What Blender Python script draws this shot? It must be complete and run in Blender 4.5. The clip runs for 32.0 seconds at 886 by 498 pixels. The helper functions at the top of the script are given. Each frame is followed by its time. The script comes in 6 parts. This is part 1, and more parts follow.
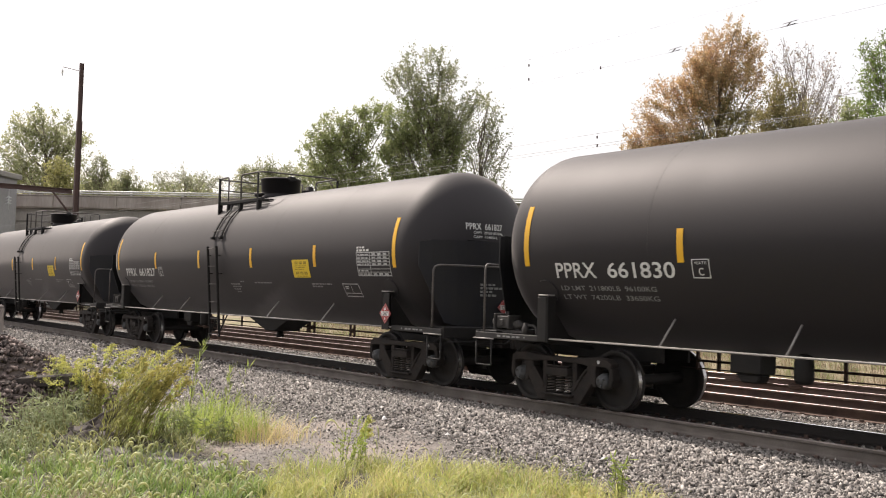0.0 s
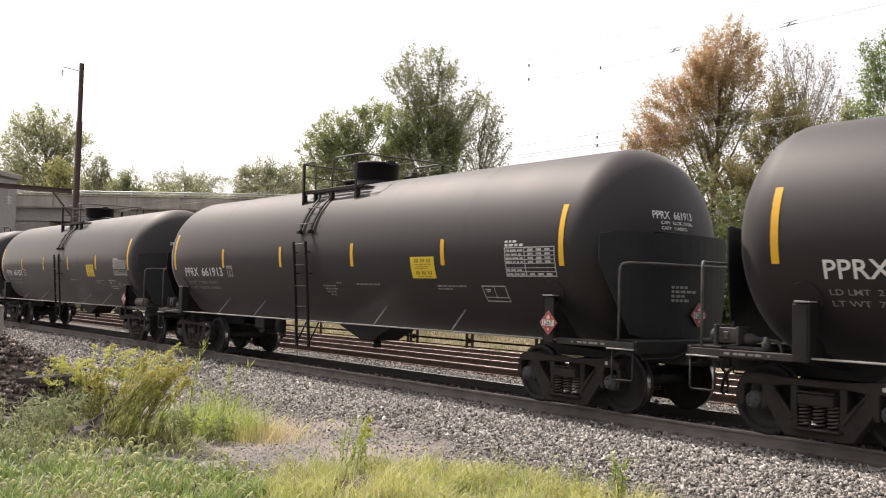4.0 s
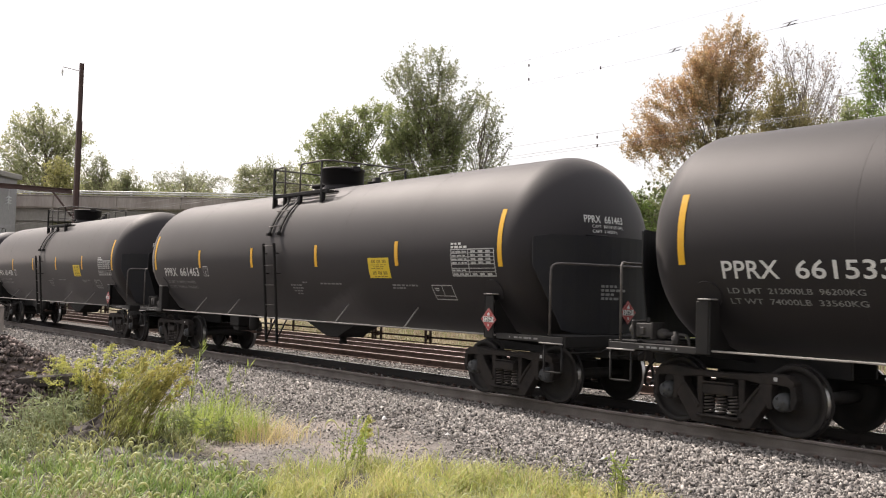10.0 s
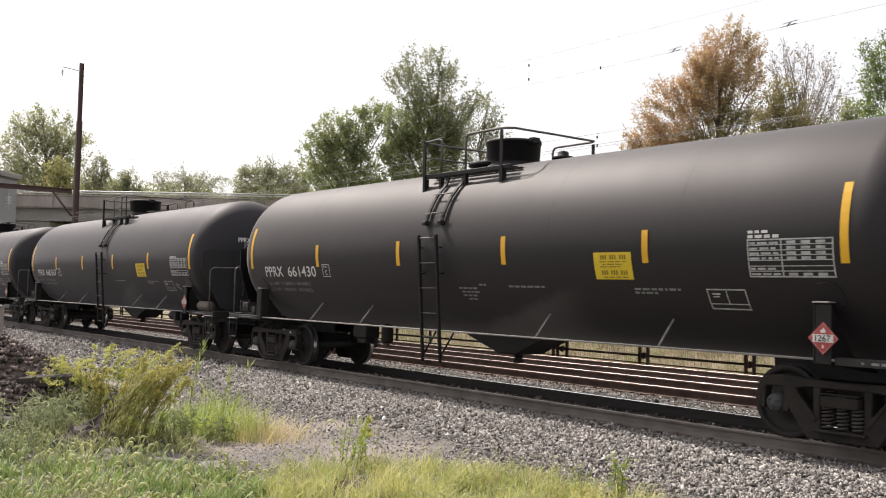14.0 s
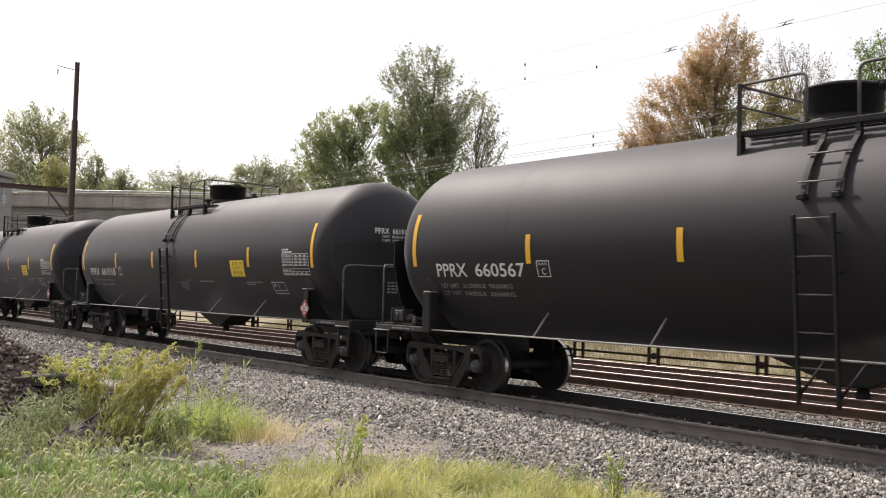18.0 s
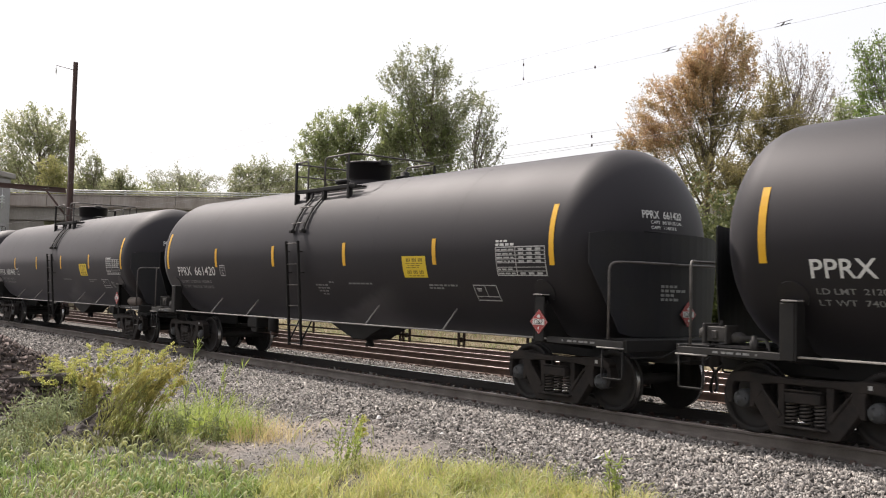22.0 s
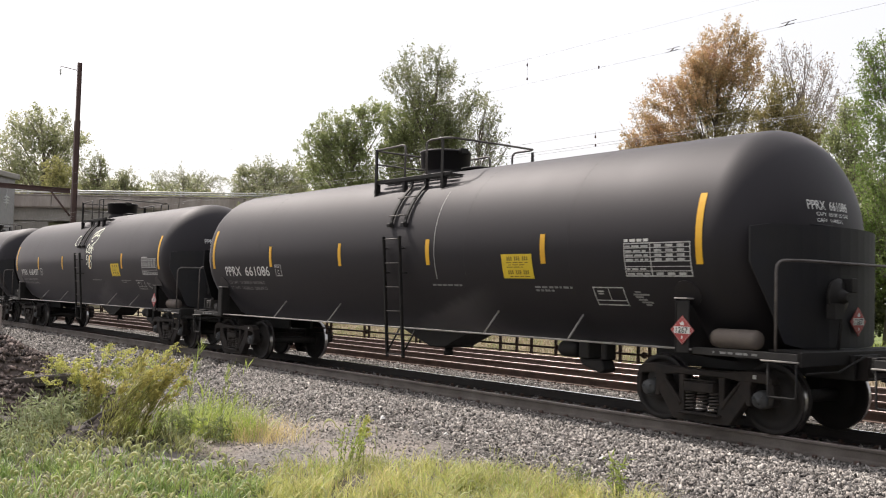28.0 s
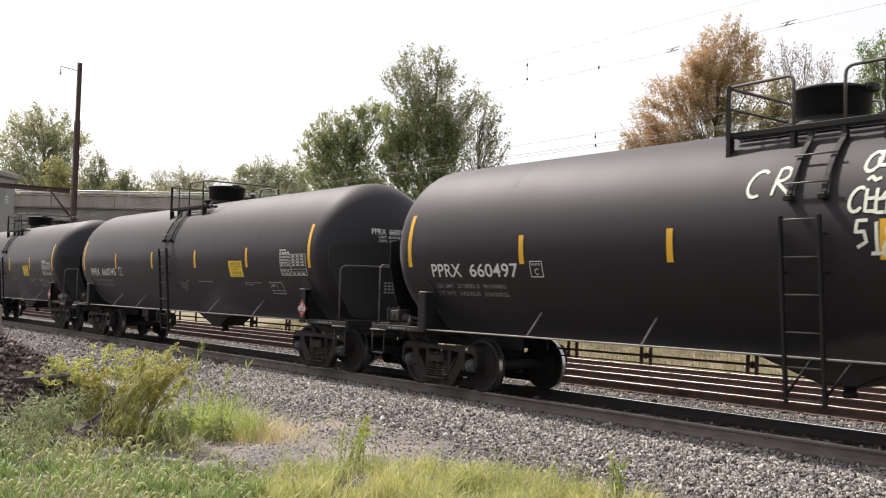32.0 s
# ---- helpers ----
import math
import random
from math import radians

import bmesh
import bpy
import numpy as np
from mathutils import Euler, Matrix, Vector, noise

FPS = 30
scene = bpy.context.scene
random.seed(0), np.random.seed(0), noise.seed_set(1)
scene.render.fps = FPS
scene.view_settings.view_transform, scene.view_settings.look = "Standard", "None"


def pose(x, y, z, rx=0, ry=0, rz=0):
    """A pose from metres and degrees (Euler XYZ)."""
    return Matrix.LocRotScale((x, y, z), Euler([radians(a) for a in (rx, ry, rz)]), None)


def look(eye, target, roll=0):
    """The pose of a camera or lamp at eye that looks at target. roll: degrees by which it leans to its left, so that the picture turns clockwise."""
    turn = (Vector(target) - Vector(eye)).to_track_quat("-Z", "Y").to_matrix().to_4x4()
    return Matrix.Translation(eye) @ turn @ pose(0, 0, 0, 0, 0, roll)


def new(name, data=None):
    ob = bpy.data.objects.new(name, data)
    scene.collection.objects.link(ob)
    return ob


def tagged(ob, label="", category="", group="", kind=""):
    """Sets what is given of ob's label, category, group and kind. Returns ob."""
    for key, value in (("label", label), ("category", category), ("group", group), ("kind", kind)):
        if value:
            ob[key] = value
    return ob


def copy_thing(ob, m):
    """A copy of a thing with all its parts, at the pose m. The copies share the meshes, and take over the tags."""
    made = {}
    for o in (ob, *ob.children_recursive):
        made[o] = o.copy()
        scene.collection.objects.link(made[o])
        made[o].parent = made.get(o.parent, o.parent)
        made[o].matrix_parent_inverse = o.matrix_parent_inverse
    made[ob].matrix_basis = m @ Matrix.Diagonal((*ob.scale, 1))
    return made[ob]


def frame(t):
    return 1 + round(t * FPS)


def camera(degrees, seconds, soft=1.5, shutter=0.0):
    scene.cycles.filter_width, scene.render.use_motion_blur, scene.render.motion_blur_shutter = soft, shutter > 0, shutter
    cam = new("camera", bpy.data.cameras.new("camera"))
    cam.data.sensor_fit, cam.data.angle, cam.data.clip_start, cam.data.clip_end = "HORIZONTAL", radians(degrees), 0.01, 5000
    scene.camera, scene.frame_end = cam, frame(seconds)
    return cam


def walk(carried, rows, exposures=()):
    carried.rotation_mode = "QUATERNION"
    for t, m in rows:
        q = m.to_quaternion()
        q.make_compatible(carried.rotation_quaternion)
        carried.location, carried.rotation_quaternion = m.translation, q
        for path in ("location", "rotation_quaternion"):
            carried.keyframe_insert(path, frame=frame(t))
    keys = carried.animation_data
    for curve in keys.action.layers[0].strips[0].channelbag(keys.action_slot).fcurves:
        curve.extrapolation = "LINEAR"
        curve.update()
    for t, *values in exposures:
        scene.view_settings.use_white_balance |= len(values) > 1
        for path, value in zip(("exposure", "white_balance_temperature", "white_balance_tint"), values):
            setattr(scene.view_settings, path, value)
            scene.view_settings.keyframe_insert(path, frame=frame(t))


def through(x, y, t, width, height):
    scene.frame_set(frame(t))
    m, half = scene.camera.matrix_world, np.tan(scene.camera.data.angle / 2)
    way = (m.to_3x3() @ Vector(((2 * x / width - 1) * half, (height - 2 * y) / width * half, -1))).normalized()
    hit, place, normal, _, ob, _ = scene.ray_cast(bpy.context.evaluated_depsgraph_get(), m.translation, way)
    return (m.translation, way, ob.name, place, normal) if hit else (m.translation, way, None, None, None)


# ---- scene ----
# Camera on a tripod beside the line: it only stirs a little when touched.
EYE = (0.0, -11.787, 1.703)
cam = camera(49.43, 32.0, soft=1.05, shutter=0.1)


def aim(dx=0.0, dy=0.0):
    """The camera's pose, turned by small angles (thousandths of a radian)."""
    yaw, pitch = radians(52.069) - dx / 1000, radians(2.639) + dy / 1000
    way = Vector((-math.sin(yaw) * math.cos(pitch), math.cos(yaw) * math.cos(pitch), math.sin(pitch)))
    return look(EYE, Vector(EYE) + way, 1.476)


STIR = [(0, 0, 0), (16.5, 0, 0), (17, 0.9, 0), (17.5, 5.6, -.3), (18, 4.1, -.6), (18.5, 2.4, -.6), (19, 1.8, -.6),
        (19.5, 2.6, -.6), (20, 2.6, -.6), (20.5, 1.2, -.3), (21, 1.8, -.6), (21.5, 2.6, -.5), (22, 5.6, -.6), (22.5, 2.6, -.6),
        (23, 1.8, -.6), (28, 1.8, -.4), (32, 1.8, -.3)]
walk(cam, [(t, aim(dx, dy)) for t, dx, dy in STIR], [(0, 0.30, 6620, 13), (9, 0.27, 6560, 13), (14, 0.21, 6450, 12), (32, 0.19, 6420, 12)])

# ---- daylight: thin bright overcast, the sun behind it ----
SUN_AZ, SUN_EL = 185, 50          # degrees from +x towards +y, and above the horizon
world = bpy.data.worlds.new("hazy_sky")
scene.world = world
world.use_nodes = True
wn, wl = world.node_tree.nodes, world.node_tree.links
sky = wn.new("ShaderNodeTexSky")
sky.sky_type, sky.sun_disc = "NISHITA", False
sky.sun_elevation, sky.sun_rotation = radians(SUN_EL), radians(90 - SUN_AZ)
sky.dust_density, sky.air_density = 6.0, 1.0
dim = wn.new("ShaderNodeMix")
dim.data_type, dim.blend_type = "RGBA", "MULTIPLY"
dim.inputs["Factor"].default_value = 1.0
dim.inputs["B"].default_value = (0.10, 0.10, 0.10, 1)
veil = wn.new("ShaderNodeMix")
veil.data_type = "RGBA"
veil.inputs["Factor"].default_value = 0.6
veil.inputs["B"].default_value = (1.25, 1.23, 1.22, 1)
wl.new(sky.outputs["Color"], dim.inputs["A"])
wl.new(dim.outputs["Result"], veil.inputs["A"])
wl.new(veil.outputs["Result"], wn["Background"].inputs["Color"])
wn["Background"].inputs["Strength"].default_value = 1.0
sun = new("sun", bpy.data.lights.new("sun", "SUN"))
sun.data.energy, sun.data.angle, sun.data.color = 5.0, radians(3), (1.0, 0.93, 0.84)
sun.matrix_world = look((0, 0, 50), Vector((0, 0, 50)) - Vector((math.cos(radians(SUN_EL)) * math.cos(radians(SUN_AZ)),
                        math.cos(radians(SUN_EL)) * math.sin(radians(SUN_AZ)), math.sin(radians(SUN_EL)))))


# ---- materials ----
def mat(name, base, rough=0.6, metal=0.0, var=0.25, scale=3.0, bump=0.15, fine=40.0, tint=None, mix=0.35, stretch=(1, 1, 1), each=0.0, patchy=0.12):
    """A surface with stains at `scale`, grain at `fine`; tint: a second colour that shows in patches; each: change from piece to piece."""
    m = bpy.data.materials.new(name)
    m.use_nodes = True
    n, l = m.node_tree.nodes, m.node_tree.links
    b = n["Principled BSDF"]
    co, mp = n.new("ShaderNodeTexCoord"), n.new("ShaderNodeMapping")
    mp.inputs["Scale"].default_value = stretch
    l.new(co.outputs["Object"], mp.inputs["Vector"])
    big, small = n.new("ShaderNodeTexNoise"), n.new("ShaderNodeTexNoise")
    for t, s, d in ((big, scale, 5), (small, fine, 3)):
        t.inputs["Scale"].default_value, t.inputs["Detail"].default_value = s, d
        l.new(mp.outputs["Vector"], t.inputs["Vector"])
    ramp = n.new("ShaderNodeValToRGB")
    ramp.color_ramp.elements[0].position, ramp.color_ramp.elements[1].position = 0.5 - mix / 2, 0.5 + mix / 2
    other = tint or tuple(c * (1 - var) for c in base)
    ramp.color_ramp.elements[0].color, ramp.color_ramp.elements[1].color = (*base, 1), (*other, 1)
    l.new(big.outputs["Fac"], ramp.inputs["Fac"])
    grain = n.new("ShaderNodeMapRange")
    grain.inputs["To Min"].default_value, grain.inputs["To Max"].default_value = 1 - var, 1 + var
    l.new(small.outputs["Fac"], grain.inputs["Value"])
    out = grain.outputs["Result"]
    if each:
        info, per, mul = n.new("ShaderNodeNewGeometry"), n.new("ShaderNodeMapRange"), n.new("ShaderNodeMath")
        per.inputs["To Min"].default_value, per.inputs["To Max"].default_value = 1 - each, 1 + each
        l.new(info.outputs["Random Per Island"], per.inputs["Value"])
        mul.operation = "MULTIPLY"
        l.new(per.outputs["Result"], mul.inputs[0])
        l.new(out, mul.inputs[1])
        out = mul.outputs[0]
    mulc = n.new("ShaderNodeVectorMath")
    mulc.operation = "SCALE"
    l.new(ramp.outputs["Color"], mulc.inputs[0])
    l.new(out, mulc.inputs["Scale"])
    l.new(mulc.outputs["Vector"], b.inputs["Base Color"])
    rr = n.new("ShaderNodeMapRange")
    rr.inputs["To Min"].default_value, rr.inputs["To Max"].default_value = max(0.05, rough - patchy), min(1, rough + patchy)
    l.new(big.outputs["Fac"], rr.inputs["Value"])
    l.new(rr.outputs["Result"], b.inputs["Roughness"])
    b.inputs["Metallic"].default_value = metal
    if bump:
        bp = n.new("ShaderNodeBump")
        bp.inputs["Strength"].default_value, bp.inputs["Distance"].default_value = bump, 0.02
        l.new(small.outputs["Fac"], bp.inputs["Height"])
        l.new(bp.outputs["Normal"], b.inputs["Normal"])
    return m


def leaf_mat(name, a, c, through=0.45, rough=0.55, d=None):
    """Leaves or blades: each one its own shade between two or three colours; light shines through."""
    m = bpy.data.materials.new(name)
    m.use_nodes = True
    n, l = m.node_tree.nodes, m.node_tree.links
    b = n["Principled BSDF"]
    geo, ramp = n.new("ShaderNodeNewGeometry"), n.new("ShaderNodeValToRGB")
    ramp.color_ramp.elements[0].color, ramp.color_ramp.elements[1].color = (*a, 1), (*c, 1)
    if d:
        e = ramp.color_ramp.elements.new(0.55)
        e.color = (*d, 1)
    co, big, add = n.new("ShaderNodeTexCoord"), n.new("ShaderNodeTexNoise"), n.new("ShaderNodeMath")
    big.inputs["Scale"].default_value, big.inputs["Detail"].default_value = 0.6, 3
    l.new(co.outputs["Object"], big.inputs["Vector"])
    add.operation = "MULTIPLY_ADD"
    add.inputs[1].default_value = 0.5
    l.new(geo.outputs["Random Per Island"], add.inputs[0])
    l.new(big.outputs["Fac"], add.inputs[2])
    sub = n.new("ShaderNodeMath")
    sub.operation = "SUBTRACT"
    sub.inputs[1].default_value = 0.25
    l.new(add.outputs[0], sub.inputs[0])
    l.new(sub.outputs[0], ramp.inputs["Fac"])
    l.new(ramp.outputs["Color"], b.inputs["Base Color"])
    b.inputs["Roughness"].default_value = rough
    tr, mx = n.new("ShaderNodeBsdfTranslucent"), n.new("ShaderNodeMixShader")
    l.new(ramp.outputs["Color"], tr.inputs["Color"])
    mx.inputs["Fac"].default_value = through
    l.new(b.outputs["BSDF"], mx.inputs[1])
    l.new(tr.outputs["BSDF"], mx.inputs[2])
    l.new(mx.outputs["Shader"], n["Material Output"].inputs["Surface"])
    return m


M_TANK = mat("tank_black_paint", (0.0060, 0.0057, 0.0074), 0.62, 0, 0.12, 0.9, 0.04, 60, (0.0082, 0.0074, 0.0082), 0.5, (1, 1, .35), patchy=0.04)
M_TANK.node_tree.nodes["Principled BSDF"].inputs["Sheen Weight"].default_value = 0.24      # a film of road dust
M_TANK.node_tree.nodes["Principled BSDF"].inputs["Specular IOR Level"].default_value = 0.45
M_TANK.node_tree.nodes["Principled BSDF"].inputs["Specular Tint"].default_value = (1.0, 0.94, 0.95, 1)
M_TANK.node_tree.nodes["Principled BSDF"].inputs["Sheen Tint"].default_value = (1.0, 0.93, 0.90, 1)
M_TANK.node_tree.nodes["Principled BSDF"].inputs["Sheen Roughness"].default_value = 0.33


def dust_fan(m):
    """A fan of grey dust that the wind has spread over the tank's belly, up and back from the outlet."""
    n, l = m.node_tree.nodes, m.node_tree.links
    b = n["Principled BSDF"]
    paint = b.inputs["Base Color"].links[0].from_socket
    co, sep, rag = n.new("ShaderNodeTexCoord"), n.new("ShaderNodeSeparateXYZ"), n.new("ShaderNodeTexNoise")
    l.new(co.outputs["Object"], sep.inputs[0])
    l.new(co.outputs["Object"], rag.inputs["Vector"])
    rag.inputs["Scale"].default_value, rag.inputs["Detail"].default_value = 2.5, 5

    def maths(op, a, c, d=None):
        x = n.new("ShaderNodeMath")
        x.operation = op
        for i, v in enumerate((a, c, d)):
            if v is not None:
                if isinstance(v, (int, float)):
                    x.inputs[i].default_value = v
                else:
                    l.new(v, x.inputs[i])
        return x.outputs[0]

    def soft(v, lo, hi):
        r = n.new("ShaderNodeMapRange")
        r.interpolation_type = "SMOOTHSTEP"
        r.inputs["From Min"].default_value, r.inputs["From Max"].default_value = lo, hi
        l.new(v, r.inputs["Value"])
        return r.outputs["Result"]

    edge = maths("MULTIPLY_ADD", sep.outputs["X"], .25, 1.13)
    under = maths("ADD", maths("SUBTRACT", edge, sep.outputs["Z"]), maths("MULTIPLY_ADD", rag.outputs["Fac"], .24, -.12))
    mask = maths("MULTIPLY", soft(under, -.05, .16), soft(sep.outputs["X"], 3.3, 1.7))
    mx = n.new("ShaderNodeMix")
    mx.data_type = "RGBA"
    l.new(maths("MULTIPLY", mask, .5), mx.inputs["Factor"])
    l.new(paint, mx.inputs["A"])
    mx.inputs["B"].default_value = (0.110, 0.105, 0.107, 1)
    l.new(mx.outputs["Result"], b.inputs["Base Color"])


dust_fan(M_TANK)
M_TANKB = M_TANK.copy()                 # the later cars are less dusty
M_TANKB.name = "cleaner_tank_black_paint"
M_TANKB.node_tree.nodes["Principled BSDF"].inputs["Sheen Weight"].default_value = 0.15
M_TANKB.node_tree.nodes["Principled BSDF"].inputs["Specular Tint"].default_value = (0.99, 0.94, 1.0, 1)
M_TANKB.node_tree.nodes["Principled BSDF"].inputs["Specular IOR Level"].default_value = 0.39
M_TANKB.node_tree.nodes["Principled BSDF"].inputs["Sheen Tint"].default_value = (0.97, 0.93, 1.0, 1)
M_BLACK = mat("black_frame_paint", (0.0085, 0.008, 0.0082), 0.65, 0, 0.25, 4, 0.15, 60, (0.017, 0.0155, 0.0145), 0.4)
M_HEAD = mat("head_shield_paint", (0.0115, 0.0118, 0.0155), 0.65, 0, 0.2, 2, 0.08, 50, (0.018, 0.0175, 0.0175), 0.4)
M_TRUCK = mat("truck_cast_steel", (0.0125, 0.0115, 0.0112), 0.8, 0.1, 0.3, 5, 0.35, 70, (0.032, 0.026, 0.023), 0.4)
M_SPRING = mat("dusty_spring_steel", (0.060, 0.052, 0.047), 0.75, 0.2, 0.2, 9, 0.1, 60, (0.035, 0.029, 0.026), 0.4)
M_VALVE = mat("dusty_grey_valve_iron", (0.055, 0.050, 0.047), 0.75, 0.1, 0.3, 9, 0.2, 60, (0.022, 0.020, 0.019), 0.4)
M_SEAM = mat("dusty_weld_bead", (0.055, 0.049, 0.045), 0.8, 0, 0.3, 3, 0.1, 60, (0.02, 0.018, 0.017), 0.4)
M_SILL = mat("dusty_black_sill", (0.026, 0.023, 0.0215), 0.75, 0, 0.3, 4, 0.15, 60, (0.014, 0.013, 0.0125), 0.4)
for m_dull in (M_BLACK, M_HEAD, M_TRUCK):
    m_dull.node_tree.nodes["Principled BSDF"].inputs["Specular IOR Level"].default_value = 0.25
M_WHEEL = mat("wheel_steel", (0.0125, 0.0115, 0.0112), 0.75, 0.2, 0.3, 6, 0.25, 60, (0.021, 0.017, 0.015), 0.4)
M_TREAD = mat("worn_wheel_tread", (0.45, 0.44, 0.43), 0.3, 1, 0.15, 8, 0.05, 60)
M_CAP = mat("bearing_cap_grey", (0.050, 0.054, 0.058), 0.7, 0.1, 0.3, 14, 0.2, 90, (0.045, 0.045, 0.045), 0.4)
# Pale base stands in for sky reflection and sunlight on thin rails and edges.
M_PIPE = mat("sunlit_pale_pipe", (0.30, 0.285, 0.27), 0.6, 0.1, 0.2, 6, 0.1, 60, (0.20, 0.185, 0.175), 0.4)
M_BRAKEPIPE = mat("rusty_brake_pipe", (0.050, 0.030, 0.024), 0.8, 0.1, 0.25, 5, 0.2, 60, (0.085, 0.050, 0.038), 0.4)
M_GALV = mat("worn_grey_steel", (0.12, 0.11, 0.105), 0.6, 0.2, 0.25, 8, 0.1, 60, (0.07, 0.062, 0.058), 0.4)
M_YELLOW = mat("yellow_reflective_tape", (0.72, 0.40, 0.015), 0.45, 0, 0.08, 3, 0.02, 120, (0.62, 0.33, 0.012), 0.5)
M_DECAL = mat("yellow_decal", (0.68, 0.50, 0.02), 0.5, 0, 0.08, 6, 0.02, 90, (0.58, 0.41, 0.02), 0.5)
M_DECALINK = mat("decal_ink", (0.20, 0.14, 0.01), 0.6, 0, 0.1, 20, 0.0)
M_WHITE = mat("white_stencil_paint", (0.62, 0.62, 0.60), 0.6, 0, 0.15, 12, 0.02, 70, (0.48, 0.48, 0.47), 0.4)
M_FADED = mat("faded_stencil_paint", (0.24, 0.24, 0.235), 0.65, 0, 0.25, 14, 0.02, 70, (0.14, 0.14, 0.14), 0.4)
M_TABLE = mat("pale_stencil_paint", (0.46, 0.46, 0.45), 0.65, 0, 0.2, 14, 0.02, 70, (0.26, 0.26, 0.255), 0.4)
M_RED = mat("placard_red", (0.34, 0.045, 0.045), 0.5, 0, 0.1, 8, 0.02, 60, (0.28, 0.04, 0.04), 0.4)
M_INK = mat("placard_black_ink", (0.02, 0.02, 0.02), 0.6, 0, 0.1, 10, 0.0)
M_RESERVOIR = mat("dusty_air_tank", (0.10, 0.083, 0.072), 0.7, 0, 0.25, 5, 0.15, 60, (0.16, 0.13, 0.11), 0.4)
M_SPRAY = mat("cream_spray_paint", (0.70, 0.72, 0.60), 0.7, 0, 0.12, 10, 0.02, 60)
M_RAILTOP = mat("worn_rail_head", (0.33, 0.275, 0.26), 0.40, 1, 0.25, 3, 0.0, 80)
M_RUNLINE = mat("polished_rail_head", (0.90, 0.88, 0.87), 0.17, 1, 0.05, 6, 0.0, 80)
M_RAIL = mat("rusty_rail", (0.075, 0.050, 0.043), 0.85, 0.1, 0.3, 4, 0.3, 60, (0.15, 0.10, 0.08), 0.4)
M_RAILDUST = mat("dusty_rail", (0.155, 0.135, 0.120), 0.9, 0, 0.25, 3, 0.3, 50, (0.10, 0.085, 0.075), 0.4)
# Far rail's web painted black for the shade under the train.
M_RAILBLACK = mat("shade_black_rail", (0.022, 0.019, 0.018), 0.8, 0, 0.3, 4, 0.2, 60, (0.035, 0.028, 0.024), 0.4)
M_TIE = mat("creosote_tie", (0.055, 0.044, 0.037), 0.9, 0, 0.35, 3, 0.5, 30, (0.10, 0.085, 0.075), 0.4, (1, 6, 6))
M_STONE = mat("ballast_stone", (0.335, 0.315, 0.293), 0.85, 0, 0.3, 9, 0.4, 60, (0.175, 0.154, 0.140), 0.5, each=0.85)
M_CONC = mat("weathered_concrete", (0.38, 0.342, 0.312), 0.9, 0, 0.25, 0.9, 0.2, 7, (0.22, 0.19, 0.172), 0.45, (1, 1, .22))
M_PYLON = mat("grey_rendered_concrete", (0.34, 0.335, 0.345), 0.9, 0, 0.2, 0.7, 0.2, 9, (0.25, 0.245, 0.25), 0.5, (1, 1, .4))
M_CONCDARK = mat("stained_concrete", (0.30, 0.285, 0.26), 0.9, 0, 0.2, 0.7, 0.2, 9, (0.20, 0.19, 0.175), 0.5, (1, 1, .4))
M_POLE = mat("rusty_brown_steel", (0.070, 0.045, 0.043), 0.8, 0.2, 0.25, 1.0, 0.2, 20, (0.105, 0.065, 0.058), 0.5)
M_GUARD = mat("galvanised_guardrail", (0.55, 0.55, 0.54), 0.5, 0.5, 0.15, 1, 0.05, 20)
M_WIRE = mat("weathered_wire", (0.30, 0.30, 0.30), 0.6, 0.3, 0.1, 2, 0.0)
M_PORC = mat("pale_insulator", (0.55, 0.56, 0.56), 0.35, 0, 0.1, 6, 0.0)
M_BARK = mat("grey_brown_bark", (0.13, 0.105, 0.085), 0.95, 0, 0.35, 3, 0.7, 18, (0.20, 0.17, 0.145), 0.4, (3, 3, .6))
M_ROTTEN = mat("rotten_timber", (0.035, 0.028, 0.026), 0.95, 0, 0.4, 3, 0.6, 24, (0.075, 0.063, 0.056), 0.4, (1, 5, 5))
M_SPOIL = mat("dark_spoil", (0.085, 0.066, 0.058), 0.95, 0, 0.35, 1.5, 0.7, 26, (0.15, 0.12, 0.107), 0.4)
M_RUBBLE = mat("brown_rubble", (0.150, 0.116, 0.104), 0.9, 0, 0.25, 5, 0.4, 30, (0.095, 0.074, 0.066), 0.4, each=0.85)
M_SLAB = mat("flat_stone", (0.17, 0.155, 0.143), 0.9, 0, 0.3, 6, 0.6, 30, (0.10, 0.088, 0.078), 0.4)
M_LITTER = mat("white_litter", (0.75, 0.74, 0.72), 0.6, 0, 0.1, 8, 0.1, 60)
M_STEM = mat("green_stem", (0.14, 0.17, 0.05), 0.7, 0, 0.25, 4, 0.0, tint=(0.20, 0.15, 0.07), mix=0.4)
L_GREEN = leaf_mat("green_leaves", (0.13, 0.16, 0.07), (0.54, 0.54, 0.30), 0.58, d=(0.31, 0.35, 0.15))
L_OLIVEGREEN = leaf_mat("pale_olive_green_leaves", (0.16, 0.18, 0.10), (0.54, 0.50, 0.35), 0.55, d=(0.32, 0.34, 0.19))
# Darker version of the green leaves, the thicket's shade in its colour.
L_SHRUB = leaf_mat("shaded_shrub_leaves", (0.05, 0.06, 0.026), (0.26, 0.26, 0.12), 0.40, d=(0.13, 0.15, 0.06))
L_OLIVE = leaf_mat("olive_leaves", (0.17, 0.19, 0.09), (0.50, 0.46, 0.30), 0.55, d=(0.31, 0.33, 0.17))
# Leaf tones raised to hold the haze over the distant tree.
L_PALEOLIVE = leaf_mat("hazy_olive_leaves", (0.22, 0.24, 0.12), (0.56, 0.52, 0.36), 0.6, d=(0.37, 0.39, 0.21))
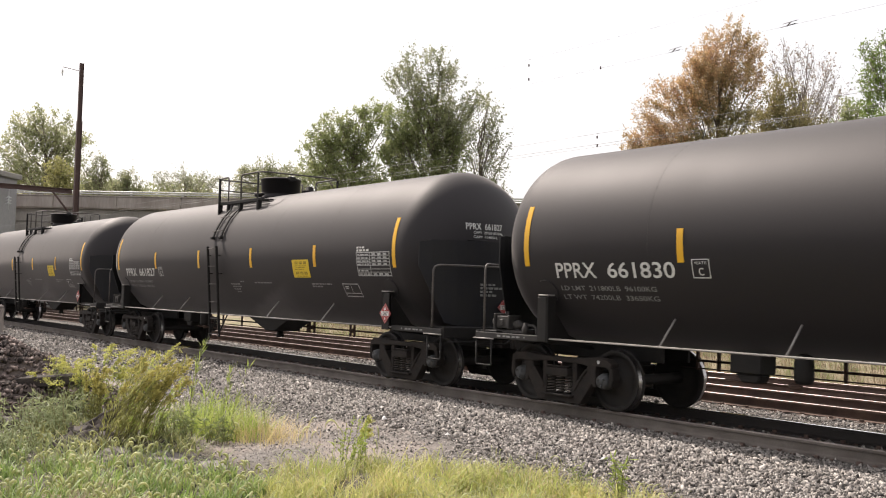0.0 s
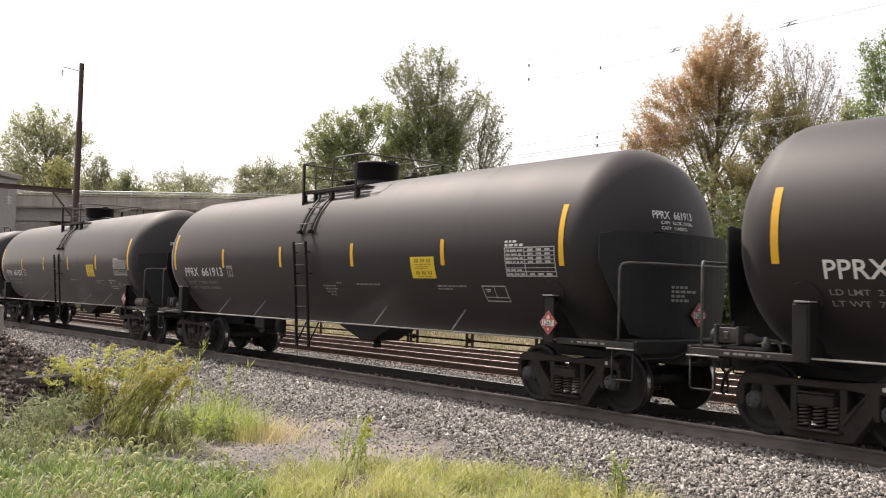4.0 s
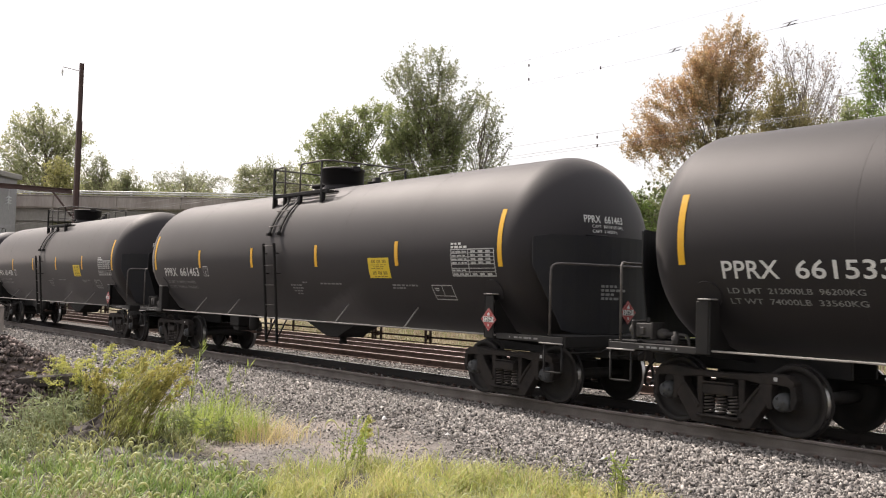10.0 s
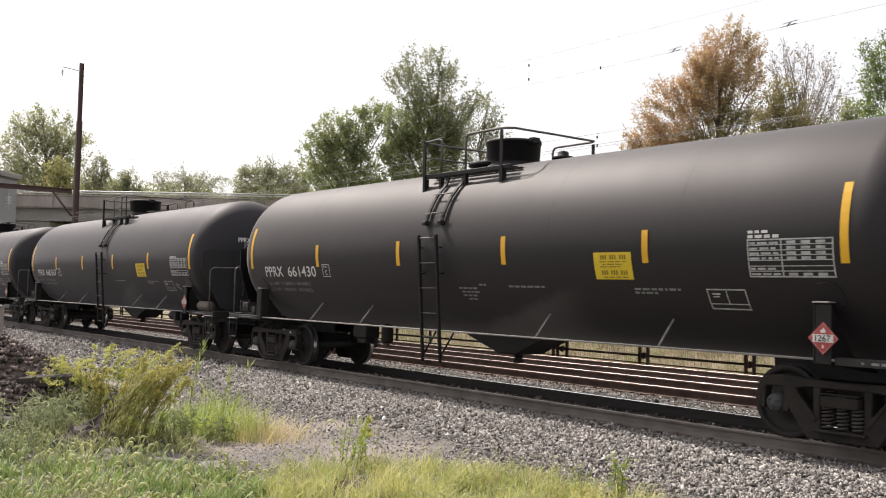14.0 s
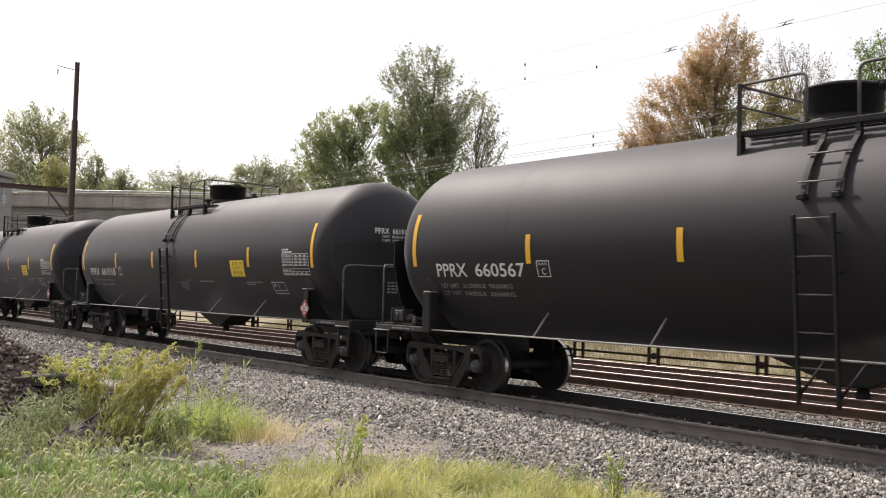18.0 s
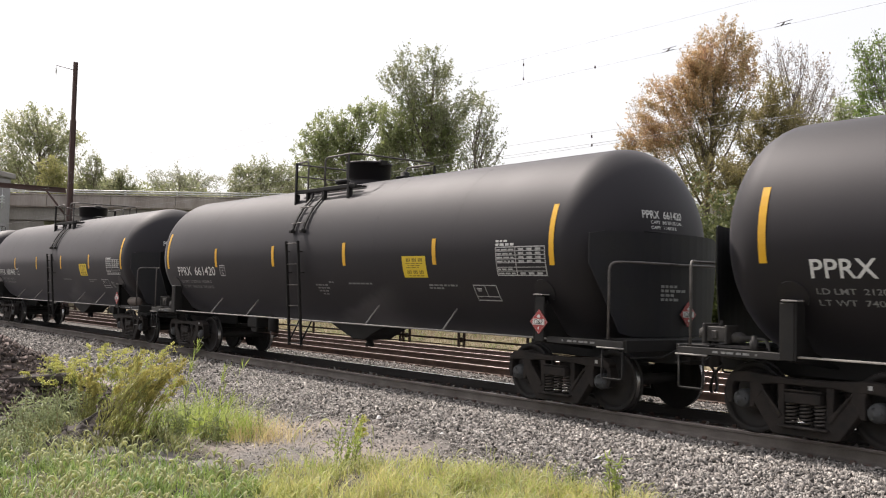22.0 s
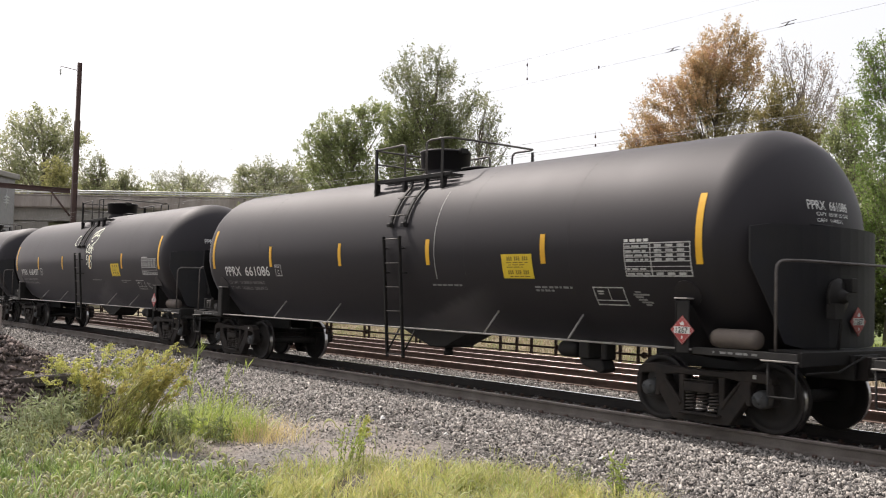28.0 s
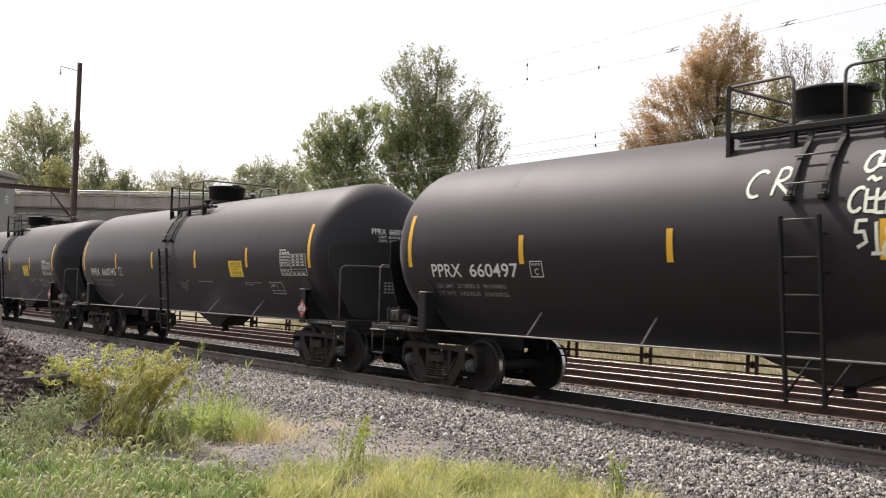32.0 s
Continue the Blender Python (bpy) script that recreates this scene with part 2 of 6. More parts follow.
L_YELLOWISH = leaf_mat("yellowish_olive_leaves", (0.22, 0.22, 0.08), (0.50, 0.46, 0.22), 0.5, d=(0.36, 0.35, 0.14))
L_PALE = leaf_mat("pale_grey_green_leaves", (0.26, 0.27, 0.19), (0.50, 0.48, 0.36), 0.5, d=(0.38, 0.39, 0.27))
L_ORANGE = leaf_mat("russet_leaves", (0.27, 0.24, 0.12), (0.76, 0.53, 0.39), 0.6, d=(0.57, 0.40, 0.21))
L_BRIGHT = leaf_mat("bright_green_leaves", (0.12, 0.19, 0.05), (0.36, 0.42, 0.16), 0.5, d=(0.22, 0.30, 0.08))
L_GREY = leaf_mat("sparse_grey_leaves", (0.26, 0.23, 0.18), (0.48, 0.38, 0.32), 0.5, d=(0.36, 0.29, 0.24))
L_GRASS = leaf_mat("lush_grass_blades", (0.14, 0.20, 0.045), (0.82, 0.71, 0.32), 0.5, d=(0.47, 0.48, 0.15))
L_LIME = leaf_mat("lime_grass_blades", (0.11, 0.19, 0.035), (0.52, 0.56, 0.18), 0.5, d=(0.38, 0.46, 0.11))
L_FOX = leaf_mat("foxtail_blades", (0.06, 0.10, 0.025), (0.48, 0.53, 0.20), 0.45, d=(0.22, 0.32, 0.08))
L_MUG = leaf_mat("grey_green_leaves", (0.14, 0.17, 0.085), (0.46, 0.47, 0.29), 0.5, d=(0.28, 0.32, 0.165))
L_DULLGOLD = leaf_mat("fading_goldenrod", (0.37, 0.33, 0.10), (0.60, 0.55, 0.21), 0.5, d=(0.49, 0.44, 0.14))
L_BROWNISH = leaf_mat("olive_brown_leaves", (0.19, 0.17, 0.08), (0.47, 0.39, 0.22), 0.58, d=(0.33, 0.285, 0.13))
L_DRY = leaf_mat("dry_grass_blades", (0.30, 0.205, 0.155), (0.66, 0.55, 0.43), 0.4, d=(0.48, 0.37, 0.28))
L_VERGE = leaf_mat("dull_dry_verge_blades", (0.16, 0.115, 0.08), (0.48, 0.40, 0.27), 0.4, d=(0.30, 0.24, 0.155))
L_STRAW = leaf_mat("yellow_straw_blades", (0.40, 0.27, 0.17), (0.74, 0.66, 0.34), 0.45, d=(0.62, 0.50, 0.25))
L_HEAD = leaf_mat("foxtail_seed_heads", (0.34, 0.36, 0.17), (0.74, 0.72, 0.46), 0.55, d=(0.54, 0.55, 0.30))
L_WEED = leaf_mat("weed_leaves", (0.13, 0.17, 0.07), (0.36, 0.38, 0.17), 0.5, d=(0.23, 0.27, 0.11))
L_GOLD = leaf_mat("goldenrod_flowers", (0.40, 0.41, 0.12), (0.68, 0.64, 0.22), 0.5, d=(0.55, 0.54, 0.16))
L_FADE = leaf_mat("brown_weed_leaves", (0.11, 0.105, 0.035), (0.56, 0.54, 0.24), 0.5, d=(0.29, 0.29, 0.095))


# ---- building helpers ----
class Geo:
    """Points and faces gathered into one mesh."""

    def __init__(self):
        self.v, self.f, self.s = [], [], []

    def add(self, v, f, smooth=False):
        k = len(self.v)
        self.v += [tuple(p) for p in v]
        self.f += [tuple(i + k for i in q) for q in f]
        self.s += [smooth] * len(f)
        return self

    def box(self, x0, x1, y0, y1, z0, z1, m=None):
        v = [Vector((x, y, z)) for z in (z0, z1) for y in (y0, y1) for x in (x0, x1)]
        if m is not None:
            v = [m @ p for p in v]
        return self.add(v, [(0, 2, 3, 1), (4, 5, 7, 6), (0, 1, 5, 4), (2, 6, 7, 3), (0, 4, 6, 2), (1, 3, 7, 5)])

    def tube(self, pts, r, n=8, closed=False, r2=None):
        """A round bar along a line of points; r2: the radius at its far end."""
        pts = [Vector(p) for p in pts]
        v, f, c = [], [], len(pts)
        side = None
        for i, p in enumerate(pts):
            a, b = pts[(i - 1) % c] if (i or closed) else p, pts[(i + 1) % c] if (i < c - 1 or closed) else p
            t = (b - a).normalized()
            if side is None:
                side = t.cross(Vector((0, 0, 1)) if abs(t.z) < 0.9 else Vector((0, 1, 0))).normalized()
            side = (side - t * side.dot(t)).normalized()
            up = t.cross(side)
            q = r if r2 is None else r + (r2 - r) * i / max(1, c - 1)
            v += [p + q * (math.cos(2 * math.pi * j / n) * side + math.sin(2 * math.pi * j / n) * up) for j in range(n)]
        for i in range(c if closed else c - 1):
            for j in range(n):
                f.append((i * n + j, i * n + (j + 1) % n, (i + 1) % c * n + (j + 1) % n, (i + 1) % c * n + j))
        self.add(v, f, True)
        if not closed:
            k = len(self.v) - len(v)
            self.f += [tuple(k + j for j in reversed(range(n))), tuple(k + (c - 1) * n + j for j in range(n))]
            self.s += [False, False]
        return self

    def lathe(self, prof, n=32, axis="z", at=(0, 0, 0), cap=True):
        """A profile of (radius, height) turned round an axis."""
        def place(r, h, a):
            p, q = r * math.cos(a), r * math.sin(a)
            w = {"z": (p, q, h), "x": (h, p, q), "y": (q, h, p)}[axis]
            return (w[0] + at[0], w[1] + at[1], w[2] + at[2])
        v = [place(r, h, 2 * math.pi * j / n) for r, h in prof for j in range(n)]
        f = [(i * n + j, i * n + (j + 1) % n, (i + 1) * n + (j + 1) % n, (i + 1) * n + j) for i in range(len(prof) - 1) for j in range(n)]
        k = len(self.v)
        self.add(v, f, True)
        if cap:
            self.f += [tuple(k + j for j in reversed(range(n))), tuple(k + (len(prof) - 1) * n + j for j in range(n))]
            self.s += [False, False]
        return self

    def prism(self, poly, y0, y1):
        """A flat shape in x and z, from y0 to y1."""
        c = len(poly)
        v = [(x, y0, z) for x, z in poly] + [(x, y1, z) for x, z in poly]
        return self.add(v, [tuple(range(c)), tuple(reversed(range(c, 2 * c)))] + [(i, i + c, (i + 1) % c + c, (i + 1) % c) for i in range(c)])

    def mesh(self, name, material, bevel=0.0):
        me = bpy.data.meshes.new(name)
        me.from_pydata(self.v, [], self.f)
        me.polygons.foreach_set("use_smooth", self.s)
        bm = bmesh.new()
        bm.from_mesh(me)
        bmesh.ops.recalc_face_normals(bm, faces=bm.faces)
        if bevel:
            edges = [e for e in bm.edges if len(e.link_faces) == 2 and e.calc_face_angle(0) > 0.7]
            bmesh.ops.bevel(bm, geom=edges, offset=bevel, segments=1, affect="EDGES", clamp_overlap=True)
        bm.to_mesh(me)
        bm.free()
        me.materials.append(material)
        return me


def part(name, geo, material, parent, label="", bevel=0.0):
    ob = new(name, geo if isinstance(geo, bpy.types.Mesh) else geo.mesh(name, material, bevel))
    ob.parent = parent
    if label:
        ob["label"] = label
    return ob


def rounded(pts, r, n=4):
    """A line of points with its inner corners rounded off."""
    pts = [Vector(p) for p in pts]
    out = [pts[0]]
    for a, b, c in zip(pts, pts[1:], pts[2:]):
        u, w = (a - b), (c - b)
        k = min(r, u.length * 0.49, w.length * 0.49)
        p, q = b + u.normalized() * k, b + w.normalized() * k
        out += [p * (1 - s) ** 2 + b * 2 * s * (1 - s) + q * s * s for s in (i / n for i in range(n + 1))]
    return out + [pts[-1]]


def mesh_of(name, verts, faces, material, smooth=False):
    """A mesh straight from arrays of points and of equal-sized faces."""
    me = bpy.data.meshes.new(name)
    verts, faces = np.asarray(verts, np.float32), np.asarray(faces, np.int32)
    k = faces.shape[1]
    me.vertices.add(len(verts))
    me.vertices.foreach_set("co", verts.ravel())
    me.loops.add(faces.size)
    me.loops.foreach_set("vertex_index", faces.ravel())
    me.polygons.add(len(faces))
    me.polygons.foreach_set("loop_start", np.arange(0, faces.size, k, dtype=np.int32))
    me.update(calc_edges=True)
    if smooth:
        me.polygons.foreach_set("use_smooth", np.ones(len(faces), bool))
    me.materials.append(material)
    me.validate()
    return me


def write(text, size, thick=0.0):
    """Flat lettering as points and faces, its lower left corner at the origin, in the x-y plane."""
    cu = bpy.data.curves.new("lettering", "FONT")
    cu.body, cu.size, cu.offset, cu.resolution_u = text, size, thick, 3
    ob = new("lettering", cu)
    bpy.context.view_layer.update()
    me = bpy.data.meshes.new_from_object(ob.evaluated_get(bpy.context.evaluated_depsgraph_get()))
    v, f = [tuple(p.co) for p in me.vertices], [tuple(p.vertices) for p in me.polygons]
    bpy.data.objects.remove(ob)
    bpy.data.curves.remove(cu)
    bpy.data.meshes.remove(me)
    return v, f


# ---- ground, tracks ----
def smooth_step(a, b, x):
    t = np.clip((x - a) / (b - a), 0, 1)
    return t * t * (3 - 2 * t)


def ground_z(x, y):
    """Height of the ground: trackside flat, ballast shoulder, three tracks, a low verge beyond."""
    x, y = np.asarray(x, float), np.asarray(y, float)
    z = -0.50 + 0.55 * smooth_step(-9.2, -12.5, y)
    z = z + 0.29 * smooth_step(-3.7, -1.5, y) - 0.07 * smooth_step(1.45, 1.9, y) + 0.07 * smooth_step(2.1, 2.6, y)
    z = z - 0.10 * smooth_step(5.4, 6.4, y) + 0.45 * smooth_step(9.2, 12.5, y) - 0.25 * smooth_step(15, 22, y)
    z = z + 0.03 * np.sin(x * 0.9 + y * 1.7) * smooth_step(-2.5, -4.5, y) + 0.02 * np.sin(x * 2.3 - y * 3.1) * smooth_step(-3.5, -5.5, y)
    far = np.maximum(0, np.hypot(x + 20, y) - 60)
    return z + 0.6 * np.sin(x * 0.021) * np.sin(y * 0.026) * np.clip(far / 80, 0, 1)


def spaced(core, far, step, grow):
    out, s = [0.0], step
    while out[-1] < far:
        out.append(out[-1] + s)
        if out[-1] > core:
            s *= grow
    return np.array(out)


def ground_material():
    m = bpy.data.materials.new("trackside_ground")
    m.use_nodes = True
    n, l = m.node_tree.nodes, m.node_tree.links
    b = n["Principled BSDF"]
    co, sep = n.new("ShaderNodeTexCoord"), n.new("ShaderNodeSeparateXYZ")
    l.new(co.outputs["Object"], sep.inputs[0])

    def noise_tex(scale, detail=5):
        t = n.new("ShaderNodeTexNoise")
        t.inputs["Scale"].default_value, t.inputs["Detail"].default_value = scale, detail
        l.new(co.outputs["Object"], t.inputs["Vector"])
        return t.outputs["Fac"]

    def two(fac, a, c, lo=0.35, hi=0.65):
        r = n.new("ShaderNodeValToRGB")
        r.color_ramp.elements[0].position, r.color_ramp.elements[1].position = lo, hi
        r.color_ramp.elements[0].color, r.color_ramp.elements[1].color = (*a, 1), (*c, 1)
        l.new(fac, r.inputs["Fac"])
        return r.outputs["Color"]

    def blend(fac, a, c):
        x = n.new("ShaderNodeMix")
        x.data_type = "RGBA"
        l.new(fac, x.inputs["Factor"])
        l.new(a, x.inputs["A"])
        l.new(c, x.inputs["B"])
        return x.outputs["Result"]

    def band(lo, hi, wobble):
        """0 below lo, 1 above hi, along y, with an uneven edge."""
        a, r = n.new("ShaderNodeMath"), n.new("ShaderNodeMapRange")
        a.operation = "MULTIPLY_ADD"
        a.inputs[1].default_value = wobble
        l.new(noise_tex(0.9), a.inputs[0])
        l.new(sep.outputs["Y"], a.inputs[2])
        r.inputs["From Min"].default_value, r.inputs["From Max"].default_value = lo + wobble / 2, hi + wobble / 2
        l.new(a.outputs[0], r.inputs["Value"])
        return r.outputs["Result"]

    def pan():
        """1 inside the bare dirt pan beside the ballast, 0 outside, with an uneven rim."""
        mp, ln, a, r = n.new("ShaderNodeMapping"), n.new("ShaderNodeVectorMath"), n.new("ShaderNodeMath"), n.new("ShaderNodeMapRange")
        mp.inputs["Location"].default_value, mp.inputs["Scale"].default_value = (12.6 / 3.2, 4.5 / 1.75, 0), (1 / 3.2, 1 / 1.75, 0)
        l.new(co.outputs["Object"], mp.inputs["Vector"])
        ln.operation = "LENGTH"
        l.new(mp.outputs["Vector"], ln.inputs[0])
        a.operation = "MULTIPLY_ADD"
        a.inputs[1].default_value = 0.7
        l.new(noise_tex(1.3), a.inputs[0])
        l.new(ln.outputs["Value"], a.inputs[2])
        r.inputs["From Min"].default_value, r.inputs["From Max"].default_value = 1.50, 1.10
        l.new(a.outputs[0], r.inputs["Value"])
        return r.outputs["Result"]

    cell = n.new("ShaderNodeTexVoronoi")
    cell.inputs["Scale"].default_value = 19
    l.new(co.outputs["Object"], cell.inputs["Vector"])
    pebble = n.new("ShaderNodeSeparateColor")
    l.new(cell.outputs["Color"], pebble.inputs["Color"])
    # Darker than the strewn stones: the shade of their gaps is painted here.
    stone = two(pebble.outputs["Red"], (0.035, 0.031, 0.028), (0.15, 0.136, 0.125), 0.0, 1.0)
    dirt = blend(two(noise_tex(0.55), (0, 0, 0), (1, 1, 1), 0.42, 0.6), two(noise_tex(22), (0.10, 0.090, 0.082), (0.215, 0.197, 0.182)), two(noise_tex(26), (0.20, 0.167, 0.147), (0.34, 0.292, 0.256)))
    soil = two(noise_tex(5), (0.055, 0.046, 0.036), (0.12, 0.104, 0.075))
    dry = two(noise_tex(1.2), (0.26, 0.205, 0.145), (0.17, 0.16, 0.08))
    green = two(noise_tex(0.5), (0.10, 0.14, 0.04), (0.20, 0.24, 0.07))
    c = blend(band(-5.6, -4.9, 1.6), soil, dirt)
    c = blend(band(-3.9, -3.3, 0.8), c, stone)
    c = blend(pan(), c, dirt)
    c = blend(band(8.95, 9.3, 0.4), c, dry)
    c = blend(band(14.0, 18.0, 3.0), c, green)
    l.new(c, b.inputs["Base Color"])
    b.inputs["Roughness"].default_value = 0.95
    bp, bq = n.new("ShaderNodeBump"), n.new("ShaderNodeBump")
    bp.inputs["Strength"].default_value, bp.inputs["Distance"].default_value = 0.8, 0.03
    bp.invert = True
    l.new(cell.outputs["Distance"], bp.inputs["Height"])
    bq.inputs["Strength"].default_value, bq.inputs["Distance"].default_value = 0.5, 0.02
    l.new(noise_tex(60), bq.inputs["Height"])
    l.new(bp.outputs["Normal"], bq.inputs["Normal"])
    l.new(bq.outputs["Normal"], b.inputs["Normal"])
    return m


def make_ground():
    px = np.concatenate([-20 - spaced(26, 2500, 0.3, 1.22)[::-1], -20 + spaced(26, 2500, 0.3, 1.22)[1:]])
    py = np.concatenate([-spaced(14, 2500, 0.25, 1.22)[::-1], spaced(24, 2500, 0.25, 1.22)[1:]])
    gx, gy = np.meshgrid(px, py)
    v = np.stack([gx, gy, ground_z(gx, gy)], -1).reshape(-1, 3)
    w = len(px)
    i = (np.arange(len(py) - 1)[:, None] * w + np.arange(w - 1)).ravel()
    tagged(new("ground", mesh_of("ground", v, np.stack([i, i + 1, i + w + 1, i + w], 1), ground_material(), True)),
           "grey gravel and dirt trackside ground with grassy verges", "ground", kind="structure")


RAIL_SHAPE = [(-0.076, -0.186), (-0.076, -0.174), (-0.02, -0.158), (-0.009, -0.14), (-0.009, -0.045), (-0.036, -0.036), (-0.037, -0.008),
              (-0.03, 0.0), (0.03, 0.0), (0.037, -0.008), (0.036, -0.036), (0.009, -0.045), (0.009, -0.14), (0.02, -0.158), (0.076, -0.174), (0.076, -0.186)]


def rail_geo(x0, x1, shape, dy, dz, steps=1):
    g, c = Geo(), len(shape)
    v = [(x, y + dy, z + dz) for x in (x0, x1) for y, z in shape]
    return g.add(v, [tuple(range(c)), tuple(reversed(range(c, 2 * c)))] + [(i, i + c, (i + 1) % c + c, (i + 1) % c) for i in range(c)])


def make_track(centre, z, near_mat, far_mat, label, top, near_top=None, first=-42.0, count=84):
    track = tagged(new("railway_track"), label, "track", group="parallel railway tracks", kind="structure")
    track.location = (0, centre, z)
    tie = Geo().box(-0.115, 0.115, -1.295, 1.295, -0.37, -0.19).mesh("tie", M_TIE, 0.012)
    spike = Geo()
    for sy in (-1, 1):
        for e in (-0.105, 0.105):
            spike.box(-0.03, 0.03, sy * 0.7525 + e - 0.02, sy * 0.7525 + e + 0.02, -0.186, -0.145)
        spike.box(-0.09, 0.09, sy * 0.7525 - 0.17, sy * 0.7525 + 0.17, -0.1925, -0.1862)
        spike.box(0.15, 0.20, sy * 0.7525 - 0.10, sy * 0.7525 + 0.09, -0.2, -0.168)
    spike = spike.mesh("tie_plate", M_RAIL, 0.004)
    for sy in (-1, 1):
        rail = part("rail", rail_geo(-420, 160, RAIL_SHAPE, sy * 0.7525, 0), near_mat if sy < 0 else far_mat, track)
        crown = [(-0.035, -0.004), (-0.034, 0.0005), (-0.016, 0.0032), (0.010, 0.0038), (0.028, 0.002), (0.030, -0.004)] if near_top else [(-0.029, -0.002), (-0.024, 0.0035), (0.024, 0.0035), (0.029, -0.002)]
        part("running_surface", rail_geo(-420, 160, crown, sy * 0.7525, 0), top if sy > 0 else near_top or top, rail, "polished running surface")
    rng = random.Random(int(centre * 10))
    for i in range(count):
        x = first + i * 0.53
        t = part("tie", tie, M_TIE, track)
        t.location, t.rotation_euler = (x, rng.uniform(-0.05, 0.05), rng.uniform(-0.008, 0.004)), (0, 0, rng.uniform(-0.015, 0.015))
        part("tie_plate", spike, M_RAIL, t)


STONE_CUBE = np.array([(x, y, z) for z in (-1, 1) for y in (-1, 1) for x in (-1, 1)], float)
STONE_FACES = np.array([(0, 2, 3, 1), (4, 5, 7, 6), (0, 1, 5, 4), (2, 6, 7, 3), (0, 4, 6, 2), (1, 3, 7, 5)])


def stones(name, zones, label):
    """Broken stones strewn over zones of (x0, x1, y0, y1, count, size)."""
    rng = np.random.default_rng(5)
    vs, fs, k = [], [], 0
    for x0, x1, y0, y1, c, size in zones:
        p = np.stack([rng.uniform(x0, x1, c), rng.uniform(y0, y1, c)], 1)
        bare = np.hypot((p[:, 0] + 12.6) / 3.2, (p[:, 1] + 4.5) / 1.75) + rng.normal(0, .22, c) + .14 * np.sin(p[:, 0] * 3) + .10 * np.sin(p[:, 0] * 7 + p[:, 1] * 4)
        p = p[(bare > 1) | ((rng.uniform(0, 1, c) < (.45 if size < .022 else .12)) & (size < .05))]
        c = len(p)
        s = size * rng.lognormal(0, 0.26, c)
        v = STONE_CUBE * 0.5 + rng.uniform(-0.38, 0.38, (c, 8, 3))
        v = v * (s[:, None] * np.stack([np.ones(c), rng.uniform(.32, .62, c), rng.uniform(.22, .45, c)], 1))[:, None]
        q = rng.normal(size=(c, 4))
        q /= np.linalg.norm(q, axis=1)[:, None]
        a, b, d, e = q.T
        rot = np.stack([1 - 2 * (d * d + e * e), 2 * (b * d - a * e), 2 * (b * e + a * d), 2 * (b * d + a * e), 1 - 2 * (b * b + e * e), 2 * (d * e - a * b),
                        2 * (b * e - a * d), 2 * (d * e + a * b), 1 - 2 * (b * b + d * d)], 1).reshape(c, 3, 3)
        v = np.einsum("nij,nkj->nki", rot, v)
        z = ground_z(p[:, 0], p[:, 1]) + s * rng.uniform(-0.05, 0.40, c)
        vs.append((v + np.concatenate([p, z[:, None]], 1)[:, None]).reshape(-1, 3))
        fs.append((STONE_FACES + (np.arange(c) * 8)[:, None, None]).reshape(-1, 4) + k)
        k += c * 8
    return tagged(new(name, mesh_of(name, np.concatenate(vs), np.concatenate(fs), M_STONE)), label, "gravel", kind="stuff")


make_ground()
make_track(0.0, 0.0, M_RAILDUST, M_RAILBLACK, "dusty railway track on grey stone ballast under the train", M_RUNLINE, M_RAILTOP)
make_track(3.98, 0.0, M_RAIL, M_RAIL, "rusty railway track with bright worn rail heads", M_RAILTOP)
make_track(7.92, -0.10, M_RAIL, M_RAIL, "rusty railway track beside a dry grass verge", M_RAILTOP)
stones("ballast", [(-21, -3, -3.0, -0.86, 58000, 0.040), (-21, -3, -3.2, -0.86, 14000, 0.026), (-21, -3, -4.4, -3.0, 13000, 0.032), (-45, -21, -3.8, -0.86, 10000, 0.055), (-19, -4, -5.8, -2.6, 22000, 0.018), (-16, -8, -8.6, -5.0, 9000, 0.020),
                   (-40, -4, 0.9, 3.15, 24000, 0.038), (-36, -6, 4.8, 7.0, 5000, 0.05), (-30, -6, -0.66, 0.66, 3000, 0.045)], "loose grey crushed stone ballast along the track")


